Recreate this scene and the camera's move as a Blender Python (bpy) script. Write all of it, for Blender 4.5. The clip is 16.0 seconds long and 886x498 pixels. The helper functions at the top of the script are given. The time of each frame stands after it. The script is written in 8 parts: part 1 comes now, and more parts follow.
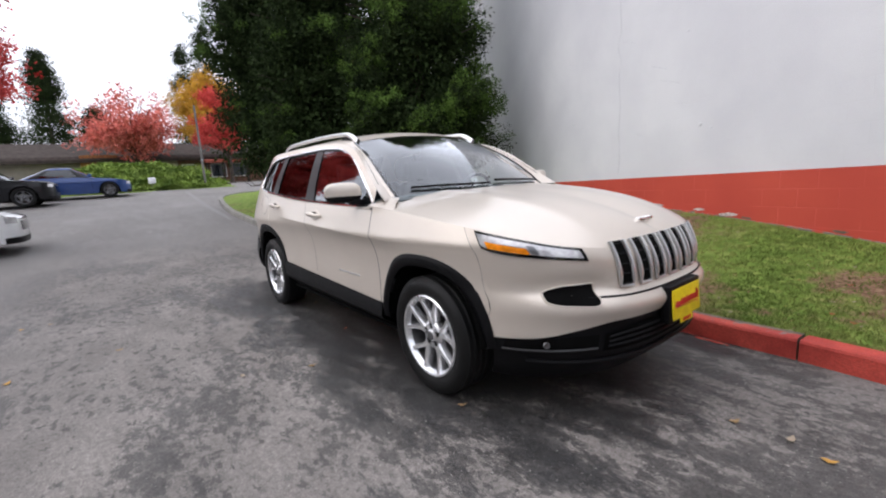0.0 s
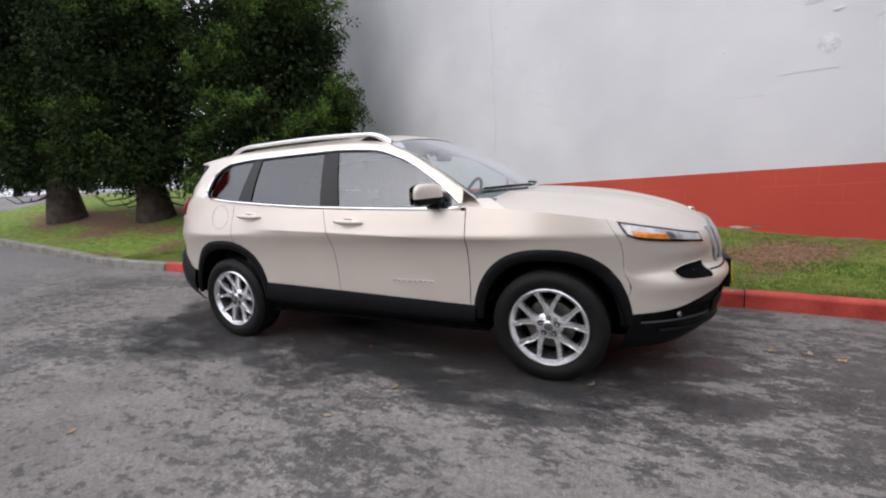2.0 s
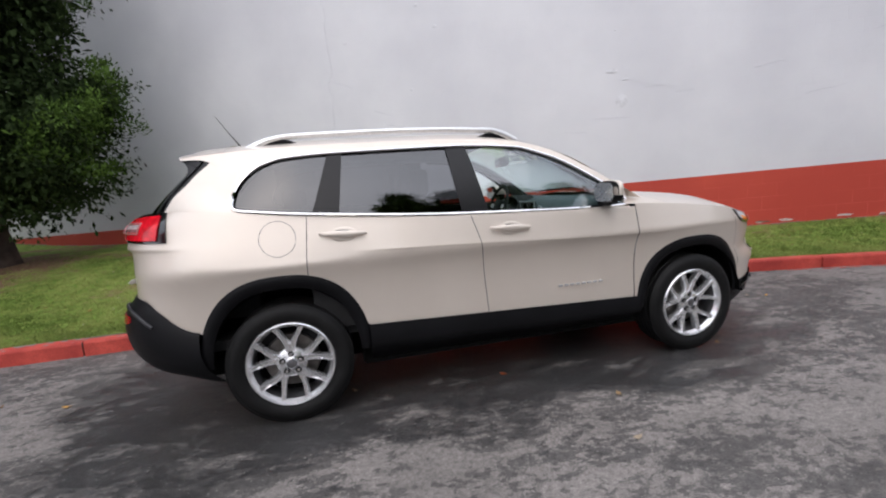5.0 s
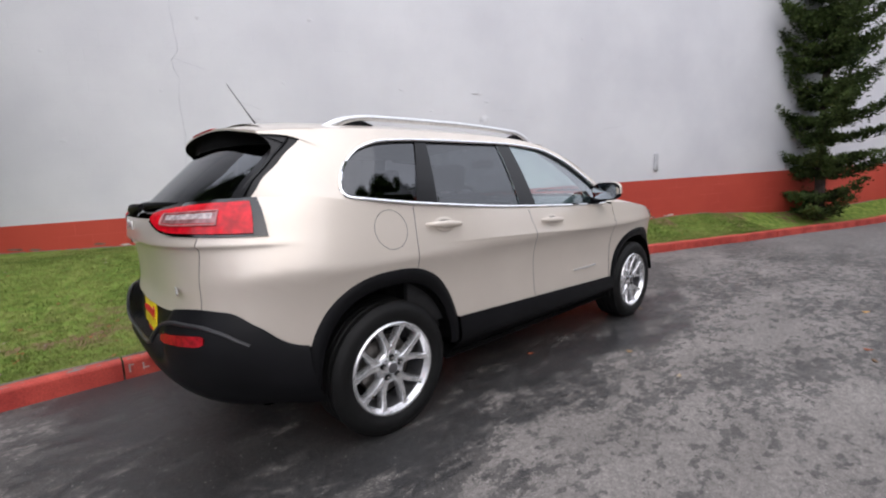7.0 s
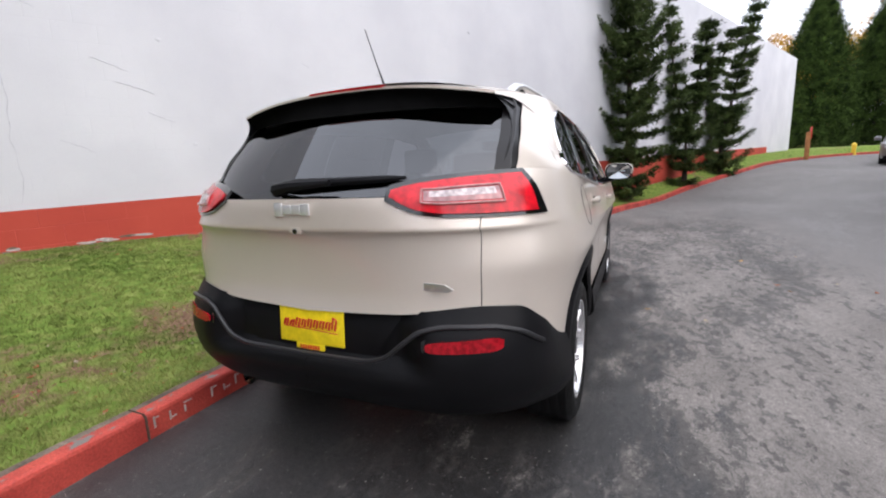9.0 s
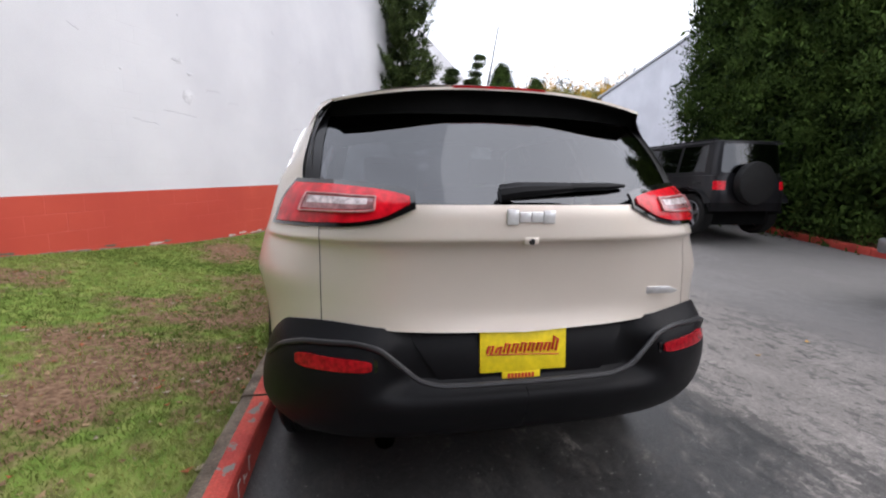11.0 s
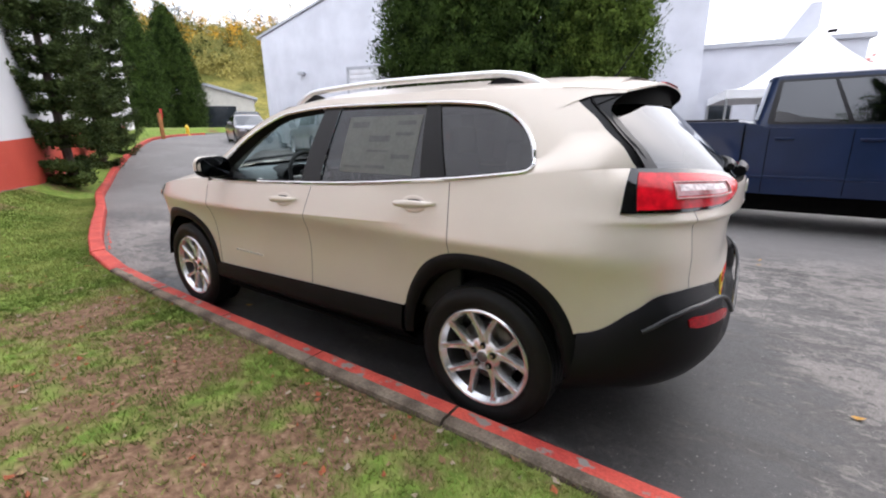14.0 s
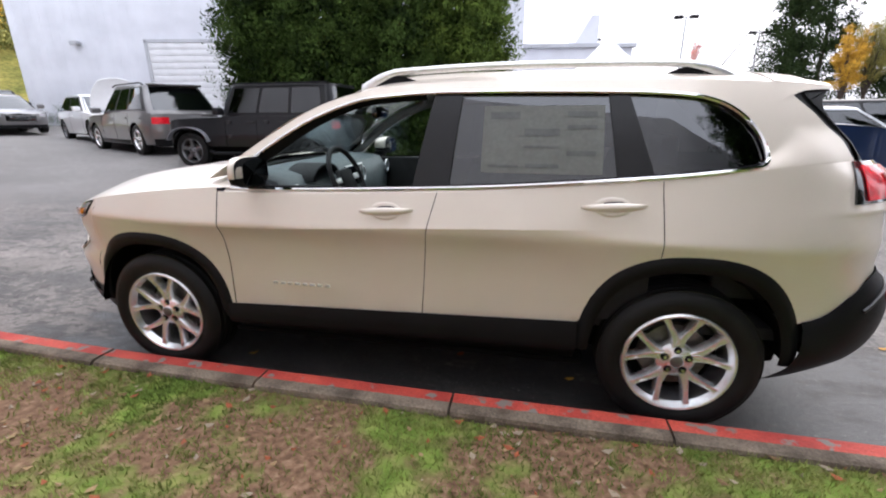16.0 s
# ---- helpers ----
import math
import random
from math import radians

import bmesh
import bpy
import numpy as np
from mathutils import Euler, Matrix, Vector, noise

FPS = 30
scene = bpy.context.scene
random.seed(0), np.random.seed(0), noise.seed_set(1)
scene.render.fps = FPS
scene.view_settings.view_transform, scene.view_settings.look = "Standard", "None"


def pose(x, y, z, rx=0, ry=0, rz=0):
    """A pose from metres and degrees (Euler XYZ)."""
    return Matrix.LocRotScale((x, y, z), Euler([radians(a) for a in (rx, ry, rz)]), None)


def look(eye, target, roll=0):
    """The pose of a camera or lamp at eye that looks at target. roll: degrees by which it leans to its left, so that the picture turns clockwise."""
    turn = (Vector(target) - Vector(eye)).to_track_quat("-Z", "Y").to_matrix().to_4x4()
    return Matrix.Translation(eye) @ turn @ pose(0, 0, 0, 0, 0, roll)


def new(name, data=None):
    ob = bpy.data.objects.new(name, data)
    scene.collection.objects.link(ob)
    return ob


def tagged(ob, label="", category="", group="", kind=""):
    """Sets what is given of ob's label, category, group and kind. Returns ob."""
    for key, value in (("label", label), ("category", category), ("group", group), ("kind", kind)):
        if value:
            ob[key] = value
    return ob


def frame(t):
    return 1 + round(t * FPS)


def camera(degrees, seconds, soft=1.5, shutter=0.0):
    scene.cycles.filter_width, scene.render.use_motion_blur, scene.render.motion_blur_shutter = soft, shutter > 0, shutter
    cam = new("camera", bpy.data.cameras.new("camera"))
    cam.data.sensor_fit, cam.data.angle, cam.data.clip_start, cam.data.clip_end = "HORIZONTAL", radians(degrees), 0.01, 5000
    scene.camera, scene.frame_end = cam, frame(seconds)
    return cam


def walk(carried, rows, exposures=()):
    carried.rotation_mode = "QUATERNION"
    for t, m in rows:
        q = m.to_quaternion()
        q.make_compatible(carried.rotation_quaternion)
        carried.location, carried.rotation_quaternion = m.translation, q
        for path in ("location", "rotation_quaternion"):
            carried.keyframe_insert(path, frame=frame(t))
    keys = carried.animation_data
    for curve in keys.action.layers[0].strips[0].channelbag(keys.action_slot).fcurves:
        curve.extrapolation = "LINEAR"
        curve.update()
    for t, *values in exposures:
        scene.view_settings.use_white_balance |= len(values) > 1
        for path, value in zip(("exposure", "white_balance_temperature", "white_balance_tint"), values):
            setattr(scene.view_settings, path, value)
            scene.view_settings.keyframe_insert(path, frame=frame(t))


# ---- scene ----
cam = camera(91.3, 16.0, soft=2.1)
PATH = [
    (0, (3.290, -2.268, 1.260), (1.740, -1.052, 0.918), -3.51),
    (0.5, (2.986, -2.656, 1.268), (1.577, -1.282, 0.912), -4.87),
    (1, (2.651, -2.992, 1.265), (1.423, -1.450, 0.923), -5.27),
    (1.5, (2.300, -3.229, 1.246), (1.282, -1.538, 0.925), -3.88),
    (2, (1.880, -3.391, 1.286), (1.029, -1.613, 0.951), -3.53),
    (2.5, (1.428, -3.517, 1.295), (0.807, -1.641, 0.987), -4.72),
    (3, (0.947, -3.561, 1.307), (0.544, -1.632, 0.967), -4.38),
    (3.5, (0.446, -3.585, 1.285), (0.305, -1.614, 0.975), -2.87),
    (4, (-0.045, -3.528, 1.269), (0.001, -1.550, 0.973), -2.47),
    (4.5, (-0.535, -3.451, 1.265), (-0.272, -1.492, 0.956), -1.89),
    (5, (-1.032, -3.358, 1.272), (-0.565, -1.434, 0.988), -3.89),
    (5.2, (-1.203, -3.318, 1.254), (-0.644, -1.419, 0.967), -3.89),
    (7.3, (-2.738, -2.439, 1.248), (-1.300, -1.085, 0.929), -2.23),
    (7.5, (-2.850, -2.302, 1.241), (-1.349, -1.027, 0.891), -2.40),
    (8, (-3.097, -1.915, 1.229), (-1.516, -0.744, 0.871), -2.11),
    (8.5, (-3.330, -1.514, 1.237), (-1.624, -0.530, 0.886), -2.43),
    (9, (-3.469, -1.110, 1.235), (-1.666, -0.319, 0.880), -2.17),
    (9.2, (-3.509, -0.950, 1.251), (-1.671, -0.238, 0.911), -1.35),
    (11.3, (-3.535, 0.754, 1.213), (-1.645, 0.188, 0.889), 0.19),
    (11.5, (-3.482, 0.895, 1.217), (-1.638, 0.208, 0.860), 0.12),
    (12, (-3.347, 1.245, 1.261), (-1.655, 0.280, 0.807), 2.11),
    (12.5, (-3.178, 1.651, 1.278), (-1.602, 0.476, 0.912), 0.58),
    (13, (-2.900, 2.013, 1.297), (-1.398, 0.757, 0.887), -1.42),
    (13.5, (-2.589, 2.304, 1.342), (-1.247, 0.896, 0.874), -1.74),
    (14, (-2.269, 2.484, 1.383), (-1.156, 0.910, 0.853), -0.86),
    (14.5, (-1.905, 2.587, 1.401), (-0.935, 0.940, 0.813), -0.91),
    (15, (-1.499, 2.716, 1.412), (-0.785, 0.940, 0.832), -1.32),
    (15.5, (-1.096, 2.757, 1.389), (-0.548, 0.937, 0.767), -1.91),
    (16, (-0.675, 2.780, 1.414), (-0.279, 0.910, 0.827), -0.30),
]
EXPOSURES = [(t_, e_, 6220, 14) for t_, e_ in ((0, 0.14), (1.5, 0.05), (3.5, 0.03), (5, 0.03), (8, 0.08), (9.0, 0.34), (11.5, 0.33), (12.5, 0.64), (13.5, 0.66), (14.5, 0.74), (16, 0.76))]
walk(cam, [(t, look(eye, target, roll)) for t, eye, target, roll in PATH], EXPOSURES)

# ---- world and light: bright overcast afternoon ----
world = bpy.data.worlds.new("overcast_sky")
scene.world = world
world.use_nodes = True
wn = world.node_tree
sky = wn.nodes.new("ShaderNodeTexSky")
sky.sky_type, sky.sun_disc = 'NISHITA', False
sky.sun_elevation, sky.sun_rotation = radians(42), radians(200)
sky.air_density, sky.dust_density, sky.ozone_density = 1.0, 6.0, 1.0
grey = wn.nodes.new("ShaderNodeMixRGB")
grey.inputs[0].default_value = 0.86
grey.inputs[2].default_value = (8.6, 8.8, 9.2, 1)
cloud = wn.nodes.new("ShaderNodeTexNoise")
cloud.inputs["Scale"].default_value, cloud.inputs["Detail"].default_value = 2.2, 6
cloud_ramp = wn.nodes.new("ShaderNodeMapRange")
cloud_ramp.inputs[1].default_value, cloud_ramp.inputs[2].default_value = 0.3, 0.7
cloud_ramp.inputs[3].default_value, cloud_ramp.inputs[4].default_value = 0.86, 1.08
wtc = wn.nodes.new("ShaderNodeTexCoord")
shade = wn.nodes.new("ShaderNodeMixRGB")
shade.blend_type, shade.inputs[0].default_value = 'MULTIPLY', 1.0
wn.links.new(wtc.outputs["Generated"], cloud.inputs["Vector"])
wn.links.new(cloud.outputs[0], cloud_ramp.inputs[0])
wn.links.new(sky.outputs[0], grey.inputs[1])
wn.links.new(grey.outputs[0], shade.inputs[1])
wn.links.new(cloud_ramp.outputs[0], shade.inputs[2])
# an overcast sky is half as bright again overhead as at the horizon
sep = wn.nodes.new("ShaderNodeSeparateXYZ")
wn.links.new(wtc.outputs["Generated"], sep.inputs[0])
lift = wn.nodes.new("ShaderNodeMapRange")
for i, v in enumerate((0.0, 1.0, 0.70, 1.0)):
    lift.inputs[i + 1].default_value = v
wn.links.new(sep.outputs[2], lift.inputs[0])
dome = wn.nodes.new("ShaderNodeMixRGB")
dome.blend_type, dome.inputs[0].default_value = 'MULTIPLY', 1.0
wn.links.new(shade.outputs[0], dome.inputs[1])
wn.links.new(lift.outputs[0], dome.inputs[2])
wn.links.new(dome.outputs[0], wn.nodes["Background"].inputs[0])
wn.nodes["Background"].inputs[1].default_value = 0.210
sun_data = bpy.data.lights.new("sun", 'SUN')
sun_data.energy, sun_data.angle, sun_data.color = 0.75, radians(85), (1.0, 0.97, 0.93)
sun = new("sun", sun_data)
sun.matrix_world = look((-6, -14, 16), (0, 0, 0))


# ---- materials ----
def mat(name, color, rough=0.5, metal=0.0, vary=0.12, scale=8.0, bump=0.0, bump_scale=60.0, coat=0.0, tone=None, fine=0.08, spec=0.5):
    """A surface with variation at two scales and fine relief."""
    m = bpy.data.materials.new(name)
    m.use_nodes = True
    nt = m.node_tree
    b = nt.nodes["Principled BSDF"]
    tc = nt.nodes.new("ShaderNodeTexCoord")
    big = nt.nodes.new("ShaderNodeTexNoise")
    big.inputs["Scale"].default_value, big.inputs["Detail"].default_value = scale, 5
    small = nt.nodes.new("ShaderNodeTexNoise")
    small.inputs["Scale"].default_value, small.inputs["Detail"].default_value = bump_scale, 3
    nt.links.new(tc.outputs["Object"], big.inputs["Vector"])
    nt.links.new(tc.outputs["Object"], small.inputs["Vector"])
    mix = nt.nodes.new("ShaderNodeMixRGB")
    mix.inputs[1].default_value = (*[c * (1 - vary) for c in color], 1)
    mix.inputs[2].default_value = (*(tone or [min(1, c * (1 + vary)) for c in color]), 1)
    ramp = nt.nodes.new("ShaderNodeMapRange")
    ramp.inputs[1].default_value, ramp.inputs[2].default_value = 0.35, 0.65
    nt.links.new(big.outputs[0], ramp.inputs[0])
    nt.links.new(ramp.outputs[0], mix.inputs[0])
    mul = nt.nodes.new("ShaderNodeMixRGB")
    mul.blend_type, mul.inputs[0].default_value = 'MULTIPLY', 1.0
    fr = nt.nodes.new("ShaderNodeMapRange")
    fr.inputs[1].default_value, fr.inputs[2].default_value = 0.3, 0.7
    fr.inputs[3].default_value, fr.inputs[4].default_value = 1 - fine, 1 + fine
    nt.links.new(small.outputs[0], fr.inputs[0])
    nt.links.new(mix.outputs[0], mul.inputs[1])
    nt.links.new(fr.outputs[0], mul.inputs[2])
    nt.links.new(mul.outputs[0], b.inputs["Base Color"])
    b.inputs["Roughness"].default_value, b.inputs["Metallic"].default_value = rough, metal
    b.inputs["Coat Weight"].default_value = coat
    b.inputs["Coat Roughness"].default_value = 0.03
    b.inputs["Specular IOR Level"].default_value = spec
    if bump:
        bp = nt.nodes.new("ShaderNodeBump")
        bp.inputs["Strength"].default_value, bp.inputs["Distance"].default_value = bump, 0.01
        nt.links.new(small.outputs[0], bp.inputs["Height"])
        nt.links.new(bp.outputs[0], b.inputs["Normal"])
    return m


def glass(name, tint, rough=0.0, gloss=1.8, ior_gloss=0.09):
    """A thin pane: some light passes tinted, some is mirrored."""
    m = bpy.data.materials.new(name)
    m.use_nodes = True
    nt = m.node_tree
    nt.nodes.remove(nt.nodes["Principled BSDF"])
    out = nt.nodes["Material Output"]
    tr = nt.nodes.new("ShaderNodeBsdfTransparent")
    tr.inputs[0].default_value = (*tint, 1)
    gl = nt.nodes.new("ShaderNodeBsdfGlossy")
    gl.inputs["Roughness"].default_value = rough
    gl.inputs[0].default_value = (0.95, 0.97, 1.0, 1)
    lw = nt.nodes.new("ShaderNodeLayerWeight")
    lw.inputs[0].default_value = 0.5
    fr = nt.nodes.new("ShaderNodeMath")
    fr.operation = 'POWER'
    fr.inputs[1].default_value = 5.0
    nt.links.new(lw.outputs["Facing"], fr.inputs[0])
    ad = nt.nodes.new("ShaderNodeMath")
    ad.operation = 'MULTIPLY_ADD'
    ad.inputs[1].default_value = gloss * 0.96
    ad.inputs[2].default_value = 0.045 + ior_gloss
    ad.use_clamp = True
    mx = nt.nodes.new("ShaderNodeMixShader")
    nt.links.new(fr.outputs[0], ad.inputs[0])
    nt.links.new(ad.outputs[0], mx.inputs[0])
    nt.links.new(tr.outputs[0], mx.inputs[1])
    nt.links.new(gl.outputs[0], mx.inputs[2])
    nt.links.new(mx.outputs[0], out.inputs[0])
    return m


M = {}
M['paint'] = mat("champagne_paint", (0.70, 0.628, 0.548), 0.40, 0.38, 0.02, 3, coat=0.6, bump_scale=900, fine=0.05)
M['paint_blue'] = mat("navy_paint", (0.006, 0.016, 0.052), 0.35, 0.0, 0.1, 3, coat=0.35, bump_scale=700, spec=0.25)
M['clad'] = mat("black_moulded_plastic", (0.006, 0.006, 0.007), 0.45, 0, 0.15, 6, 0.12, 500, spec=0.14)
M['pillar_black'] = mat("satin_black_pillar", (0.010, 0.010, 0.011), 0.3, 0, 0.1, 6, spec=0.3)
M['gloss_black'] = mat("gloss_black", (0.006, 0.006, 0.007), 0.08, 0, 0.1, 6, coat=0.6)
M['black'] = mat("black_cavity", (0.005, 0.005, 0.005), 0.95, 0, 0.2, spec=0.05)
M['rubber'] = mat("tyre_rubber", (0.007, 0.007, 0.007), 0.55, 0, 0.25, 9, 0.3, 200, spec=0.25)
M['alloy'] = mat("silver_alloy", (0.78, 0.78, 0.79), 0.27, 0.8, 0.05, 10)
M['alloy_dark'] = mat("grey_alloy", (0.2, 0.2, 0.21), 0.35, 0.8, 0.1, 10)
M['badge'] = mat("bright_badge", (0.8, 0.8, 0.8), 0.2, 0.5, 0.05, 10)
M['chrome'] = mat("bright_chrome", (0.85, 0.85, 0.86), 0.07, 1.0, 0.03, 10)
M['mirror'] = mat("mirror_glass", (0.42, 0.44, 0.45), 0.03, 1.0, 0.02, 10)
M['satin'] = mat("satin_silver", (0.7, 0.7, 0.7), 0.3, 0.8, 0.04, 10)
M['barrel'] = mat("shaded_rim_barrel", (0.10, 0.10, 0.105), 0.45, 0.6, 0.15, 10)
M['disc'] = mat("brake_disc", (0.16, 0.15, 0.14), 0.4, 0.8, 0.2, 20)
M['clear_glass'] = glass("clear_car_glass", (0.74, 0.84, 0.83), 0, 2.2, 0.10)
M['screen_glass'] = glass("windscreen_glass", (0.74, 0.85, 0.83), 0, 2.6, 0.08)
M['privacy_glass'] = glass("privacy_car_glass", (0.055, 0.058, 0.066), 0, 0.65, 0.055)
M['lamp_red'] = mat("red_lens", (0.58, 0.006, 0.016), 0.2, 0, 0.3, 26, coat=0.3, spec=0.3)
M['lamp_white'] = mat("clear_lens", (0.55, 0.54, 0.55), 0.1, 0.3, 0.15, 30, coat=1.0)
M['reverse_lens'] = mat("frosted_reverse_lens", (0.50, 0.42, 0.42), 0.25, 0.1, 0.3, 60, coat=0.3)
M['lens_grey'] = mat("smoked_clear_lens", (0.34, 0.16, 0.165), 0.15, 0.2, 0.3, 40, coat=0.5)
M['smoked'] = mat("smoked_lamp_glass", (0.10, 0.10, 0.105), 0.08, 0.3, 0.2, 30, coat=0.6)
M['lamp_amber'] = mat("amber_lens", (0.85, 0.26, 0.01), 0.15, 0, 0.15, 30, coat=1.0)
M['reflector_red'] = mat("dark_red_reflector", (0.30, 0.004, 0.01), 0.25, 0, 0.3, 60, coat=0.2, spec=0.3)
# lighter copy of the black plastic: the edge highlight put into its colour
M['clad_edge'] = mat("highlight_plastic_edge", (0.02, 0.02, 0.022), 0.35, 0, 0.15, 6, 0.1, 500)
M['light_guide'] = mat("pink_light_guide", (0.50, 0.20, 0.20), 0.2, 0, 0.2, 30, coat=0.4)
M['plate_yellow'] = mat("yellow_plate", (0.85, 0.66, 0.01), 0.35, 0, 0.05, 20)
M['ink_red'] = mat("red_ink", (0.55, 0.03, 0.02), 0.5, 0, 0.05)
M['seat'] = mat("black_cloth", (0.02, 0.02, 0.021), 0.85, 0, 0.2, 15, 0.3, 400)
M['dash'] = mat("dash_plastic", (0.085, 0.105, 0.112), 0.5, 0, 0.15, 10, 0.2, 500)
# paper and print darkened in colour to look seen through tinted glass
M['paper'] = mat("glass_dimmed_paper", (0.13, 0.135, 0.125), 0.8, 0, 0.06, 12)
M['paper_ink'] = mat("glass_dimmed_print", (0.095, 0.10, 0.098), 0.8, 0, 0.1, 12)
M['headliner'] = mat("grey_cloth", (0.38, 0.37, 0.35), 0.9, 0, 0.1, 12)


# ---- building helpers ----
def mesh_of(name, bm, material, smooth=True, sharp=40):
    me = bpy.data.meshes.new(name)
    bmesh.ops.recalc_face_normals(bm, faces=bm.faces)
    bm.to_mesh(me)
    bm.free()
    for m in (material if isinstance(material, (list, tuple)) else [material]):
        me.materials.append(m)
    if smooth:
        me.shade_smooth()
        me.set_sharp_from_angle(angle=radians(sharp))
    return me


def part(name, bm, material, parent=None, label="", smooth=True, sharp=40):
    """Links a bmesh as one mesh object under a thing or a part."""
    ob = new(name, mesh_of(name, bm, material, smooth, sharp))
    if parent:
        ob.parent = parent
    return tagged(ob, label)


def thing(name, label, category, m=None, group="", kind=""):
    ob = new(name)
    ob.empty_display_size = 0.1
    if m is not None:
        ob.matrix_world = m
    return tagged(ob, label, category, group, kind)


def lerp(a, b, t):
    return a + (b - a) * t


def curve(points):
    """A smooth function through (x, y) pairs, for x rising."""
    xs = np.array([p[0] for p in points], float)
    ys = np.array([p[1] for p in points], float)
    d = np.diff(ys) / np.diff(xs)
    g = np.empty(len(xs))
    g[0], g[-1] = d[0], d[-1]
    for i in range(1, len(xs) - 1):
        g[i] = 0 if d[i - 1] * d[i] <= 0 else 2 * d[i - 1] * d[i] / (d[i - 1] + d[i])
    def f(x):
        if x <= xs[0]:
            return float(ys[0])
        if x >= xs[-1]:
            return float(ys[-1])
        i = int(np.searchsorted(xs, x)) - 1
        h = xs[i + 1] - xs[i]
        t = (x - xs[i]) / h
        return float(ys[i] * (2 * t**3 - 3 * t**2 + 1) + h * g[i] * (t**3 - 2 * t**2 + t) + ys[i + 1] * (-2 * t**3 + 3 * t**2) + h * g[i + 1] * (t**3 - t**2))
    return f


def sheet(f, us, vs, bm=None, thick=0.0):
    """A surface f(u, v) over a grid of values, with a turned-in edge of the given thickness."""
    bm = bm or bmesh.new()
    rows = [[bm.verts.new(f(u, v)) for v in vs] for u in us]
    faces = []
    for i in range(len(us) - 1):
        for j in range(len(vs) - 1):
            q = (rows[i][j], rows[i + 1][j], rows[i + 1][j + 1], rows[i][j + 1])
            try:
                faces.append(bm.faces.new(q))
            except ValueError:
                pass
    if thick:
        bmesh.ops.remove_doubles(bm, verts=bm.verts, dist=1e-5)
        bmesh.ops.recalc_face_normals(bm, faces=bm.faces)
        bmesh.ops.solidify(bm, geom=list(bm.faces), thickness=thick)
    return bm


def steps(a, b, n):
    return [a + (b - a) * i / n for i in range(n + 1)]


def box(bm, lo, hi, bevel=0.0, seg=2):
    r = bmesh.ops.create_cube(bm, size=1)
    vs = r["verts"]
    for v in vs:
        v.co = Vector([lerp(lo[k], hi[k], v.co[k] + 0.5) for k in range(3)])
    if bevel:
        es = list({e for v in vs for e in v.link_edges})
        bmesh.ops.bevel(bm, geom=es, offset=bevel, segments=seg, profile=0.5, affect='EDGES')
    return bm


def boxes(*args, bevel=0.0):
    bm = bmesh.new()
    for lo, hi in args:
        box(bm, lo, hi, bevel)
    return bm


def lathe(profile, n=40, axis='Y', bm=None, closed=False):
    """Turns (radius, along) pairs round an axis."""
    bm = bm or bmesh.new()
    rings = []
    for k in range(n):
        a = 2 * math.pi * k / n
        ring = []
        for r, h in profile:
            c, s = r * math.cos(a), r * math.sin(a)
            ring.append(bm.verts.new((c, h, s) if axis == 'Y' else (c, s, h) if axis == 'Z' else (h, c, s)))
        rings.append(ring)
    m = len(profile)
    for k in range(n):
        for j in range(m if closed else m - 1):
            a, b = rings[k], rings[(k + 1) % n]
            try:
                bm.faces.new((a[j], b[j], b[(j + 1) % m], a[(j + 1) % m]))
            except ValueError:
                pass
    bmesh.ops.remove_doubles(bm, verts=bm.verts, dist=1e-5)
    return bm


def tube(points, radius, n=8, bm=None, flat=1.0):
    """A rod along points; radius may be a list."""
    bm = bm or bmesh.new()
    pts = [Vector(p) for p in points]
    rad = radius if isinstance(radius, (list, tuple)) else [radius] * len(pts)
    rings = []
    ref = Vector((0, 0, 1))
    for i, p in enumerate(pts):
        d = (pts[min(i + 1, len(pts) - 1)] - pts[max(i - 1, 0)]).normalized()
        up = ref if abs(d.dot(ref)) < 0.95 else Vector((1, 0, 0))
        a = d.cross(up).normalized()
        b = a.cross(d).normalized()
        rings.append([bm.verts.new(p + (a * math.cos(2 * math.pi * k / n) + b * flat * math.sin(2 * math.pi * k / n)) * rad[i]) for k in range(n)])
    for i in range(len(pts) - 1):
        for k in range(n):
            bm.faces.new((rings[i][k], rings[i][(k + 1) % n], rings[i + 1][(k + 1) % n], rings[i + 1][k]))
    for ring in (rings[0], rings[-1]):
        try:
            bm.faces.new(ring)
        except ValueError:
            pass
    return bm


def prism(outline, lo, hi, plane='XZ', bevel=0.0, bm=None):
    """A flat outline pushed from lo to hi along the axis that the plane leaves out."""
    bm = bm or bmesh.new()
    def at(a, b, h):
        return (a, h, b) if plane == 'XZ' else (a, b, h) if plane == 'XY' else (h, a, b)
    lower = [bm.verts.new(at(a, b, lo)) for a, b in outline]
    upper = [bm.verts.new(at(a, b, hi)) for a, b in outline]
    n = len(outline)
    fs = [bm.faces.new(lower), bm.faces.new(upper)]
    for i in range(n):
        fs.append(bm.faces.new((lower[i], lower[(i + 1) % n], upper[(i + 1) % n], upper[i])))
    if bevel:
        bmesh.ops.recalc_face_normals(bm, faces=fs)
        es = list({e for f in fs[:2] for e in f.edges})
        bmesh.ops.bevel(bm, geom=es, offset=bevel, segments=2, profile=0.5, affect='EDGES')
    return bm

# ---- ground, kerb, building ----
def smooth(a, b, x):
    t = min(1, max(0, (x - a) / (b - a)))
    return t * t * (3 - 2 * t)


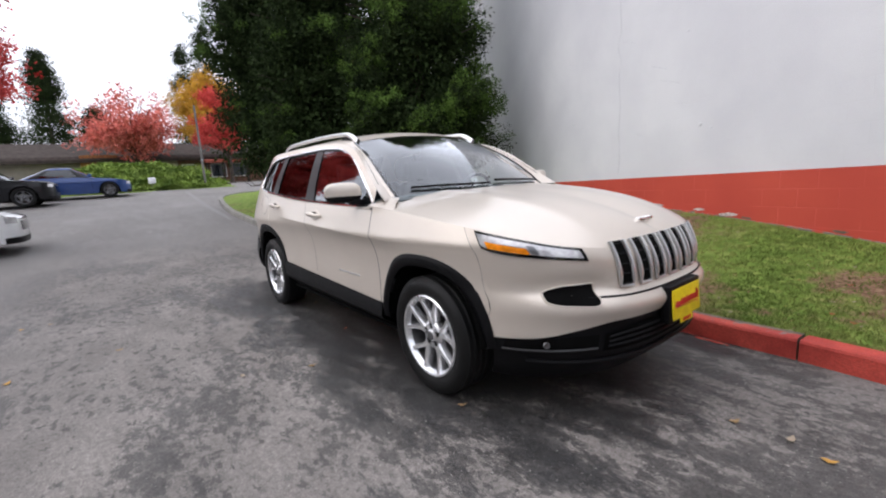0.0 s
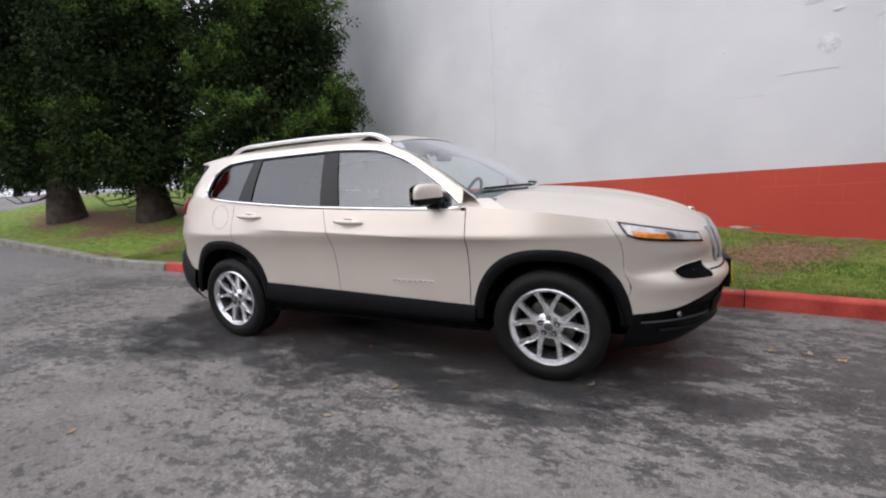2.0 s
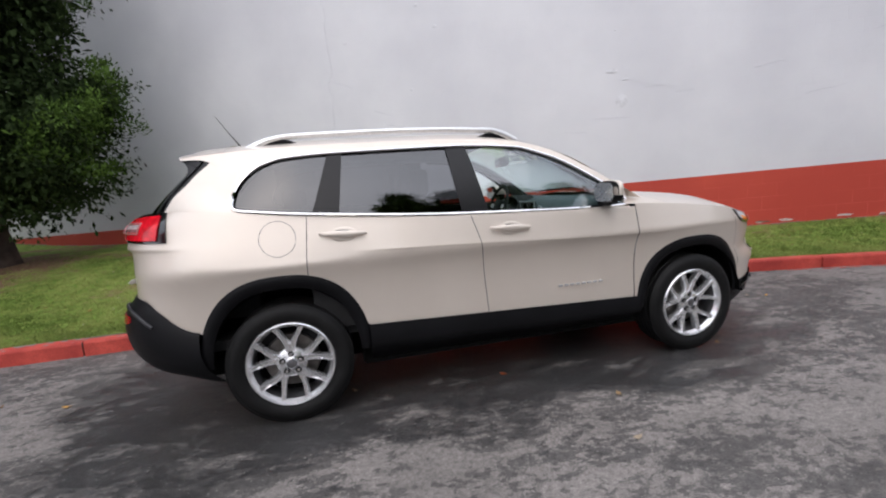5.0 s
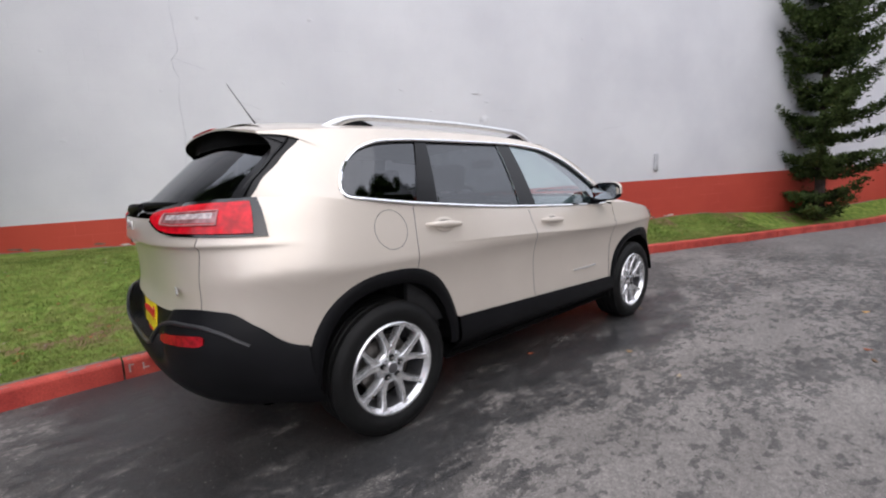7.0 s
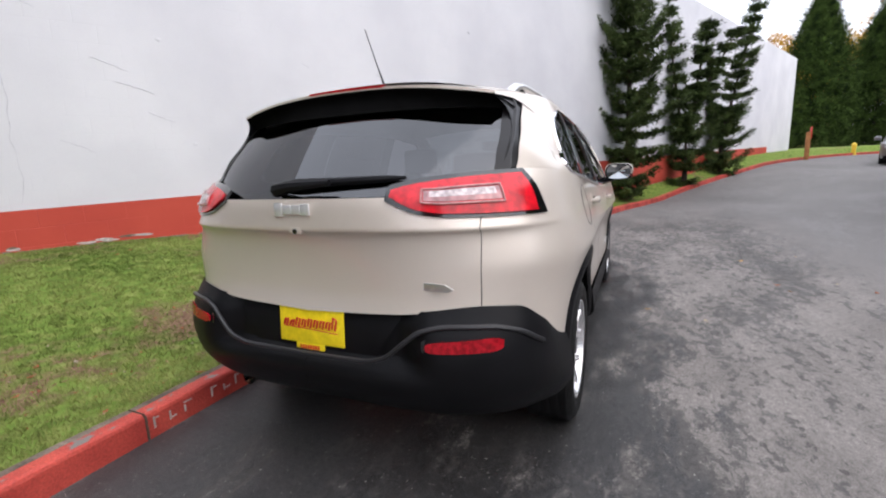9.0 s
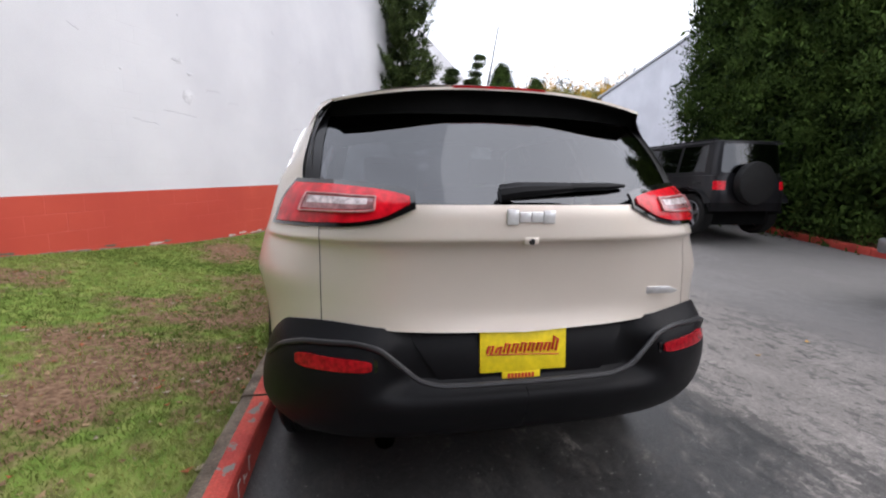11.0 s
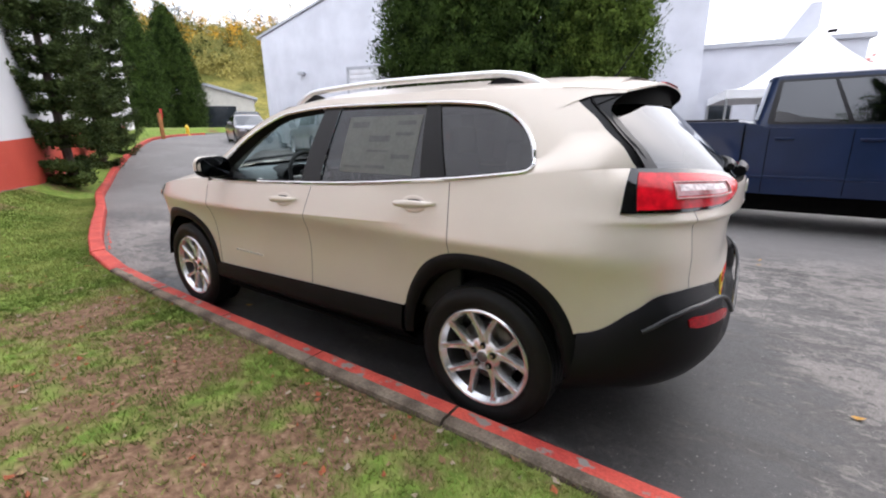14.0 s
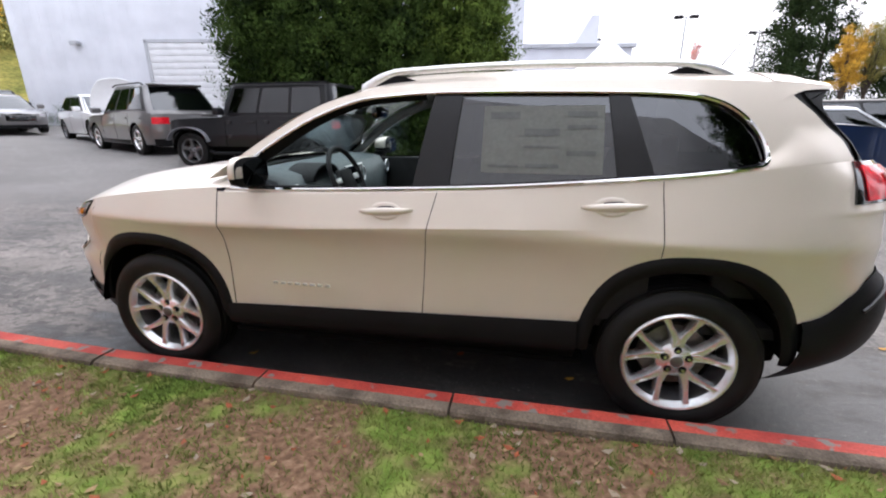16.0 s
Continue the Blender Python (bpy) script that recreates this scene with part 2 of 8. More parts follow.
def road_z(x, y):
    """Height of the tarmac: level round the SUV, rising to the entrance behind it and to the yard ahead of it."""
    back = 0.066 * max(0, -x - 6 - 0.0) * smooth(-5, -9, x)
    back = min(back, 1.5 + 0.01 * max(0, -x - 28))
    ahead = 0.035 * max(0, x - 10) * smooth(9, 14, x)
    yard = 0.10 * min(5, max(0, -y - 2)) * smooth(2, 8, x)
    return back + min(ahead, 1.2) + yard


kerb_y = curve([(-40, 17.0), (-19.6, 14.0), (-19.3, 5.0), (-18.9, 3.35), (-18.2, 2.45), (-17.2, 1.9), (-14, 1.3), (-11.4, 1.03), (-8, 0.98), (-5, 0.98), (-2, 1.0), (0, 1.0), (1.2, 0.985), (2.0, 0.975), (2.7, 0.935), (3.4, 0.85), (4.2, 0.65), (5.4, 0.27), (7.5, -0.45), (9.8, -1.15), (13, -2.45), (17, -4.3), (22, -6.9), (27, -9.6), (31, -13), (34, -18), (36, -24)])
WALL_A = -0.439
WALL_D = Vector((math.cos(WALL_A), math.sin(WALL_A), 0))
WALL_N = Vector((-math.sin(WALL_A), math.cos(WALL_A), 0))


def wall_at(s, z=0.0, off=0.0):
    """A place on the big wall: s along it, off towards the road."""
    return WALL_N * (4.229 - off) + WALL_D * s + Vector((0, 0, z))


def wall_y(x):
    return 4.673 - 0.4697 * x


def grass_z(x, y):
    k = y - kerb_y(x) - 0.14
    base = road_z(x, min(y, kerb_y(x)))
    rise = lerp(0.42 * smooth(0.3, 3.6, k), 0.36 * smooth(0.2, 1.4, k), smooth(3.0, 9.0, x))
    return base + 0.102 + rise + 0.012 * noise.noise((x * 0.9, y * 0.9, 3)) + 0.008 * noise.noise((x * 3.1, y * 3.1, 7))


def ground_mat():
    m = bpy.data.materials.new("worn_wet_asphalt")
    m.use_nodes = True
    nt = m.node_tree
    L = nt.links.new
    b = nt.nodes["Principled BSDF"]
    tc = nt.nodes.new("ShaderNodeTexCoord")
    def tex(scale, detail, stretch=None, rough=0.6):
        n = nt.nodes.new("ShaderNodeTexNoise")
        n.inputs["Scale"].default_value, n.inputs["Detail"].default_value, n.inputs["Roughness"].default_value = scale, detail, rough
        if stretch:
            mp = nt.nodes.new("ShaderNodeMapping")
            mp.inputs["Scale"].default_value = stretch
            L(tc.outputs["Object"], mp.inputs[0])
            L(mp.outputs[0], n.inputs["Vector"])
        else:
            L(tc.outputs["Object"], n.inputs["Vector"])
        return n.outputs[0]
    def rng(src, a, b_, c, d):
        r = nt.nodes.new("ShaderNodeMapRange")
        for i, v in enumerate((a, b_, c, d)):
            r.inputs[i + 1].default_value = v
        L(src, r.inputs[0])
        return r.outputs[0]
    def mix(f, a, c, kind='MIX'):
        x = nt.nodes.new("ShaderNodeMixRGB")
        x.blend_type = kind
        for i, v in enumerate((f, a, c)):
            if isinstance(v, (int, float)):
                x.inputs[i].default_value = v if i == 0 else (v, v, v, 1)
            elif isinstance(v, tuple):
                x.inputs[i].default_value = (*v, 1)
            else:
                L(v, x.inputs[i])
        return x.outputs[0]
    def add(p, q, k):
        n = nt.nodes.new("ShaderNodeMath")
        n.operation = 'MULTIPLY_ADD'
        L(q, n.inputs[0])
        n.inputs[1].default_value = k
        L(p, n.inputs[2])
        return n.outputs[0]
    sp = nt.nodes.new("ShaderNodeSeparateXYZ")
    L(tc.outputs["Object"], sp.inputs[0])
    def band(axis, a, b_, c, d):
        r = nt.nodes.new("ShaderNodeMapRange")
        r.interpolation_type = 'SMOOTHSTEP'
        for i, v in enumerate((a, b_, c, d)):
            r.inputs[i + 1].default_value = v
        L(sp.outputs[axis], r.inputs[0])
        return r.outputs[0]
    def times(p, q):
        n = nt.nodes.new("ShaderNodeMath")
        n.operation = 'MULTIPLY'
        L(p, n.inputs[0])
        L(q, n.inputs[1])
        return n.outputs[0]
    # the parking lane stays damp; under the car, drips and painted shade darken it more
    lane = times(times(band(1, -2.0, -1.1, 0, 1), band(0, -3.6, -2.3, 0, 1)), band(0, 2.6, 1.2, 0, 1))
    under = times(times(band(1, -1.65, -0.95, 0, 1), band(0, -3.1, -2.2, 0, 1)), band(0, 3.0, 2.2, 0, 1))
    # the old, scabbed surface lies round the car; the yard and the entrance were laid later and are smoother
    old = times(times(band(0, -9.5, -5.0, 0, 1), band(0, 11.0, 4.5, 0, 1)), band(1, -4.0, -2.6, 0, 1))
    patch = tex(0.9, 12, (0.50, 1.1, 1), 0.68)
    scab = tex(8.5, 10, (0.75, 1.15, 1), 0.80)
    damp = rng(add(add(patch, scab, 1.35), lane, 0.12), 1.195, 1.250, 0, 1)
    tone = rng(tex(1.6, 8, (0.7, 1.1, 1), 0.66), 0.38, 0.62, 0.80, 1.16)
    blot = rng(add(tex(11, 7, (0.7, 1.15, 1), 0.62), patch, 0.45), 0.775, 0.80, 0, 1)
    # wet soak, plus the car's shade put into the asphalt colour by under
    soak_and_shade = rng(add(add(tex(3.4, 12, (0.5, 1.2, 1), 0.76), lane, 0.055), under, 0.15), 0.60, 0.67, 0, 1)
    grit = rng(tex(150, 4, None, 0.75), 0.28, 0.72, 0.50, 1.5)
    crumbs = rng(tex(34, 7, None, 0.82), 0.34, 0.66, 0.60, 1.42)
    specks = rng(tex(62, 2), 0.675, 0.70, 0, 1)
    broad = rng(tex(0.16, 3), 0.35, 0.65, 0.88, 1.12)
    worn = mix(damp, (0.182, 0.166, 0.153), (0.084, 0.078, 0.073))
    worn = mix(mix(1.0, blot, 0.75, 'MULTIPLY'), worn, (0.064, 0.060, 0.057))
    worn = mix(mix(1.0, soak_and_shade, 0.80, 'MULTIPLY'), worn, (0.028, 0.028, 0.029))
    worn = mix(1.0, worn, tone, 'MULTIPLY')
    worn = mix(1.0, worn, crumbs, 'MULTIPLY')
    fresh = mix(rng(tex(0.35, 6, (0.8, 1.1, 1)), 0.35, 0.65, 0, 1), (0.158, 0.149, 0.142), (0.176, 0.166, 0.158))
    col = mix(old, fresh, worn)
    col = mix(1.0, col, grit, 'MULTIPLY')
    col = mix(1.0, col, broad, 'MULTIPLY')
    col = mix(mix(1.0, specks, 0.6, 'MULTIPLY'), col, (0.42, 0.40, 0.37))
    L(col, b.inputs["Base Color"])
    L(rng(add(soak_and_shade, damp, 0.6), 0, 1.6, 0.80, 0.36), b.inputs["Roughness"])
    b.inputs["Specular IOR Level"].default_value = 0.38
    bp = nt.nodes.new("ShaderNodeBump")
    bp.inputs["Strength"].default_value, bp.inputs["Distance"].default_value = 0.6, 0.006
    L(mix(0.35, tex(130, 5, None, 0.7), scab), bp.inputs["Height"])
    L(bp.outputs[0], b.inputs["Normal"])
    return m


def grass_ground_mat():
    m = bpy.data.materials.new("turf_and_soil")
    m.use_nodes = True
    nt = m.node_tree
    L = nt.links.new
    b = nt.nodes["Principled BSDF"]
    tc = nt.nodes.new("ShaderNodeTexCoord")
    def tex(scale, detail):
        n = nt.nodes.new("ShaderNodeTexNoise")
        n.inputs["Scale"].default_value, n.inputs["Detail"].default_value = scale, detail
        L(tc.outputs["Object"], n.inputs["Vector"])
        return n.outputs[0]
    def ramp(src, stops):
        r = nt.nodes.new("ShaderNodeValToRGB")
        e = r.color_ramp.elements
        while len(e) < len(stops):
            e.new(0.5)
        for k, (p, c) in zip(e, stops):
            k.position, k.color = p, (*c, 1)
        L(src, r.inputs[0])
        return r.outputs[0]
    green = ramp(tex(9, 5), [(0.3, (0.085, 0.135, 0.022)), (0.5, (0.15, 0.225, 0.04)), (0.7, (0.24, 0.275, 0.075))])
    soil = ramp(tex(30, 6), [(0.3, (0.095, 0.054, 0.032)), (0.55, (0.20, 0.122, 0.075)), (0.75, (0.31, 0.205, 0.135))])
    at = nt.nodes.new("ShaderNodeAttribute")
    at.attribute_name = "soil"
    ad = nt.nodes.new("ShaderNodeMath")
    ad.operation = 'MULTIPLY_ADD'
    L(tex(7, 6), ad.inputs[0])
    ad.inputs[1].default_value = 0.9
    L(at.outputs["Fac"], ad.inputs[2])
    mask = ramp(ad.outputs[0], [(0.78, (0, 0, 0)), (1.10, (1, 1, 1))])
    mx = nt.nodes.new("ShaderNodeMixRGB")
    L(mask, mx.inputs[0])
    L(green, mx.inputs[1])
    L(soil, mx.inputs[2])
    L(mx.outputs[0], b.inputs["Base Color"])
    b.inputs["Specular IOR Level"].default_value = 0.15
    b.inputs["Roughness"].default_value = 0.95
    bp = nt.nodes.new("ShaderNodeBump")
    bp.inputs["Strength"].default_value, bp.inputs["Distance"].default_value = 0.5, 0.016
    L(tex(60, 5), bp.inputs["Height"])
    L(bp.outputs[0], b.inputs["Normal"])
    return m


M['asphalt'] = ground_mat()
M['turf'] = grass_ground_mat()
M['blade'] = mat("grass_blades", (0.145, 0.215, 0.040), 0.8, 0, 0.35, 1.2, tone=(0.27, 0.30, 0.09), bump_scale=20, fine=0.25, spec=0.15)
M['kerb_red'] = mat("red_painted_concrete", (0.46, 0.045, 0.032), 0.7, 0, 0.25, 4, 0.4, 90, tone=(0.55, 0.075, 0.05), fine=0.2)
M['stencil'] = mat("worn_white_stencil", (0.5, 0.40, 0.37), 0.8, 0, 0.2, 20)
M['leaf_yellow'] = mat("yellow_leaf", (0.5, 0.27, 0.05), 0.7)
M['kerb_grey'] = mat("grey_concrete", (0.22, 0.21, 0.19), 0.85, 0, 0.25, 5, 0.5, 90, fine=0.2)


def kerb_top_mat(lo=0.56, hi=0.62):
    """Red paint worn through to grey concrete along the back edge."""
    m = mat("worn_red_kerb", (0.46, 0.045, 0.032), 0.72, 0, 0.2, 4, 0.45, 90, tone=(0.56, 0.08, 0.05), fine=0.2)
    nt = m.node_tree
    b = nt.nodes["Principled BSDF"]
    src = b.inputs["Base Color"].links[0].from_socket
    tc = nt.nodes.new("ShaderNodeTexCoord")
    n = nt.nodes.new("ShaderNodeTexNoise")
    n.inputs["Scale"].default_value, n.inputs["Detail"].default_value = 13.0, 8
    nt.links.new(tc.outputs["Object"], n.inputs["Vector"])
    r = nt.nodes.new("ShaderNodeMapRange")
    for i, v in enumerate((lo, hi, 0, 1)):
        r.inputs[i + 1].default_value = v
    nt.links.new(n.outputs[0], r.inputs[0])
    mx = nt.nodes.new("ShaderNodeMixRGB")
    mx.inputs[2].default_value = (0.2, 0.185, 0.165, 1)
    nt.links.new(r.outputs[0], mx.inputs[0])
    nt.links.new(src, mx.inputs[1])
    nt.links.new(mx.outputs[0], b.inputs["Base Color"])
    return m


M['kerb_worn'] = kerb_top_mat(0.56, 0.62)
M['kerb_soil'] = mat("soil_stained_concrete", (0.12, 0.092, 0.066), 0.9, 0, 0.3, 6, 0.6, 90, tone=(0.22, 0.175, 0.13), fine=0.3)
M['kerb_half'] = kerb_top_mat(0.47, 0.53)


def spaced(a, b, fine_a, fine_b, fine, coarse):
    out, x = [], a
    while x < b:
        out.append(x)
        x += fine if fine_a <= x <= fine_b else coarse
    return out + [b]


# tarmac: one sheet to the horizon
xs = [-900, -400, -200, -120, -80] + spaced(-60, 60, -12, 34, 0.5, 2.0) + [80, 120, 200, 400, 900]
ys = [-900, -400, -200, -120, -80] + spaced(-60, 60, -16, 4, 0.5, 2.0) + [80, 120, 200, 400, 900]
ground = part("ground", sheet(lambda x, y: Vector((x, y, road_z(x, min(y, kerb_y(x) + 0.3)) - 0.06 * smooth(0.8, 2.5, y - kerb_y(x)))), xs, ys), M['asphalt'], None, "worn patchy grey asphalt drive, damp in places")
tagged(ground, category="ground", kind="structure")

# turf bank between kerb and wall
def turf(x, k):
    ya = kerb_y(x) + 0.13
    yb = max(ya + 0.3, wall_y(x) + 0.4) if x < 28 else ya + 14
    y = lerp(ya, yb, k)
    return Vector((x, y, grass_z(x, y)))


def soil(x, y):
    """How bare the lawn is, 0 to 1."""
    n = noise.fractal((x * 0.75, y * 0.75, 5.0), 0.9, 2.0, 5) * 0.55
    bare = 0.27 * smooth(3.2, 1.5, y) * smooth(-2.8, -1.0, x) * smooth(3.2, 1.2, x)
    track = 0.33 * math.exp(-((y - 2.35) / 0.35) ** 2) * smooth(1.5, 2.6, x) * smooth(8, 5, x)
    shade_ = 0.45 * math.exp(-((x + 6.1) ** 2 + (y - 4.7) ** 2) / 3.2) + 0.45 * math.exp(-((x + 9.6) ** 2 + (y - 3.6) ** 2) / 2.5) + 0.4 * math.exp(-((x + 12.6) ** 2 + (y - 2.9) ** 2) / 2.5)
    return min(1, max(0, 0.215 + n + bare + track + shade_))


LX, LK = steps(-19.45, -16.05, 34) + spaced(-16, 36, -8, 12, 0.09, 0.6), [i / 60 for i in range(61)]
lawn = part("lawn", sheet(turf, LX, LK), M['turf'], None, "patchy mown lawn with bare soil and fallen leaves")
tagged(lawn, category="lawn", kind="structure")
att = lawn.data.attributes.new("soil", 'FLOAT', 'POINT')
att.data.foreach_set("value", [soil(v.co.x, v.co.y) for v in lawn.data.vertices])


def scatter(name, count, x0, x1, reach, make, material, seed, label, category, keep):
    """Loose small stuff over the lawn near the path, joined."""
    rng = random.Random(seed)
    V, F = [], []
    while count > 0:
        x = rng.uniform(x0, x1)
        y = kerb_y(x) + 0.15 + reach * rng.random() ** 1.3
        count -= 1
        if y > wall_y(x) - 0.05 or not keep(soil(x, y), rng):
            continue
        vs, fs = make(Vector((x, y, grass_z(x, y))), rng)
        n = len(V)
        V += vs
        F += [tuple(i + n for i in f) for f in fs]
    me = bpy.data.meshes.new(name)
    me.from_pydata(V, [], F)
    for m in material:
        me.materials.append(m)
    if len(material) > 1:
        pick = random.Random(seed + 1)
        for p in me.polygons:
            p.material_index = pick.randrange(len(material))
    return tagged(new(name, me), label, category, kind="stuff")


def blades(p, rng):
    vs, fs = [], []
    for _ in range(5):
        q = p + Vector((rng.gauss(0, 0.018), rng.gauss(0, 0.018), -0.004))
        a, h = rng.uniform(0, 6.28), rng.uniform(0.012, 0.036)
        d = Vector((math.cos(a), math.sin(a), 0))
        lean = Vector((rng.gauss(0, 0.5), rng.gauss(0, 0.5), 0)) * h
        n = len(vs)
        vs += [tuple(q - d * 0.0035), tuple(q + d * 0.0035), tuple(q + lean + Vector((0, 0, h)))]
        fs.append((n, n + 1, n + 2))
    return vs, fs


def litter(p, rng):
    a, r = rng.uniform(0, 6.28), rng.choice((0.006, 0.009, 0.013, 0.018, 0.026))
    c, s_ = math.cos(a) * r, math.sin(a) * r
    z = 0.006
    return [(p.x + c, p.y + s_, p.z + z + rng.uniform(0, 0.012)), (p.x - s_ * 0.6, p.y + c * 0.6, p.z + z), (p.x - c, p.y - s_, p.z + z + rng.uniform(0, 0.012)), (p.x + s_ * 0.6, p.y - c * 0.6, p.z + z)], [(0, 1, 2, 3)]


M['leaf_litter'] = [mat("brown_leaf", (0.16, 0.09, 0.04), 0.8), mat("tan_leaf", (0.30, 0.20, 0.10), 0.8), mat("rust_leaf", (0.30, 0.08, 0.03), 0.8), mat("pale_leaf", (0.30, 0.24, 0.17), 0.8)]
scatter("grass", 95000, -7, 9, 4.2, blades, [M['blade']], 3, "short green grass blades on the lawn", "grass", lambda s_, r: s_ + r.gauss(0, 0.19) < 0.53)
scatter("leaf_litter", 5200, -5, 7, 3.2, litter, M['leaf_litter'], 4, "small fallen brown and tan leaves on the soil", "leaves", lambda s_, r: s_ + r.gauss(0, 0.2) > 0.45)

# kerb stones, one metre long each
kerb = thing("kerb", "red-painted concrete kerb, paint worn along its back", "kerb", kind="structure")
def kerb_path(length):
    pts = [Vector((-5.3, kerb_y(-5.3), 0))]
    x = -5.3
    while x < 33:
        x += 0.05
        pts.append(Vector((x, kerb_y(x), 0)))
    acc, out, target = 0.0, [pts[0]], length
    for a, b in zip(pts, pts[1:]):
        acc += (b - a).length
        if acc >= target:
            out.append(b)
            target += length
    return out


def stone(bm, a, b, h=0.135, w=0.15, gap=0.006, chip=0.0):
    d = (b - a).normalized()
    a, b = a + d * gap, b - d * gap
    n = Vector((-d.y, d.x, 0))
    prof = [(0.0, -0.1), (0.0, h - 0.02), (0.006, h - 0.006), (0.02, h), (0.085, h), (w - 0.02, h), (w - 0.005, h - 0.008), (w, h - 0.025), (w, -0.1)]
    rows = []
    for t in (0, 0.33, 0.67, 1.0):
        p = a.lerp(b, t)
        z0 = road_z(p.x, p.y)
        j = random.uniform(-0.003, 0.003)
        rows.append([bm.verts.new(p + n * (q + j) + Vector((0, 0, z0 + r + (j if r > 0 else 0)))) for q, r in prof])
    for i in range(3):
        for k in range(len(prof) - 1):
            bm.faces.new((rows[i][k], rows[i][k + 1], rows[i + 1][k + 1], rows[i + 1][k])).material_index = 0 if k < 3 else 1 if k == 3 else 2
    for r in (rows[0], rows[-1]):
        bm.faces.new(r).material_index = 2


for a, b in zip(kp := kerb_path(0.99), kp[1:]):
    bm = bmesh.new()
    stone(bm, a, b)
    part("kerb_stone", bm, [M['kerb_red'], M['kerb_worn'], M['kerb_soil']] if -3.4 < a.x < 2.3 else [M['kerb_red'], M['kerb_worn'], M['kerb_half']] if a.x < 0 else [M['kerb_red']] * 3, kerb, smooth=False)
kerb_back = thing("kerb", "bare grey concrete kerb curving round the lawn", "kerb", kind="structure")
run = [Vector((lerp(-19.5, -5.32, k / 900), 0, 0)) for k in range(901)]
for p in run:
    p.y = kerb_y(p.x)
tip = [run[0]]
for p in run:
    if (p - tip[-1]).length >= (0.7 if p.x < -16 else 1.4):
        tip.append(p)
for a, b in zip(tip, tip[1:] + [run[-1]]):
    if (b - a).length < 0.05:
        continue
    bm = bmesh.new()
    stone(bm, a, b)
    part("kerb_stone", bm, [M['kerb_grey']] * 3, kerb_back, smooth=False)
# worn white line beside the kerb
M['road_line'] = mat("worn_road_paint", (0.30, 0.295, 0.285), 0.8, 0, 0.3, 3, 0.3, 60, tone=(0.19, 0.185, 0.18), fine=0.3)
line_y = curve([(-23.5, 1.50), (-17.6, 1.10), (-15.3, 0.93), (-10.6, 0.70)])
line = part("road_line", sheet(lambda x, v: Vector((x, line_y(x) + 0.13 * v, road_z(x, 0) + 0.005)), steps(-23.5, -10.6, 40), [0, 1]), M['road_line'], None, "faded white line painted on the asphalt")
tagged(line, category="road line", kind="structure")


def block_wall_mat(name, color, tone, mortar, joint):
    """Painted concrete block: faint courses, scuffs and dirt."""
    m = mat(name, color, 0.75, 0, 0.05, 0.7, 0.0, 140, tone=tone, fine=0.03)
    nt = m.node_tree
    b = nt.nodes["Principled BSDF"]
    tc = nt.nodes.new("ShaderNodeTexCoord")
    br = nt.nodes.new("ShaderNodeTexBrick")
    br.inputs["Scale"].default_value = 1.0
    br.inputs["Brick Width"].default_value, br.inputs["Row Height"].default_value = 0.41, 0.205
    br.inputs["Mortar Size"].default_value, br.inputs["Mortar Smooth"].default_value = 0.006, 0.8
    br.inputs["Color1"].default_value = br.inputs["Color2"].default_value = (1, 1, 1, 1)
    br.inputs["Mortar"].default_value = (0, 0, 0, 1)
    nt.links.new(tc.outputs["UV"], br.inputs["Vector"])
    ns = nt.nodes.new("ShaderNodeTexNoise")
    ns.inputs["Scale"].default_value, ns.inputs["Detail"].default_value = 1.3, 6
    nt.links.new(tc.outputs["Object"], ns.inputs["Vector"])
    r = nt.nodes.new("ShaderNodeMapRange")
    for i, v in enumerate((0.42, 0.66, 0.0, mortar)):
        r.inputs[i + 1].default_value = v
    nt.links.new(ns.outputs[0], r.inputs[0])
    bp = nt.nodes.new("ShaderNodeBump")
    bp.inputs["Distance"].default_value = 0.006
    nt.links.new(r.outputs[0], bp.inputs["Strength"])
    nt.links.new(br.outputs["Color"], bp.inputs["Height"])
    nt.links.new(bp.outputs[0], b.inputs["Normal"])
    src = b.inputs["Base Color"].links[0].from_socket
    line = nt.nodes.new("ShaderNodeMixRGB")
    line.blend_type = 'MULTIPLY'
    gap = nt.nodes.new("ShaderNodeMath")
    gap.operation = 'MULTIPLY'
    nt.links.new(br.outputs["Fac"], gap.inputs[0])
    nt.links.new(r.outputs[0], gap.inputs[1])
    nt.links.new(gap.outputs[0], line.inputs[0])
    nt.links.new(src, line.inputs[1])
    line.inputs[2].default_value = (*joint, 1)
    nt.links.new(line.outputs[0], b.inputs["Base Color"])
    return m


M['wall_white'] = block_wall_mat("white_painted_block", (0.665, 0.665, 0.695), (0.72, 0.72, 0.74), 0.3, (0.9, 0.9, 0.9))
M['wall_red'] = block_wall_mat("red_painted_block", (0.50, 0.058, 0.034), (0.56, 0.075, 0.042), 0.9, (1.25, 1.6, 1.9))


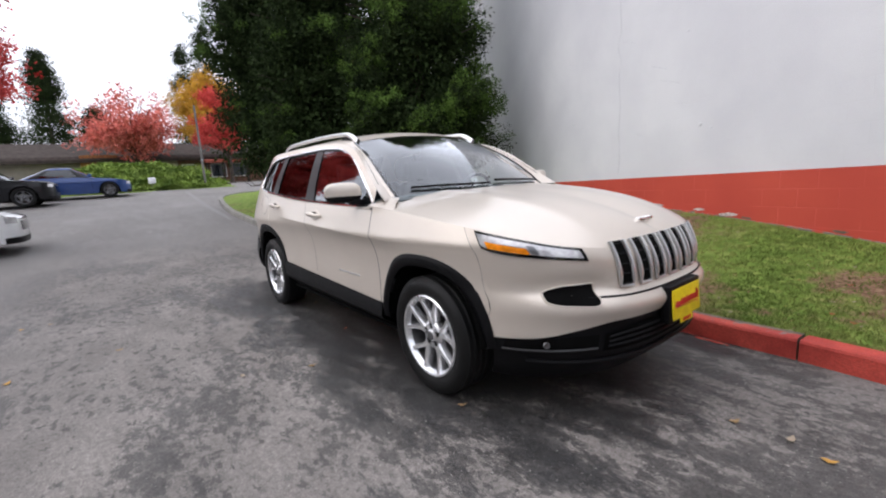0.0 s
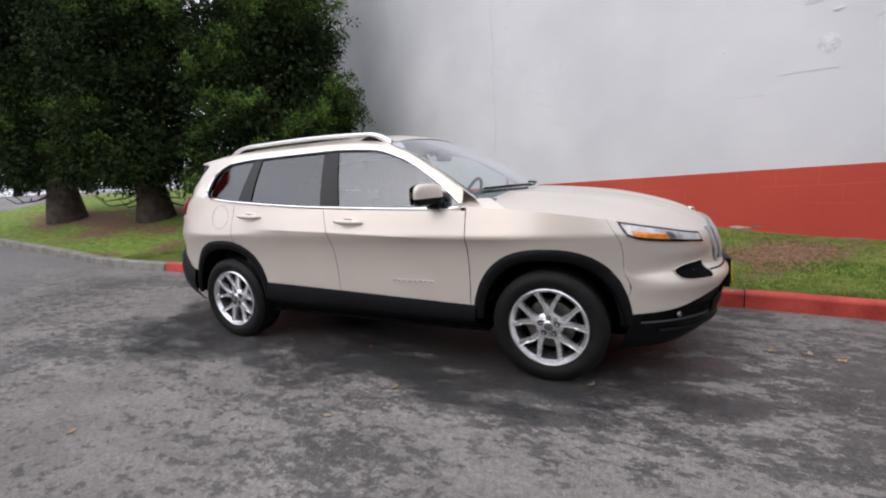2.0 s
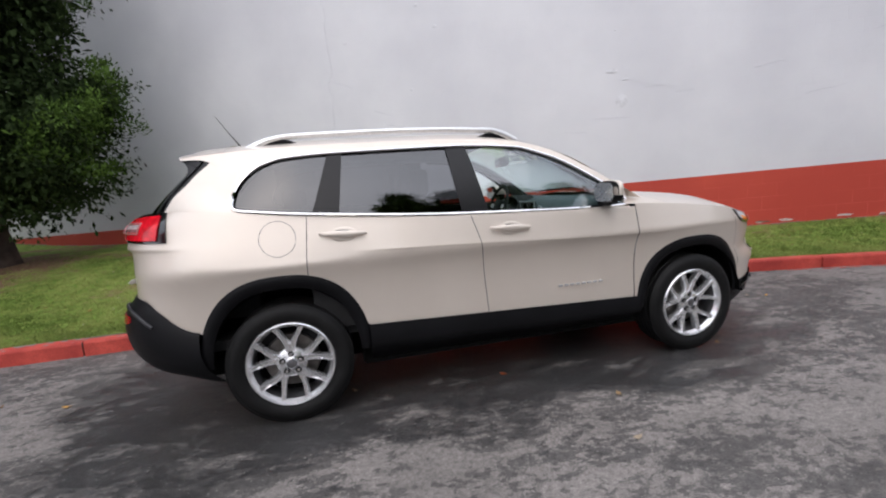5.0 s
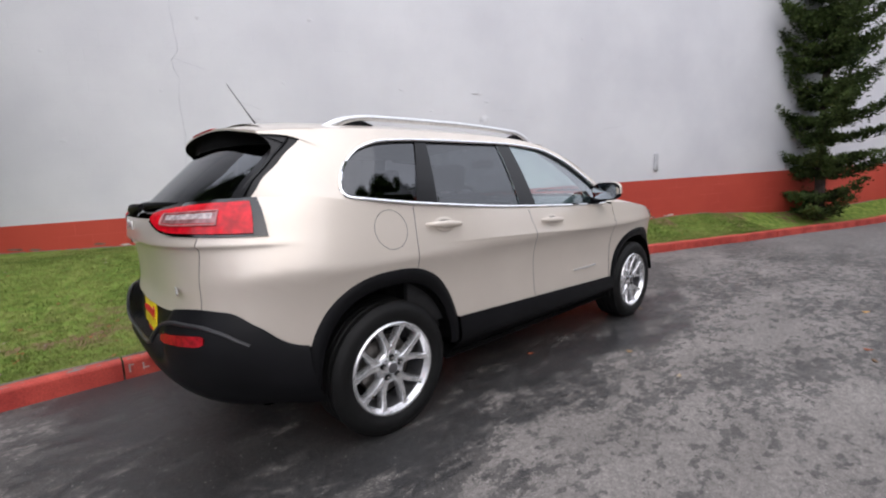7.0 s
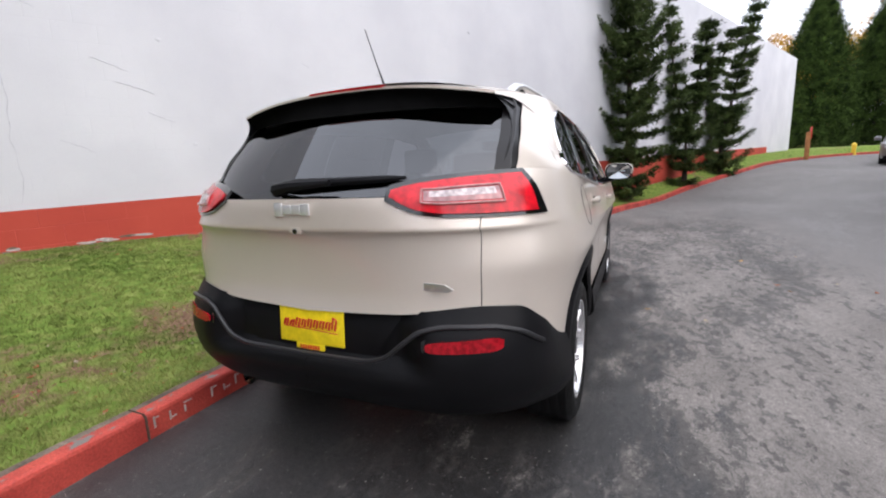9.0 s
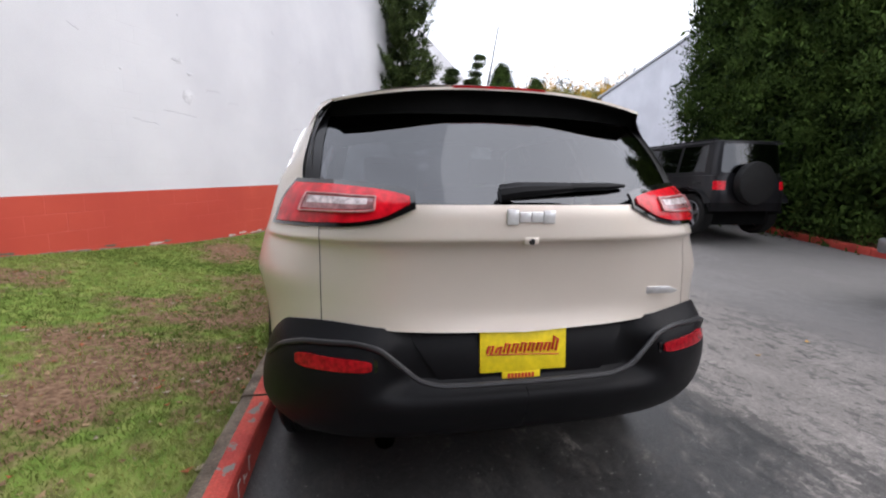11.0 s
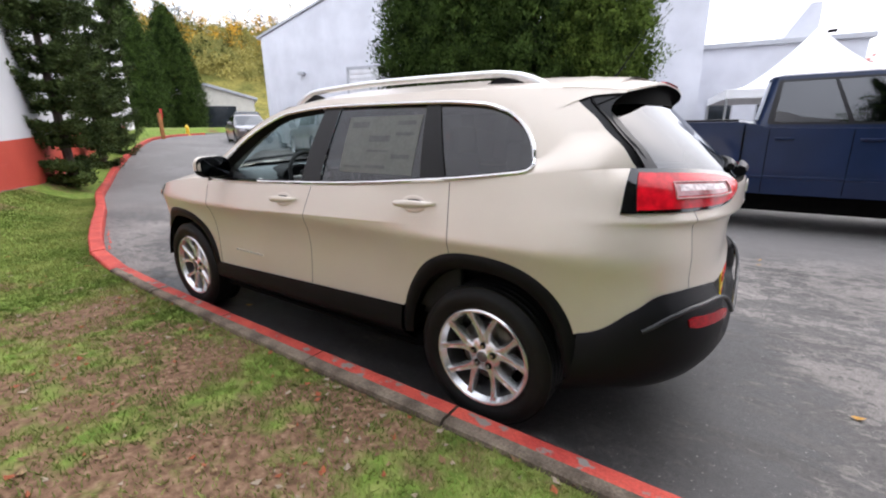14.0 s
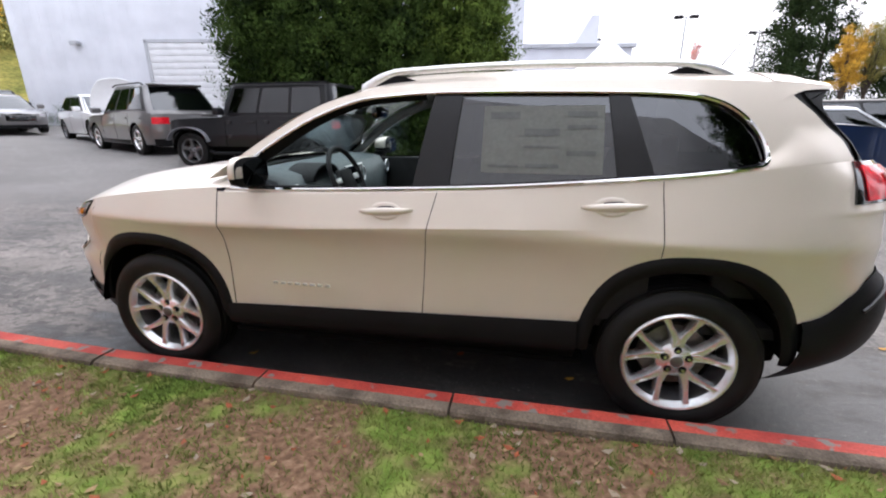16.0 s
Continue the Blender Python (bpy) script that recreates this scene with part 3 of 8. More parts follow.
def wall_slab(name, s0, s1, za, zb, depth, material, proud=0.0, label=""):
    """za, zb: heights of its foot and head as functions of s."""
    bm = bmesh.new()
    uv = bm.loops.layers.uv.new("UVMap")
    ss = steps(s0, s1, 40)
    f0 = [bm.verts.new(wall_at(s, za(s), proud)) for s in ss]
    f1 = [bm.verts.new(wall_at(s, zb(s), proud)) for s in ss]
    b0 = [bm.verts.new(wall_at(s, za(s), -depth)) for s in ss]
    b1 = [bm.verts.new(wall_at(s, zb(s), -depth)) for s in ss]
    for i in range(40):
        f = bm.faces.new((f0[i], f0[i + 1], f1[i + 1], f1[i]))
        for l, (k, z) in zip(f.loops, ((i, za), (i + 1, za), (i + 1, zb), (i, zb))):
            l[uv].uv = (ss[k], z(ss[k]) - 0.03 * ss[k] - 1.066)
        bm.faces.new((b0[i + 1], b0[i], b1[i], b1[i + 1]))
        bm.faces.new((f1[i], f1[i + 1], b1[i + 1], b1[i]))
    bm.faces.new((f0[0], f1[0], b1[0], b0[0]))
    bm.faces.new((f0[-1], b0[-1], b1[-1], f1[-1]))
    ob = part(name, bm, material, None, label, smooth=False)
    return tagged(ob, category="wall", kind="structure")


S0, S1 = -22.0, 33.4
stripe_top = lambda s: 1.066 + 0.0296 * s
wall_slab("wall_upper", S0, S1, stripe_top, lambda s: 6.95 + 0.012 * s, 0.3, M['wall_white'], label="tall white-painted concrete block wall")
wall_slab("wall_base", S0, 28.0, lambda s: -0.6, lambda s: stripe_top(s) - 0.003, 0.3, M['wall_red'], 0.012, "red-painted band at the foot of the block wall")
wall_slab("wall_foot", 28.003, S1, lambda s: -0.6, lambda s: stripe_top(s) - 0.003, 0.3, M['wall_white'], 0.0, "white-painted foot of the block wall")


# wall details: long crack, bare patch, chips, a louvre, the footing
M['crack'] = mat("crack_shadow", (0.59, 0.59, 0.62), 0.9)
M['plaster'] = mat("bare_plaster_patch", (0.67, 0.67, 0.69), 0.85, 0, 0.12, 10, 0.6, 40)
M['louvre'] = mat("grey_louvre", (0.5, 0.5, 0.52), 0.6)


def s_of(x, y):
    return Vector((x, y, 0)).dot(WALL_D)


rng = random.Random(17)
scars = thing("wall_scars", "cracks, paint chips and plaster patches on the white wall", "wall", kind="structure")
s0 = s_of(-0.86, 5.08)
pts = [wall_at(s0 + rng.gauss(0, 0.02), z, 0.003) for z in steps(1.05, 6.6, 40)]
part("crack", tube(pts, 0.0035, 4), M['crack'], scars)


def blotch(s, z, r, material, squash=0.7, n=13):
    bm = bmesh.new()
    ring = [wall_at(s + r * math.cos(a) * rng.uniform(0.75, 1.15), z + squash * r * math.sin(a) * rng.uniform(0.75, 1.15), 0.004) for a in steps(0, 2 * math.pi, n)[:-1]]
    c = bm.verts.new(wall_at(s, z, 0.010))
    vs = [bm.verts.new(p) for p in ring]
    lo = [bm.verts.new(p + WALL_N * 0.006) for p in ring]
    for i in range(len(vs)):
        j = (i + 1) % len(vs)
        bm.faces.new((c, vs[i], vs[j]))
        bm.faces.new((vs[i], lo[i], lo[j], vs[j]))
    return part("paint_patch", bm, material, scars, smooth=False)


sA = s_of(3.66, 3.0)
blotch(sA, 2.45, 0.115, M['plaster'], 0.85)
blotch(sA - 0.15, 2.92, 0.10, M['plaster'], 0.35)
blotch(sA + 0.05, 2.78, 0.06, M['wall_white'], 0.4)
for ds, z, l in ((-0.45, 2.2, 0.55), (0.35, 2.62, 0.3), (0.8, 2.5, 0.25), (-1.6, 2.95, 0.12), (1.9, 2.75, 0.4), (2.6, 2.3, 0.5), (-0.9, 2.02, 0.35), (3.4, 3.1, 0.4), (-4.2, 2.7, 0.35), (-4.0, 2.45, 0.4), (-3.7, 2.1, 0.3), (-5.0, 3.3, 0.4), (-4.6, 1.75, 0.3)):
    part("course_crack", tube([wall_at(sA + ds + l * t, z + 0.03 * t * ds + rng.gauss(0, 0.006), 0.002) for t in steps(0, 1, 6)], 0.0035, 4), M['crack'], scars)
for k in range(16):
    blotch(sA + rng.uniform(-7, 5), rng.uniform(1.6, 4.8), rng.uniform(0.02, 0.05), M['wall_white'], 0.7, 9)
sv = s_of(7.2, 1.27)
lou = part("wall_louvre", boxes(((-0.05, -0.02, -0.17), (0.05, 0.02, 0.17)), bevel=0.006), M['louvre'], scars)
lou.matrix_basis = Matrix.Translation(wall_at(sv, 1.62, 0.012)) @ Matrix.Rotation(WALL_A, 4, 'Z')
# footing with flaking paint
def foot(s, v):
    p = wall_at(s, 0, 0.03 + 0.02 * noise.noise((s * 2.1, 0, 0)))
    z0 = grass_z(p.x, p.y)
    return wall_at(s, lerp(z0 - 0.1, z0 + 0.012 + 0.018 * noise.noise((s * 1.3, 5, 0)), min(1, v)), (0.03 + 0.02 * noise.noise((s * 2.1, 0, 0))) if v <= 1 else 0.0)


M['flake'] = mat("flaked_paint", (0.55, 0.50, 0.47), 0.9, 0, 0.3, 25, 0.5, 60)
for k in range(40):
    sf = rng.uniform(-6.0, 7.0)
    p = wall_at(sf, 0, 0.02)
    w_, z0 = rng.uniform(0.03, 0.13), grass_z(p.x, p.y) + rng.uniform(0.02, 0.06)
    bm = bmesh.new()
    ring = [bm.verts.new(wall_at(sf + w_ * math.cos(a) * rng.uniform(0.7, 1.2), z0 + 0.017 * math.sin(a) * rng.uniform(0.5, 1.3), 0.0165)) for a in steps(0, 2 * math.pi, 11)[:-1]]
    rim_ = [bm.verts.new(v.co + WALL_N * 0.005) for v in ring]
    bm.faces.new(ring)
    for i in range(len(ring)):
        j = (i + 1) % len(ring)
        bm.faces.new((ring[i], rim_[i], rim_[j], ring[j]))
    part("paint_flake", bm, M['flake'] if k % 3 else M['kerb_soil'], scars, smooth=False)
M['footing'] = kerb_top_mat(0.40, 0.50)
tagged(part("wall_footing", sheet(foot, steps(-18, 14, 320), [0, 1, 2]), M['footing'], None, "rough concrete footing with flaking red paint", smooth=False), category="wall", kind="structure")

# white stencil marks on the kerb face, too worn to read
for i in range(7):
    x = -2.27 + i * 0.080
    y = kerb_y(x) - 0.002
    part("stencil_bar", boxes(((x, y - 0.002, 0.045), (x + 0.010, y, 0.105 - 0.012 * (i % 3))), ((x, y - 0.002, 0.092 - 0.040 * (i % 2)), (x + 0.030 + 0.008 * (i % 3), y, 0.100 - 0.040 * (i % 2)))), M['stencil'], kerb, smooth=False) if i != 3 else None
# red overspray along the gutter
over = thing("gutter_paint", "broken line of red paint on the asphalt below the kerb", "paint line", kind="structure")
x = 1.6
while x < 5.5:
    l = rng.uniform(0.12, 0.5)
    if rng.random() < 0.55:
        y = kerb_y(x) - rng.uniform(0.05, 0.09)
        part("paint_fleck", prism([(x, y), (x + l, kerb_y(x + l) - 0.06), (x + l * 0.9, kerb_y(x + l) - 0.035), (x + 0.02, y + 0.022)], road_z(x, y) + 0.001, road_z(x, y) + 0.004, 'XY'), M['kerb_worn'], over, smooth=False)
    x += l + rng.uniform(0.03, 0.3)
M_leaf = M['leaf_litter']
fallen = thing("fallen_leaves", "a few fallen yellow and brown leaves on the asphalt", "leaves", kind="stuff")
for k in range(26):
    x, y = rng.uniform(-4, 4), rng.uniform(-3.2, 0.8)
    a = rng.uniform(0, 6.28)
    bm = bmesh.new()
    vs = [bm.verts.new((x + r * math.cos(a + q), y + r * math.sin(a + q), 0.006 + h)) for q, r, h in ((0, 0.03, 0.008), (1.0, 0.014, 0), (2.2, 0.018, 0.004), (3.1, 0.032, 0.01), (4.2, 0.016, 0), (5.3, 0.018, 0.004))]
    bm.faces.new(vs)
    part("leaf", bm, M_leaf[k % 4] if k % 3 else M['leaf_yellow'], fallen, smooth=False)

# ---- trees ----
M['bark'] = mat("brown_bark", (0.055, 0.040, 0.032), 0.95, 0, 0.35, 6, 0.8, 40)
M['needle_dark'] = mat("dark_conifer_foliage", (0.014, 0.024, 0.008), 0.85, 0, 0.4, 2.5, tone=(0.039, 0.062, 0.020), bump_scale=14, fine=0.4, spec=0.08)
M['needle_fresh'] = mat("fresh_conifer_shoots", (0.05, 0.095, 0.018), 0.85, 0, 0.4, 2.5, tone=(0.12, 0.20, 0.040), bump_scale=14, fine=0.4, spec=0.08)
M['needle_blue'] = mat("spruce_needles", (0.028, 0.046, 0.016), 0.8, 0, 0.35, 3, tone=(0.10, 0.14, 0.045), bump_scale=14, fine=0.4, spec=0.08)
M['cypress'] = mat("cypress_foliage", (0.014, 0.028, 0.008), 0.85, 0, 0.4, 2, tone=(0.07, 0.115, 0.024), bump_scale=12, fine=0.4, spec=0.08)
M['cypress_light'] = mat("light_cypress_foliage", (0.035, 0.065, 0.012), 0.85, 0, 0.4, 2, tone=(0.13, 0.19, 0.035), bump_scale=12, fine=0.4, spec=0.08)
M['leaf_red'] = mat("red_maple_leaves", (0.58, 0.045, 0.04), 0.7, 0, 0.3, 2, tone=(0.82, 0.14, 0.12), bump_scale=9, fine=0.3, spec=0.1)
M['leaf_pink'] = mat("salmon_maple_leaves", (0.60, 0.13, 0.11), 0.7, 0, 0.3, 2, tone=(0.82, 0.27, 0.21), bump_scale=9, fine=0.3, spec=0.1)
M['leaf_gold'] = mat("golden_leaves", (0.55, 0.30, 0.03), 0.7, 0, 0.3, 2, tone=(0.75, 0.45, 0.06), bump_scale=9, fine=0.3, spec=0.1)
M['leaf_olive'] = mat("olive_leaves", (0.20, 0.215, 0.065), 0.8, 0, 0.3, 0.12, tone=(0.38, 0.33, 0.10), bump_scale=5, fine=0.3, spec=0.1)


def tuft_mesh(count, spread, length, width, rng, droop=0.3):
    """Quads of foliage scattered in a small clump, as raw corners."""
    vs, fs = [], []
    for _ in range(count):
        d = Vector((rng.gauss(0, 1), rng.gauss(0, 1), rng.gauss(0, 0.8))).normalized()
        p = d * spread * rng.random() ** 0.5
        a = (d + Vector((rng.gauss(0, 0.5), rng.gauss(0, 0.5), rng.gauss(0, 0.5) - droop))).normalized()
        b = a.cross(Vector((rng.gauss(0, 1), rng.gauss(0, 1), rng.gauss(0, 1)))).normalized()
        l, w = length * rng.uniform(0.6, 1.3), width * rng.uniform(0.6, 1.3)
        n = len(vs)
        vs += [p - b * w * 0.3, p + a * l * 0.5 - b * w, p + a * l, p + a * l * 0.5 + b * w]
        fs.append((n, n + 1, n + 2, n + 3))
    return np.array([tuple(v) for v in vs]), np.array(fs)


def clumps(name, places, material, parent, rng, tuft=26, length=0.16, width=0.05, label="", variants=5, flat=1.0, up=-0.3):
    """One crown of many small leaves: places are (centre, size)."""
    sets = [tuft_mesh(tuft, 1.0, length, width, rng, -up) for _ in range(variants)]
    V, F, n = [], [], 0
    for p, r in places:
        v, f = sets[rng.randrange(variants)]
        a = rng.uniform(0, 6.28)
        c, s = math.cos(a), math.sin(a)
        q = np.stack([(v[:, 0] * c - v[:, 1] * s) * r + p[0], (v[:, 0] * s + v[:, 1] * c) * r + p[1], v[:, 2] * r * flat + p[2]], 1)
        V.append(q)
        F.append(f + n)
        n += len(v)
    me = bpy.data.meshes.new(name)
    me.from_pydata(np.concatenate(V).tolist(), [], np.concatenate(F).tolist())
    me.materials.append(material)
    ob = new(name, me)
    ob.parent = parent
    return tagged(ob, label)


def trunk(parent, h, r, rng, lean=(0, 0), r_top=0.02):
    pts, rad = [], []
    for t in steps(0, 1, 10):
        pts.append((lean[0] * t + rng.gauss(0, 0.03) * t, lean[1] * t + rng.gauss(0, 0.03) * t, h * t - 0.15 * (t == 0)))
        rad.append(lerp(r, r_top, t) * (1.5 if t == 0 else 1))
    return part("trunk", tube(pts, rad, 9), M['bark'], parent)


def big_conifer(x, y, z, h, r, seed, label, material='needle_dark', skirt=0.9, dens=1.0, fresh=0.55, waist=0.86):
    """Broad dense evergreen: billowing boughs, each with puffs of fresh shoots on its upper, outer side."""
    rng = random.Random(seed)
    t = thing("conifer_tree", label, "tree", pose(x, y, z), group="dark conifers")
    near = dens >= 1
    trunk(t, h * 0.95, 0.33 if near else 0.24, rng)
    places, shoots = [], []
    for _ in range(150 if near else 120):
        a0, t0, k0 = rng.uniform(0, 6.28), rng.uniform(0.02, 0.93), rng.uniform(0.72, 1.14)
        reach = r * (1 - t0) ** (0.38 if near else 0.9) * k0 * (waist + (1 - waist) * smooth(0.0, 0.15 if waist > 0.8 else 0.4, t0))
        tip = Vector((reach * math.cos(a0), reach * math.sin(a0), skirt + t0 * (h - skirt) + rng.uniform(-0.1, 0.25)))
        root = Vector((0, 0, tip.z - 0.15 * reach))
        span = rng.uniform(0.30, 0.52)
        for _ in range(36 if near else 20):
            q = rng.random() ** 0.5
            p = root.lerp(tip, q) + Vector((rng.gauss(0, span * 0.55), rng.gauss(0, span * 0.55), rng.gauss(0, span * 0.36) - 0.12 * q))
            places.append(((p.x, p.y, max(skirt * 0.85, p.z)), rng.uniform(0.16, 0.30) if near else rng.uniform(0.3, 0.5)))
        if near:
            out = Vector((math.cos(a0), math.sin(a0), 0))
            for _ in range(5):
                c = tip + Vector((rng.gauss(0, span * 0.6), rng.gauss(0, span * 0.6), rng.uniform(-0.05, 0.30))) + out * rng.uniform(-0.1, 0.12)
                if rng.random() > fresh:
                    continue
                for _ in range(6):
                    p = c + Vector((rng.gauss(0, 0.085), rng.gauss(0, 0.085), rng.gauss(0, 0.06)))
                    shoots.append(((p.x, p.y, max(skirt * 0.85, p.z)), rng.uniform(0.09, 0.15)))
    heart = []   # the dense, shaded inside of the crown
    for _ in range(int(480 * dens)):
        f = rng.uniform(0.0, 0.85)
        a, rr = rng.uniform(0, 6.28), r * (1 - f) ** 0.5 * 0.78 * rng.random() ** 0.5
        heart.append(((rr * math.cos(a), rr * math.sin(a), skirt + 0.5 + f * (h - skirt)), rng.uniform(0.6, 0.85)))
    clumps("inner_foliage", heart, M[material], t, rng, tuft=70 if near else 16, length=0.17 if near else 0.34, width=0.045 if near else 0.1)
    clumps("crown", places, M[material], t, rng, tuft=34 if near else 16, length=0.34, width=0.085 if near else 0.12)
    if shoots:
        clumps("new_growth", shoots, M['needle_fresh'], t, rng, tuft=26, length=0.50, width=0.13, label="fresh green shoots", up=0.7)
    for k in range(14 if near else 0):
        a, zz = rng.uniform(0, 6.28), rng.uniform(skirt, h * 0.7)
        part("limb", tube([(0, 0, zz), (0.5 * r * math.cos(a), 0.5 * r * math.sin(a), zz + 0.1), (0.85 * r * math.cos(a), 0.85 * r * math.sin(a), zz + 0.25)], [0.05, 0.03, 0.01], 5), M['bark'], t)
    for k in range(6 if near and skirt > 0.7 else 0):
        a, zz = rng.uniform(0, 6.28), rng.uniform(0.45, skirt)
        d = Vector((math.cos(a), math.sin(a), 0))
        part("bare_branch", tube([d * 0.2 + Vector((0, 0, zz)), d * 0.6 + Vector((0, 0, zz - 0.18)), d * 1.0 + Vector((0, 0, zz - 0.22)), d * 1.3 + Vector((0, 0, zz + 0.05))], [0.028, 0.02, 0.014, 0.006], 5), M['bark'], t)
    return t


def spruce(x, y, z, seed, stems, label):
    """Wind-bent ornamental conifer: tiers of upswept boughs with gaps between them. stems: foot, head, reach at the foot and at the head."""
    rng = random.Random(seed)
    t = thing("spruce_tree", label, "tree", pose(x, y, z), group="spruces along the wall")
    places = []
    bm = bmesh.new()
    for (x0, y0, z0), (x1, y1, z1), ra, rb in stems:
        foot_, head_ = Vector((x0, y0, z0)), Vector((x1, y1, z1))
        bow = Vector((rng.uniform(-0.12, 0.12), rng.uniform(-0.08, 0.08), 0))
        def axis(f):
            return foot_.lerp(head_, f) + bow * math.sin(math.pi * f)
        part("trunk", tube([axis(f) for f in steps(0, 1, 10)], [lerp(0.11 if z0 < 0.3 else 0.06, 0.012, f) for f in steps(0, 1, 10)], 8), M['bark'], t)
        long_ = z1 - z0
        tiers = int(long_ / 0.40)
        for k in range(tiers):
            f = (k + 0.3 + rng.uniform(-0.2, 0.2)) / tiers
            n = 5
            a_ = rng.uniform(0, 6.28)
            for j in range(n):
                a = a_ + 2 * math.pi * j / n + rng.gauss(0, 0.25)
                reach = lerp(ra, rb, f ** 0.9) * rng.choice((0.5, 0.7, 0.9, 1.0, 1.3)) * (0.6 + 0.4 * smooth(0.0, 0.15, f)) * (1 - 0.8 * smooth(0.9, 1.0, f))
                base = axis(min(1, f))
                d = Vector((math.cos(a), math.sin(a), 0))
                rise = rng.uniform(0.15, 0.60) + 0.6 * f
                def bough(q):
                    return base + d * reach * q + Vector((0, 0, reach * (rise * q ** 1.8 - 0.10 * q)))
                tube([bough(q) for q in (0, 0.5, 0.97)], [0.016, 0.010, 0.003], 4, bm)
                m = max(4, int(reach * 13))
                for i in range(m):
                    q = 0.12 + 0.88 * (i + 0.5) / m
                    p = bough(q)
                    w_ = 0.10 * (1.25 - q)
                    for _ in range(4):
                        places.append(((p.x + rng.gauss(0, w_), p.y + rng.gauss(0, w_), p.z + rng.gauss(0.015, 0.022)), rng.uniform(0.12, 0.19) * (1.25 - 0.6 * q)))
    tagged(part("branchwood", bm, M['bark'], t), kind="stuff")
    clumps("foliage", places, M['needle_blue'], t, rng, tuft=18, length=0.62, width=0.17, flat=0.7, up=0.7)
    return t


def cypress(x, y, z, h, r, seed, label, group, material='cypress', dens=1.0, cone=False):
    """Dense clipped column."""
    rng = random.Random(seed)
    t = thing("cypress_tree", label, "tree", pose(x, y, z), group=group)
    trunk(t, h * 0.9, 0.14, rng)
    places = []
    for _ in range(620 if not cone else 950):
        f = rng.random()
        a = rng.uniform(0, 6.28)
        shape = (0.78 + 0.22 * math.sin(math.pi * min(1, f * 1.5))) * (1 if f < 0.45 else (1 - ((f - 0.45) / 0.55) ** 1.6) ** 0.8)
        if cone:
            shape = (0.9 + 0.1 * smooth(0, 0.15, f)) * max(0.0, 1 - f ** 1.7) ** 0.75
        rr = r * max(0.03, shape) * ((0.70 + 0.34 * rng.random()) if not cone else (0.78 + 0.2 * rng.random()))
        c = Vector((rr * math.cos(a), rr * math.sin(a), 0.1 + f * h))
        span = rng.uniform(0.10, 0.22) * (r / 1.4) ** 0.5
        for _ in range(6):
            places.append(((c.x + rng.gauss(0, span), c.y + rng.gauss(0, span), c.z + rng.gauss(0, span * 1.5)), rng.uniform(0.15, 0.27) * (r / 1.2) ** 0.5))
    core = []
    for _ in range(420):
        f = rng.uniform(0.02, 0.86)
        a, rr = rng.uniform(0, 6.28), r * (0.66 if not cone else 0.8 * (1 - f ** 1.5)) * rng.random() ** 0.5 * (1 - 0.4 * smooth(0.6, 0.9, f))
        core.append(((rr * math.cos(a), rr * math.sin(a), 0.2 + f * h), rng.uniform(0.4, 0.6)))
    clumps("inner_foliage", core, M[material], t, rng, tuft=40, length=0.4, width=0.11)
    clumps("crown", places, M[material], t, rng, tuft=24 if dens >= 1 else 14, length=0.42, width=0.075 if dens >= 1 else 0.12, up=1.1)
    return t


def broadleaf(x, y, z, h, r, seed, material, label, dens=1.0, bare=0.0, name="maple_tree"):
    rng = random.Random(seed)
    t = thing(name, label, "tree", pose(x, y, z), group="autumn trees")
    trunk(t, h * 0.45, 0.16, rng, r_top=0.1)
    places = []
    for k in range(26):
        a = rng.uniform(0, 6.28)
        f = rng.uniform(0.25, 1.0)
        tip = Vector((r * rng.uniform(0.4, 1) * math.cos(a) * (1.15 - 0.5 * f), r * rng.uniform(0.4, 1) * math.sin(a) * (1.15 - 0.5 * f), h * (0.3 + 0.68 * f)))
        mid = Vector((tip.x * 0.4, tip.y * 0.4, lerp(h * 0.3, tip.z, 0.6)))
        part("limb", tube([(0, 0, h * 0.28), mid, tip], [0.07, 0.035, 0.01], 5), M['bark'], t)
        for _ in range(int(34 * dens)):
            q = rng.random() ** 0.6
            p = mid.lerp(tip, q) if rng.random() < 0.8 else Vector((0, 0, h * 0.4)).lerp(mid, q)
            if p.z > h * (1 - bare) and rng.random() < 0.85:
                continue
            places.append(((p.x + rng.gauss(0, r * 0.13), p.y + rng.gauss(0, r * 0.13), p.z + rng.gauss(0, r * 0.09)), rng.uniform(0.25, 0.45) * r / 3))
    clumps("crown", places, M[material], t, rng, tuft=34, length=0.36, width=0.13)
    return t


big_conifer(-6.3, 4.7, grass_z(-6.3, 4.7), 9.0, 2.0, 11, "broad dark green conifer standing on the lawn by the wall", skirt=0.55)
big_conifer(-9.6, 3.6, grass_z(-9.6, 3.6), 9.6, 2.1, 12, "tall dark conifer with a bare lower trunk on the lawn", skirt=0.8, fresh=0.12)
big_conifer(-12.5, 3.0, grass_z(-12.5, 3.0), 11.5, 1.85, 13, "tall dark conifer near the lawn's kerb", skirt=0.9, fresh=0.12, waist=0.62)

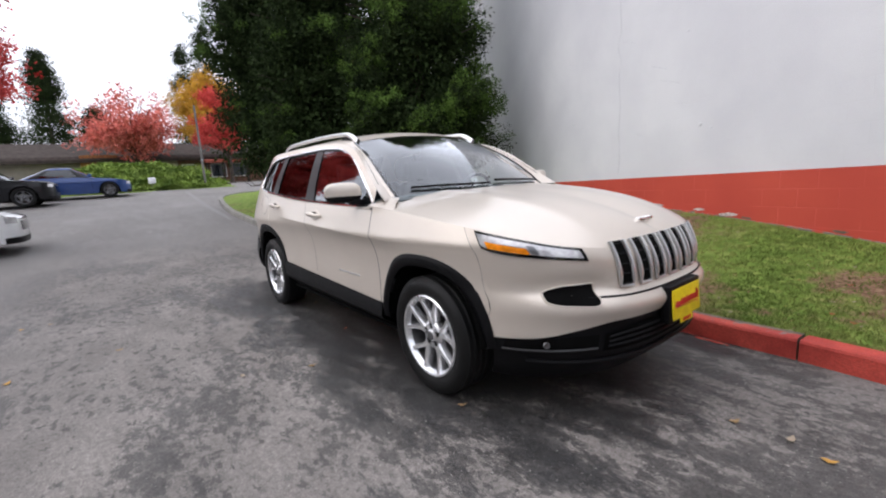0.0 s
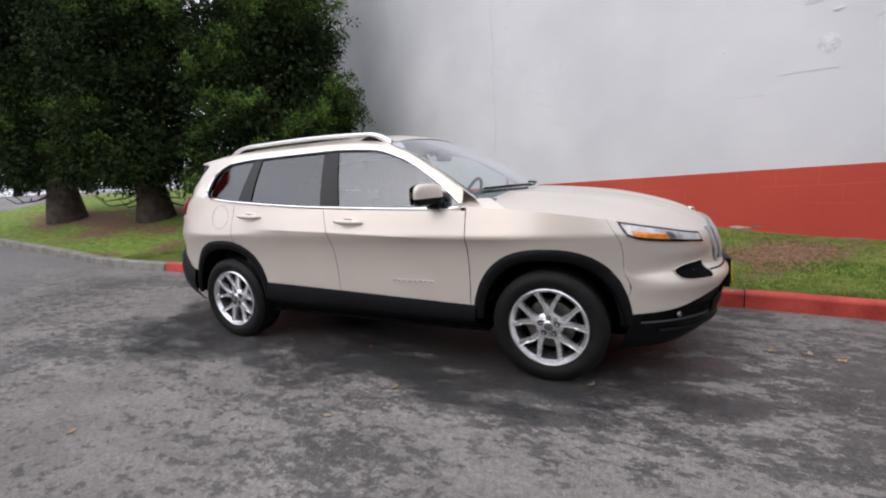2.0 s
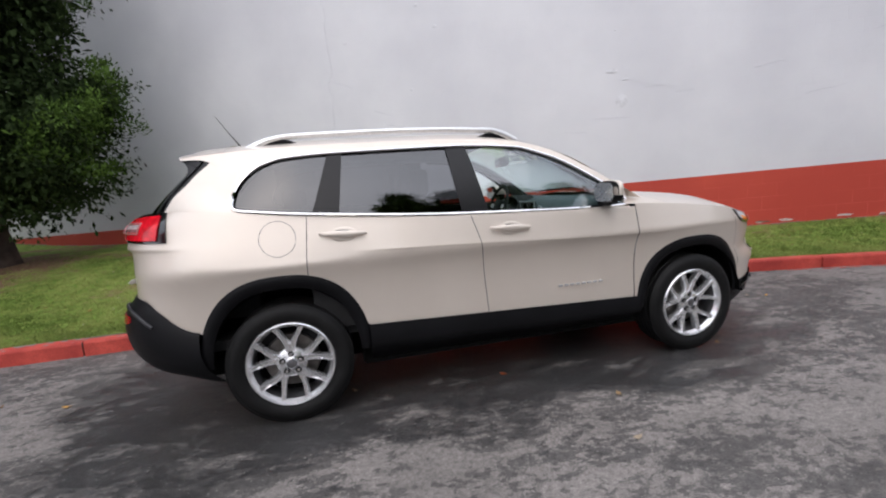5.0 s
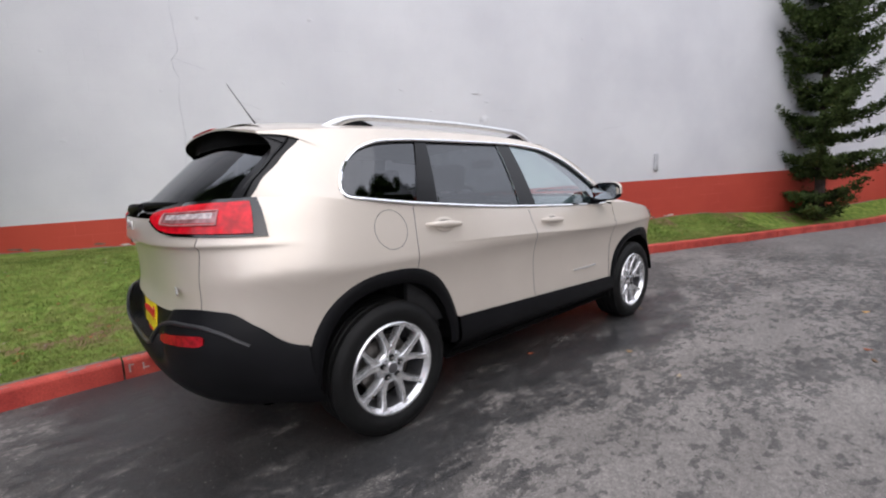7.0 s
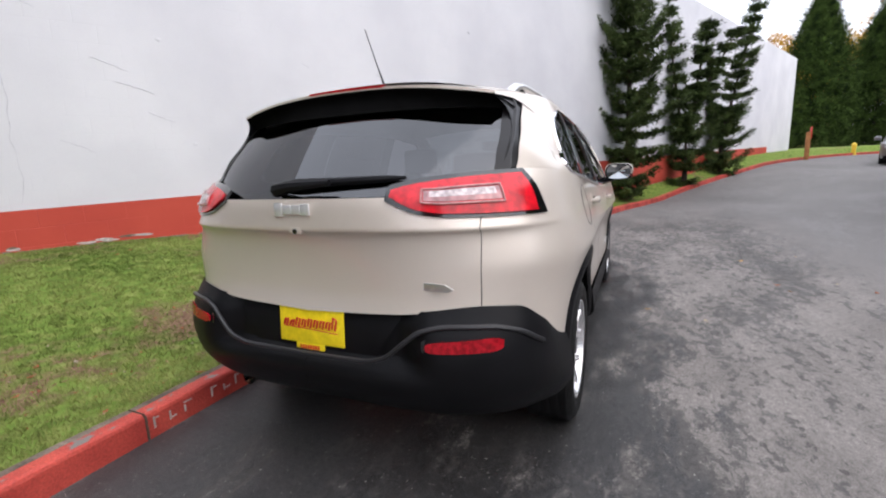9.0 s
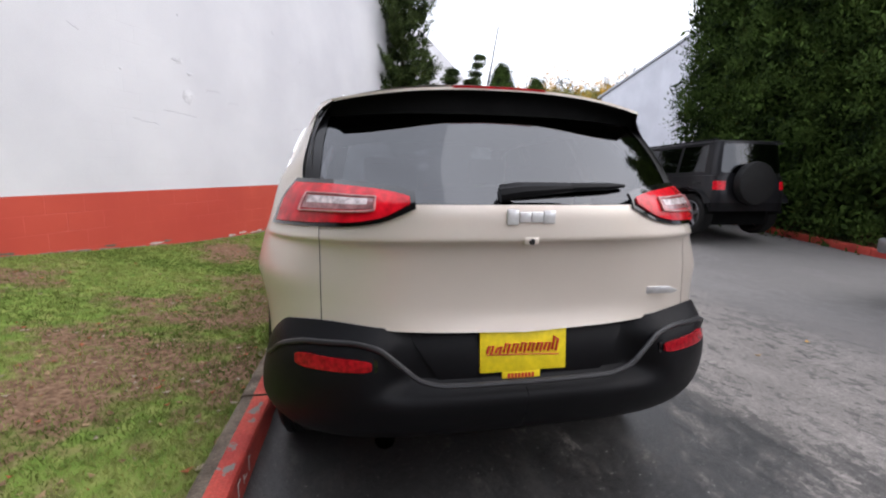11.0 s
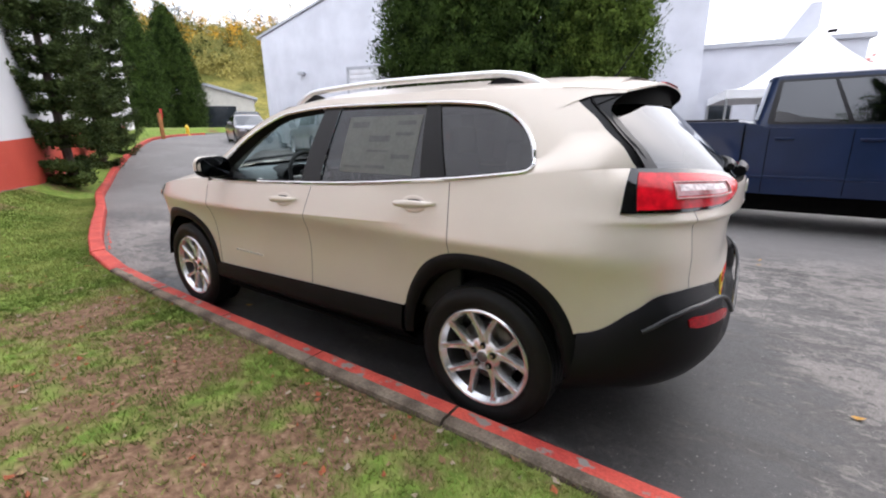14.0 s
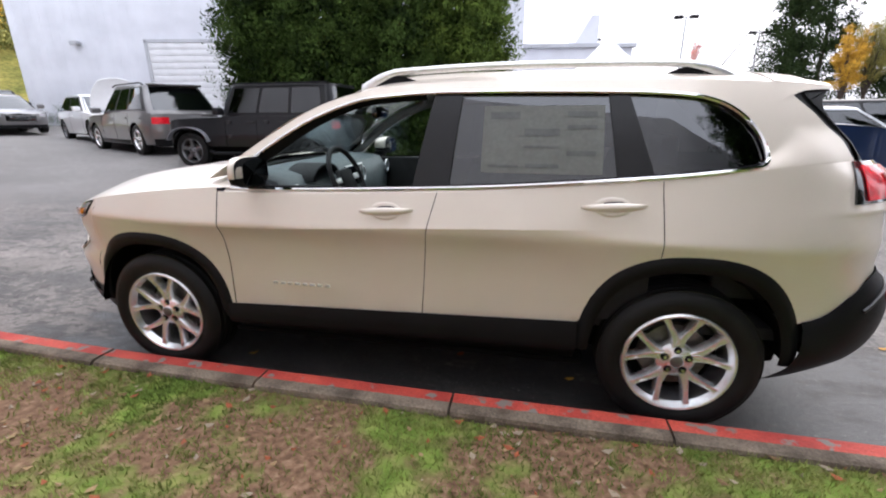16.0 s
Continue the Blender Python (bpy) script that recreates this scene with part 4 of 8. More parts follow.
spruce(11.0, -1.0, 0.30, 21, [((0, 0, -0.1), (0.1, 0.1, 7.6), 1.10, 1.40)], "tall tiered dark green conifer in front of the white wall")
spruce(14.8, -2.85, 0.42, 22, [((0, 0, -0.1), (-0.1, 0.1, 2.3), 1.0, 0.7), ((-0.1, 0.15, 1.7), (-0.6, 0.95, 6.5), 0.42, 0.20), ((0.05, 0, 1.7), (0.2, -0.55, 5.7), 0.38, 0.20), ((0.0, -0.2, 2.8), (0.3, -1.45, 5.3), 0.28, 0.14)], "ragged forked conifer in front of the white wall")
spruce(18.2, -4.5, 0.5, 23, [((0, 0, -0.1), (0.1, -0.1, 2.8), 1.05, 0.95), ((0, 0, 1.8), (0.3, -1.0, 7.2), 0.72, 0.24), ((0, 0.1, 1.8), (-0.2, 0.95, 5.2), 0.46, 0.20)], "wind-bent conifer with upswept boughs by the wall")
for i, (x, y, h, r) in enumerate(((42.0, -14.3, 11.4, 2.9), (46.0, -19.8, 11.0, 2.7))):
    cypress(x, y, road_z(x, y), h, r, 31 + i, "tall clipped green cypress beside the yard", "far cypresses", dens=0.7, cone=True)
for i, (x, y, h, r) in enumerate(((7.0, -9.6, 8.5, 1.35), (5.0, -9.6, 9.0, 1.5), (3.2, -9.8, 8.6, 1.5), (1.6, -10.4, 8.8, 1.4))):
    cypress(x, y, road_z(x, y) - 0.05, h, r, 41 + i, "dense dark cypress in a row behind the pickup" if i < 3 else "bright green cypress at the end of the row", "cypress row", 'cypress' if i < 3 else 'cypress_light')

# ---- the champagne SUV ----
suv = thing("suv", "champagne beige SUV with black cladding parked beside the red kerb", "car")
HUB = 0.345
XCF, XCR = 1.1, -1.28
front_x = curve([(0.18, 2.15), (0.3, 2.265), (0.4, 2.30), (0.5, 2.318), (0.57, 2.343), (0.615, 2.348), (0.645, 2.335), (0.68, 2.300), (0.74, 2.290), (0.82, 2.277), (0.88, 2.245), (0.94, 2.18), (1.1, 2.0)])
rear_x = curve([(0.2, -1.95), (0.28, -2.06), (0.4, -2.2), (0.52, -2.25), (0.62, -2.262), (0.7, -2.25), (0.76, -2.218), (0.82, -2.208), (0.9, -2.210), (0.96, -2.216), (1.0, -2.224), (1.028, -2.236), (1.045, -2.260), (1.09, -2.258), (1.13, -2.255), (1.16, -2.246), (1.24, -2.165), (1.34, -2.09), (1.5, -1.99)])
corner_x = curve([(0.2, -1.95), (0.28, -2.06), (0.4, -2.2), (0.52, -2.25), (0.62, -2.258), (0.7, -2.25), (0.8, -2.238), (0.9, -2.238), (1.0, -2.246), (1.045, -2.258), (1.09, -2.257), (1.13, -2.253), (1.16, -2.247), (1.24, -2.215), (1.34, -2.16), (1.5, -2.05)])
half_w = curve([(0.2, 0.84), (0.3, 0.875), (0.45, 0.905), (0.56, 0.901), (0.68, 0.898), (0.8, 0.910), (0.875, 0.931), (0.905, 0.942), (0.95, 0.936), (1.02, 0.923), (1.1, 0.904), (1.2, 0.880), (1.3, 0.850)])
rear_n = curve([(0.3, 3.8), (0.78, 3.9), (0.95, 3.5), (1.1, 3.0), (1.3, 2.7)])
FN = 2.75
crease_z = curve([(-1.0, 0.955), (-0.6, 0.945), (-0.18, 0.93), (0.84, 0.888), (1.5, 0.885)])


def spow(a, p):
    return max(a, 0.0) ** p


def shell(c, z, off=0.0):
    """The lower body: c runs 0 at the nose's middle, 1 to 2 along the side, 3 at the tail's middle; minus for the left side. off: outwards."""
    s, c = (-1 if c >= 0 else 1), abs(c)
    w = half_w(z) + off
    if c <= 1:
        t = c * math.pi / 2
        out_ = spow(math.sin(t), 2 / FN)
        hollow = 0.034 * math.exp(-((z - 0.70) / 0.06) ** 2) * smooth(0.44, 0.58, out_) * smooth(0.97, 0.80, out_)
        shelf = 0.014 * math.exp(-((z - 0.595) / 0.035) ** 2)
        a = front_x(z) + off - XCF - hollow + shelf
        x, y = XCF + a * spow(math.cos(t), 2 / FN), w * out_
    elif c <= 2:
        x, y = lerp(XCF, XCR, c - 1), w
    else:
        t = (3 - c) * math.pi / 2
        n = rear_n(z)
        turn_ = spow(math.cos(t), 2 / n)
        a = XCR - lerp(corner_x(z), rear_x(z), smooth(0.42, 0.70, turn_)) + off
        x, y = XCR - a * turn_, w * spow(math.sin(t), 2 / n)
    flare = 0.018 * (math.exp(-((x - 1.35) / 0.42) ** 2) + math.exp(-((x + 1.35) / 0.42) ** 2)) * math.exp(-((z - 0.8) / 0.16) ** 2)
    zc = crease_z(x)
    crease = 0.017 * math.exp(-abs(z - zc) / (0.045 if z < zc else 0.10)) * smooth(-1.05, -0.55, x) * smooth(1.45, 0.95, x)
    return Vector((x, s * (y + crease + (flare if y > 0.7 else flare * max(0, (y - 0.5) / 0.2))), z))


def c_at_x(x, z):
    if x > XCF:
        return math.acos(spow((x - XCF) / (front_x(z) - XCF), FN / 2)) / (math.pi / 2)
    if x < XCR:
        k = (XCR - x) / (XCR - corner_x(z))
        for _ in range(4):
            k = (XCR - x) / (XCR - lerp(corner_x(z), rear_x(z), smooth(0.42, 0.70, k)))
        return 3 - math.acos(min(1.0, spow(k, rear_n(z) / 2))) / (math.pi / 2)
    return 1 + (XCF - x) / (XCF - XCR)


def c_at_y_front(y, z):
    return math.asin(spow(y / half_w(z), FN / 2)) / (math.pi / 2)


def c_at_y_rear(y, z):
    return 3 - math.asin(spow(y / half_w(z), rear_n(z) / 2)) / (math.pi / 2)


def arch(x, grow=0.0):
    """Height of the wheel opening's edge over the place x along the car, or 0."""
    best = 0.0
    for xw, rx, rz in ((1.35, 0.462, 0.475), (-1.35, 0.452, 0.505)):
        u = abs(x - xw) / (rx + grow)
        if u < 1:
            best = max(best, HUB - 0.02 + (rz + 0.02 + grow) * (1 - u ** 2.5) ** (1 / 2.3))
    return best


sill_top = curve([(-0.9, 0.515), (0, 0.485), (0.9, 0.455)])
hood_edge = curve([(0.8, 1.088), (1.16, 1.062), (1.63, 1.0), (1.92, 0.94), (2.1, 0.895), (2.22, 0.868), (2.3, 0.855)])
nose_low = curve([(0.0, 0.545), (0.45, 0.535), (0.6, 0.50), (0.74, 0.455), (0.85, 0.44)])   # by distance from the middle
tail_low = curve([(0.0, 0.735), (0.4, 0.75), (0.66, 0.775), (0.76, 0.765), (0.83, 0.70), (0.885, 0.58), (0.92, 0.555)])


def low_edge(c):
    z = 0.6
    for _ in range(6):
        p = shell(c, z)
        a = arch(p.x)
        if p.x > 1.35:
            base = nose_low(abs(p.y))
        elif p.x < -1.35:
            base = tail_low(abs(p.y))
        else:
            base = sill_top(p.x)
        z = lerp(z, max(a, base), 0.8)
    return z


def top_edge(c):
    z = 0.95
    for _ in range(6):
        z = hood_edge(shell(c, z).x)
    return z


belt = curve([(-2.2, 1.208), (-2.05, 1.222), (-1.9, 1.235), (-1.53, 1.205), (-1.15, 1.155), (-0.26, 1.09), (0.8, 1.062), (1.0, 1.07)])
VS = steps(0, 1, 24)


def over_crease(a, top, v, x):
    """Height between two edges, with rows gathered at the flank's crease."""
    zc = min(top - 0.02, max(a + 0.02, crease_z(x)))
    if v <= 0.5:
        return lerp(a, zc, 1 - (1 - 2 * v) ** 1.8)
    return lerp(zc, top, (2 * v - 1) ** 1.8)


def fill_panel(name, ca, cb, n, top, parent=suv, label="", both=False, low=low_edge):
    def f(c, v):
        a = low(c)
        return shell(c, over_crease(a, top(c), v, shell(c, 0.9).x))
    if both:
        def f(c, v):
            return shell(c, lerp(low(c), top(c), v))
        bm = sheet(f, steps(-cb, -1e-6, n) + steps(1e-6, cb, n), steps(0, 1, 40))
    else:
        bm = sheet(f, steps(ca, cb, n), VS)
    return part(name, bm, M['paint'], parent, label, sharp=50)


C_BUMP = c_at_x(1.76, 0.8)
fill_panel("front_bumper", 0, C_BUMP - 0.0015, 34, top_edge, both=True, label="painted front bumper")
for s in (1, -1):
    fill_panel("front_fender", s * C_BUMP, s * c_at_x(0.868, 0.8), 40, top_edge)

seam_b = curve([(0.4, -0.165), (0.86, -0.2), (1.12, -0.26)])
seam_c = curve([(0.4, -1.205), (0.86, -1.205), (1.14, -1.185)])


def door_panel(name, s, xa, xb):
    def f(u, v):
        z = 0.8
        for _ in range(5):
            x = lerp(xa(z), xb(z), u)
            z = over_crease(max(arch(x), sill_top(x)), belt(x), v, x)
        p = shell(c_at_x(x, z), z)
        p.y *= -s if s > 0 else 1
        p.y = abs(p.y) * (-1 if s > 0 else 1)
        return p
    bm = sheet(f, steps(0, 1, 40), VS)
    ob = part(name, bm, M['paint'], suv)
    return ob


doors = {}
for s in (1, -1):
    doors['f', s] = door_panel("front_door", s, lambda z: 0.862, lambda z: seam_b(z) + 0.002)
    doors['r', s] = door_panel("rear_door", s, lambda z: seam_b(z) - 0.002, lambda z: seam_c(z) + 0.002)
    def quarter(u, v, s=s):
        z = 0.9
        for _ in range(5):
            c = lerp(c_at_x(seam_c(z) - 0.002, z), c_at_y_rear(0.660, z), u)
            x = shell(c, z).x
            a, top = low_edge(c), belt(x)
            zl = min(top - 0.02, max(a + 0.02, lerp(crease_z(x), 1.035, smooth(-1.3, -2.0, x))))
            z = lerp(a, zl, 1 - (1 - 2 * v) ** 1.8) if v <= 0.5 else lerp(zl, top, (2 * v - 1) ** 1.8)
        p = shell(c, z)
        p.y = abs(p.y) * (-1 if s > 0 else 1)
        return p
    part("rear_quarter_panel", sheet(quarter, steps(0, 1, 50), VS), M['paint'], suv, sharp=50)


def gate(u, v):
    z = lerp(0.74, 1.165, v)
    for _ in range(3):
        c = c_at_y_rear(0.657 * max(abs(u), 1e-4), z)
        a = tail_low(abs(shell(c, z).y))
        z = lerp(a, 1.035, 1 - (1 - 2 * v) ** 1.8) if v <= 0.5 else lerp(1.035, 1.155, (2 * v - 1) ** 1.6)
    p = shell(c, z)
    p.y = abs(p.y) * (1 if u > 0 else -1)
    return p


tailgate = part("tailgate", sheet(gate, steps(-1, 1, 40), VS), M['paint'], suv, sharp=50)


# hood: from the fenders' upper edge to the middle
hood_mid = curve([(0.85, 1.165), (1.08, 1.150), (1.15, 1.145), (1.6, 1.098), (1.9, 1.035), (2.08, 0.975), (2.2, 0.915), (2.27, 0.875)])


def hood(u, v):
    s = 1 if v >= 0 else -1
    k = abs(v)
    c = lerp(1e-4, c_at_x(0.885, 1.08), u)
    e = shell(c, top_edge(c))
    xm = lerp(2.215, 1.075, u ** 0.9)
    x = lerp(xm, e.x, k ** 1.3)
    y = abs(e.y) * k
    bulge = 0.014 * math.exp(-((y - 0.42) / 0.07) ** 2) * (1 - u * 0.3)
    z = e.z + (hood_mid(xm) - e.z) * (1 - k ** 2.6) + bulge * (0.2 + 0.8 * u) * (0 if k > 0.97 else 1)
    return Vector((x, s * y, z))


part("hood", sheet(hood, steps(0, 1, 40), steps(-1, 1, 40)), M['paint'], suv, sharp=60)

# upper body
up_y = curve([(-2.1, 0.62), (-1.92, 0.728), (-1.77, 0.792), (-1.6, 0.845), (-1.4, 0.876), (-1.2, 0.890), (-0.8, 0.896), (0.4, 0.898), (0.8, 0.892), (1.0, 0.875)])
roof_edge = curve([(-2.0, 1.503), (-1.9, 1.515), (-1.5, 1.545), (-1.0, 1.56), (-0.4, 1.565), (-0.1, 1.556), (0.15, 1.528), (0.36, 1.468), (0.6, 1.338), (0.82, 1.195), (0.97, 1.10)])
dlo_top = curve([(-1.56, 1.250), (-1.548, 1.300), (-1.522, 1.350), (-1.47, 1.410), (-1.39, 1.460), (-1.28, 1.490), (-1.02, 1.508), (-0.28, 1.519), (0.1, 1.497), (0.35, 1.423), (0.59, 1.29), (0.80, 1.13), (0.83, 1.10)])
dlo_low = curve([(-1.56, 1.248), (-1.552, 1.232), (-1.53, 1.218), (-1.45, 1.206), (-1.15, 1.172), (-0.26, 1.108), (0.8, 1.078), (0.83, 1.085)])


def upper(x, z, off=0.0):
    d = z - belt(x)
    return Vector((x, up_y(x) + off - lerp(0.30, 0.43, smooth(-1.2, -1.75, x)) * d - 0.28 * d * d, z))


def shoulder(x, z, k):
    """From the lower body's upper edge (k = 0) softly into the upper body (k = 1)."""
    a = shell(c_at_x(x, belt(x)), belt(x) - 0.002)
    a.y = abs(a.y)
    t = smooth(0, 1, k)
    p = upper(x, z)
    return Vector((x, lerp(a.y - 0.42 * max(0.0, z - belt(x)), p.y, t), p.z))


def side(s, p):
    return Vector((p.x, -s * p.y, p.z))


glass_x = curve([(1.15, -1.97), (1.2, -1.965), (1.24, -1.94), (1.30, -1.90), (1.36, -1.84), (1.42, -1.785), (1.48, -1.72), (1.53, -1.695)])


def back_x(z):
    return glass_x(z)


# rear edge of the painted pillar
fin_x = curve([(1.20, -1.965), (1.24, -1.945), (1.30, -1.905), (1.36, -1.85), (1.42, -1.805), (1.46, -1.792), (1.49, -1.80), (1.53, -1.835)])
paint_x = curve([(1.21, -1.92), (1.24, -1.90), (1.30, -1.862), (1.36, -1.80), (1.42, -1.745), (1.465, -1.69), (1.53, -1.62)])


for s in (1, -1):
    xs = steps(-1.56, 0.83, 90)
    part("window_sill_panel", sheet(lambda x, v: side(s, shoulder(x, lerp(belt(x) - 0.002, dlo_low(x), v), v)), xs, steps(0, 1, 5)), M['paint'], suv)
    part("roof_side", sheet(lambda x, v: side(s, upper(x, lerp(dlo_top(x), roof_edge(x), v))), xs, steps(0, 1, 6)), M['paint'], suv)
    part("rear_pillar", sheet(lambda u, v: (lambda z: (lambda x: side(s, shoulder(x, lerp(belt(x) - 0.002, roof_edge(x), v), min(1, v / lerp(0.2, 0.5, smooth(0, 0.5, u))))))(lerp(-1.56, paint_x(z), u)))(lerp(1.21, 1.53, v)), steps(0, 1, 18), steps(0, 1, 64)), M['paint'], suv)
    part("pillar_trim", sheet(lambda u, v: (lambda z: (lambda x: side(s, shoulder(x, lerp(belt(x) + 0.004, roof_edge(x) - 0.008, v), min(1, v / 0.5)) - Vector((0, 0.007, 0))))(lerp(paint_x(z) + 0.035, fin_x(z), u)))(lerp(1.21, 1.53, v)), steps(0, 1, 14), steps(0, 1, 32)), M['pillar_black'], suv, "black fin between pillar and rear window")
    # glass panes and pillars
    def pane(name, xa0, xa1, xb0, xb1, material, off, label=""):
        def f(u, v):
            x = lerp(lerp(xa0, xa1, v), lerp(xb0, xb1, v), u)
            x = max(-1.558, min(0.828, x))
            return side(s, upper(x, lerp(dlo_low(x) - 0.004, dlo_top(x) + 0.004, v), off))
        ob = part(name, sheet(f, steps(0, 1, 24), steps(0, 1, 10)), material, suv, label)
        return ob
    if s < 0:
        part("window_frame", sheet(lambda x, v: side(s, upper(x, lerp(dlo_top(x) + 0.002, max(dlo_low(x), dlo_top(x) - lerp(0.030, 0.05, smooth(0.2, 0.6, x))), v), -0.006 - 0.05 * v)), steps(-0.16, 0.80, 40), steps(0, 1, 3)), M['clad'], suv, "black frame of the open window")
    if s > 0:   # the driver's window is wound down
        pane("front_door_glass", -0.135, -0.215, 0.83, 0.83, M['clear_glass'], -0.012, "clear front door window")
    pane("rear_door_glass", -1.015, -0.965, -0.295, -0.335, M['privacy_glass'], -0.012, "dark privacy glass")
    pane("quarter_glass", -1.56, -1.56, -1.15, -1.035, M['privacy_glass'], -0.010, "dark privacy glass")
    pane("centre_pillar_trim", -0.30, -0.34, -0.13, -0.21, M['pillar_black'], -0.004)
    pane("rear_door_pillar_trim", -1.155, -1.04, -1.01, -0.96, M['pillar_black'], -0.004)
    # bright surround
    ring = [side(s, upper(x, dlo_low(x), 0.011)) for x in [lerp(-1.559, 0.82, t * t) for t in steps(1, 0, 64)]] + [side(s, upper(x, dlo_top(x), 0.006)) for x in [lerp(-1.559, 0.82, t * t) for t in steps(0, 1, 72)[1:]]]
    part("window_trim", tube(ring, 0.0085, 6), M['chrome'], suv, "bright chrome window trim")


def roof(u, v):
    x = lerp(-1.78, 0.16, u)
    e = upper(x, roof_edge(x))
    lift = 0.085 * (1 - abs(v) ** 2.4)
    if x > -0.1:
        lift *= 1 - 0.30 * ((x + 0.1) / 0.26) ** 2
    return Vector((x + 0.10 * (1 - v * v) * max(0, (u - 0.75) / 0.25), e.y * v, e.z + lift))


part("roof", sheet(roof, steps(0, 1, 44), steps(-1, 1, 28)), M['paint'], suv, sharp=60)


def screen(u, v):
    """Windscreen: u across, v from the cowl to the roof."""
    lo = Vector((lerp(1.09, 0.82, abs(u) ** 2.4), 0.81 * u, lerp(1.135, 1.122, u * u)))
    e = upper(0.16, roof_edge(0.16))
    hi = Vector((0.16 + 0.10 * (1 - u * u), e.y * u, e.z + 0.055 * (1 - abs(u) ** 2.4)))
    p = lo.lerp(hi, v)
    edge = upper(lerp(0.90, 0.16, v), roof_edge(lerp(0.90, 0.16, v)))
    p.z += 0.014 * math.sin(math.pi * v) + (0.024 * math.sin(math.pi * v)) * (1 - u * u)
    k = abs(u) ** 6
    return p.lerp(Vector((edge.x, edge.y * u, edge.z)), k * math.sin(math.pi * v))


part("windscreen", sheet(screen, steps(-1, 1, 24), steps(0, 1, 16)), M['screen_glass'], suv, "clear sloping windscreen")
for s in (1, -1):
    part("windscreen_pillar", sheet(lambda v, u: screen(-s * u, v) + Vector((0.004, -s * 0.002, 0.005)), steps(0.0, 1, 16), steps(0.915, 1.0, 4)), M['paint'], suv, "painted windscreen pillar")
    part("pillar_cover", sheet(lambda v, u: (lambda p, q: Vector((p.x, -s * p.y, p.z)).lerp(q, u))(upper(lerp(0.95, 0.16, v), roof_edge(lerp(0.95, 0.16, v)), 0.001), screen(-s * 0.94, v) + Vector((0.004, 0, 0.006))), steps(0, 1, 20), steps(0, 1, 4)), M['paint'], suv, "painted windscreen pillar")
    part("windscreen_edge", sheet(lambda v, u: screen(-s * u, v) + Vector((0.002, 0, 0.0025)), steps(0.0, 1, 16), steps(0.89, 0.93, 2)), M['gloss_black'], suv)
for s in (1, -1):
    def fender_top(x, u, s=s):
        a = shell(c_at_x(x, 1.06), hood_edge(x) - 0.004)
        p = Vector((lerp(x, min(x, 0.98), u), lerp(abs(a.y), 0.775, u), lerp(a.z, 1.128, u ** 0.8)))
        return Vector((p.x, -s * p.y, p.z))
    part("fender_top", sheet(fender_top, steps(0.80, 1.12, 14), steps(0, 1, 6)), M['paint'], suv)
part("cowl", sheet(lambda u, v: Vector((lerp(lerp(1.115, 0.86, u * u), lerp(1.0, 0.80, u * u), v), 0.79 * u, lerp(1.118, 1.113, v) + 0.012 * (1 - u * u))), steps(-1, 1, 20), steps(0, 1, 3)), M['clad'], suv)

# rear window, spoiler
def rear_glass(u, v):
    z = lerp(1.155, 1.522, v)
    xe = back_x(z)
    ye = upper(xe, z).y
    xm = lerp(-2.222, -1.84, v)
    return Vector((lerp(xm, xe, abs(u) ** 2.4), ye * u, z))


part("rear_window", sheet(rear_glass, steps(-1, 1, 30), steps(0, 1, 10)), M['privacy_glass'], suv, "dark tailgate window")
for s in (1, -1):
    part("rear_window_edge", sheet(lambda u, v: rear_glass(s * u, v) + Vector((-0.004, 0, 0)), steps(0.93, 1.0, 5), steps(0, 1, 10)), M['pillar_black'], suv)


def wing_tip(u):
    return lerp(-1.895, -1.835, abs(u) ** 5)


def spoiler(u, v):
    """The roof carried on to a trailing edge, its corners rounded forward."""
    x = lerp(-1.60, wing_tip(u), v)
    e = upper(x, roof_edge(x), 0.004)
    return Vector((x, e.y * u, e.z + lerp(0.085, 0.060, v) * (1 - abs(u) ** 2.4) + 0.003))


part("roof_spoiler", sheet(spoiler, steps(-1, 1, 40), steps(0, 1, 8)), M['paint'], suv, "painted roof spoiler")
wing_low = curve([(-1.835, 0.010), (-1.78, 0.016), (-1.72, 0.026), (-1.66, 0.052), (-1.60, 0.085)])
for s in (1, -1):
    def wing_end(u, v, s=s):
        x = lerp(-1.60, -1.835, u)
        p = upper(x, lerp(roof_edge(x) - wing_low(x), roof_edge(x) + 0.003, v), 0.001 + 0.003 * smooth(-1.60, -1.66, x))
        return side(s, p)
    part("spoiler_end", sheet(wing_end, steps(0, 1, 14), steps(0, 1, 4)), M['paint'], suv)


def under_wing(u, v):
    """Hollow black underside, from the trailing edge in to the glass."""
    a = spoiler(u, 1.0) + Vector((0.0, 0, -0.010))
    b = rear_glass(u, lerp(0.885, 0.855, abs(u) ** 3)) + Vector((-0.006, 0, 0))
    p = a.lerp(b, v)
    hollow = 0.030 * math.sin(math.pi * v) * (1 - abs(u) ** 4)
    return p + Vector((hollow, 0, hollow))


part("spoiler_lip", sheet(lambda u, v: spoiler(u, 1.0) + Vector((0, 0, -0.010 * v)), steps(-1, 1, 40), [0, 1]), M['paint'], suv)
part("spoiler_underside", sheet(under_wing, steps(-1, 1, 40), steps(0, 1, 8)), M['black'], suv, "black hollow under the spoiler")
part("brake_light", sheet(lambda u, v: spoiler(0.3 * u, lerp(0.93, 1.0, v)) + Vector((-0.003, 0, 0.004)), steps(-1, 1, 8), steps(0, 1, 2), thick=0.008), M['lamp_red'], suv, "red high brake light")

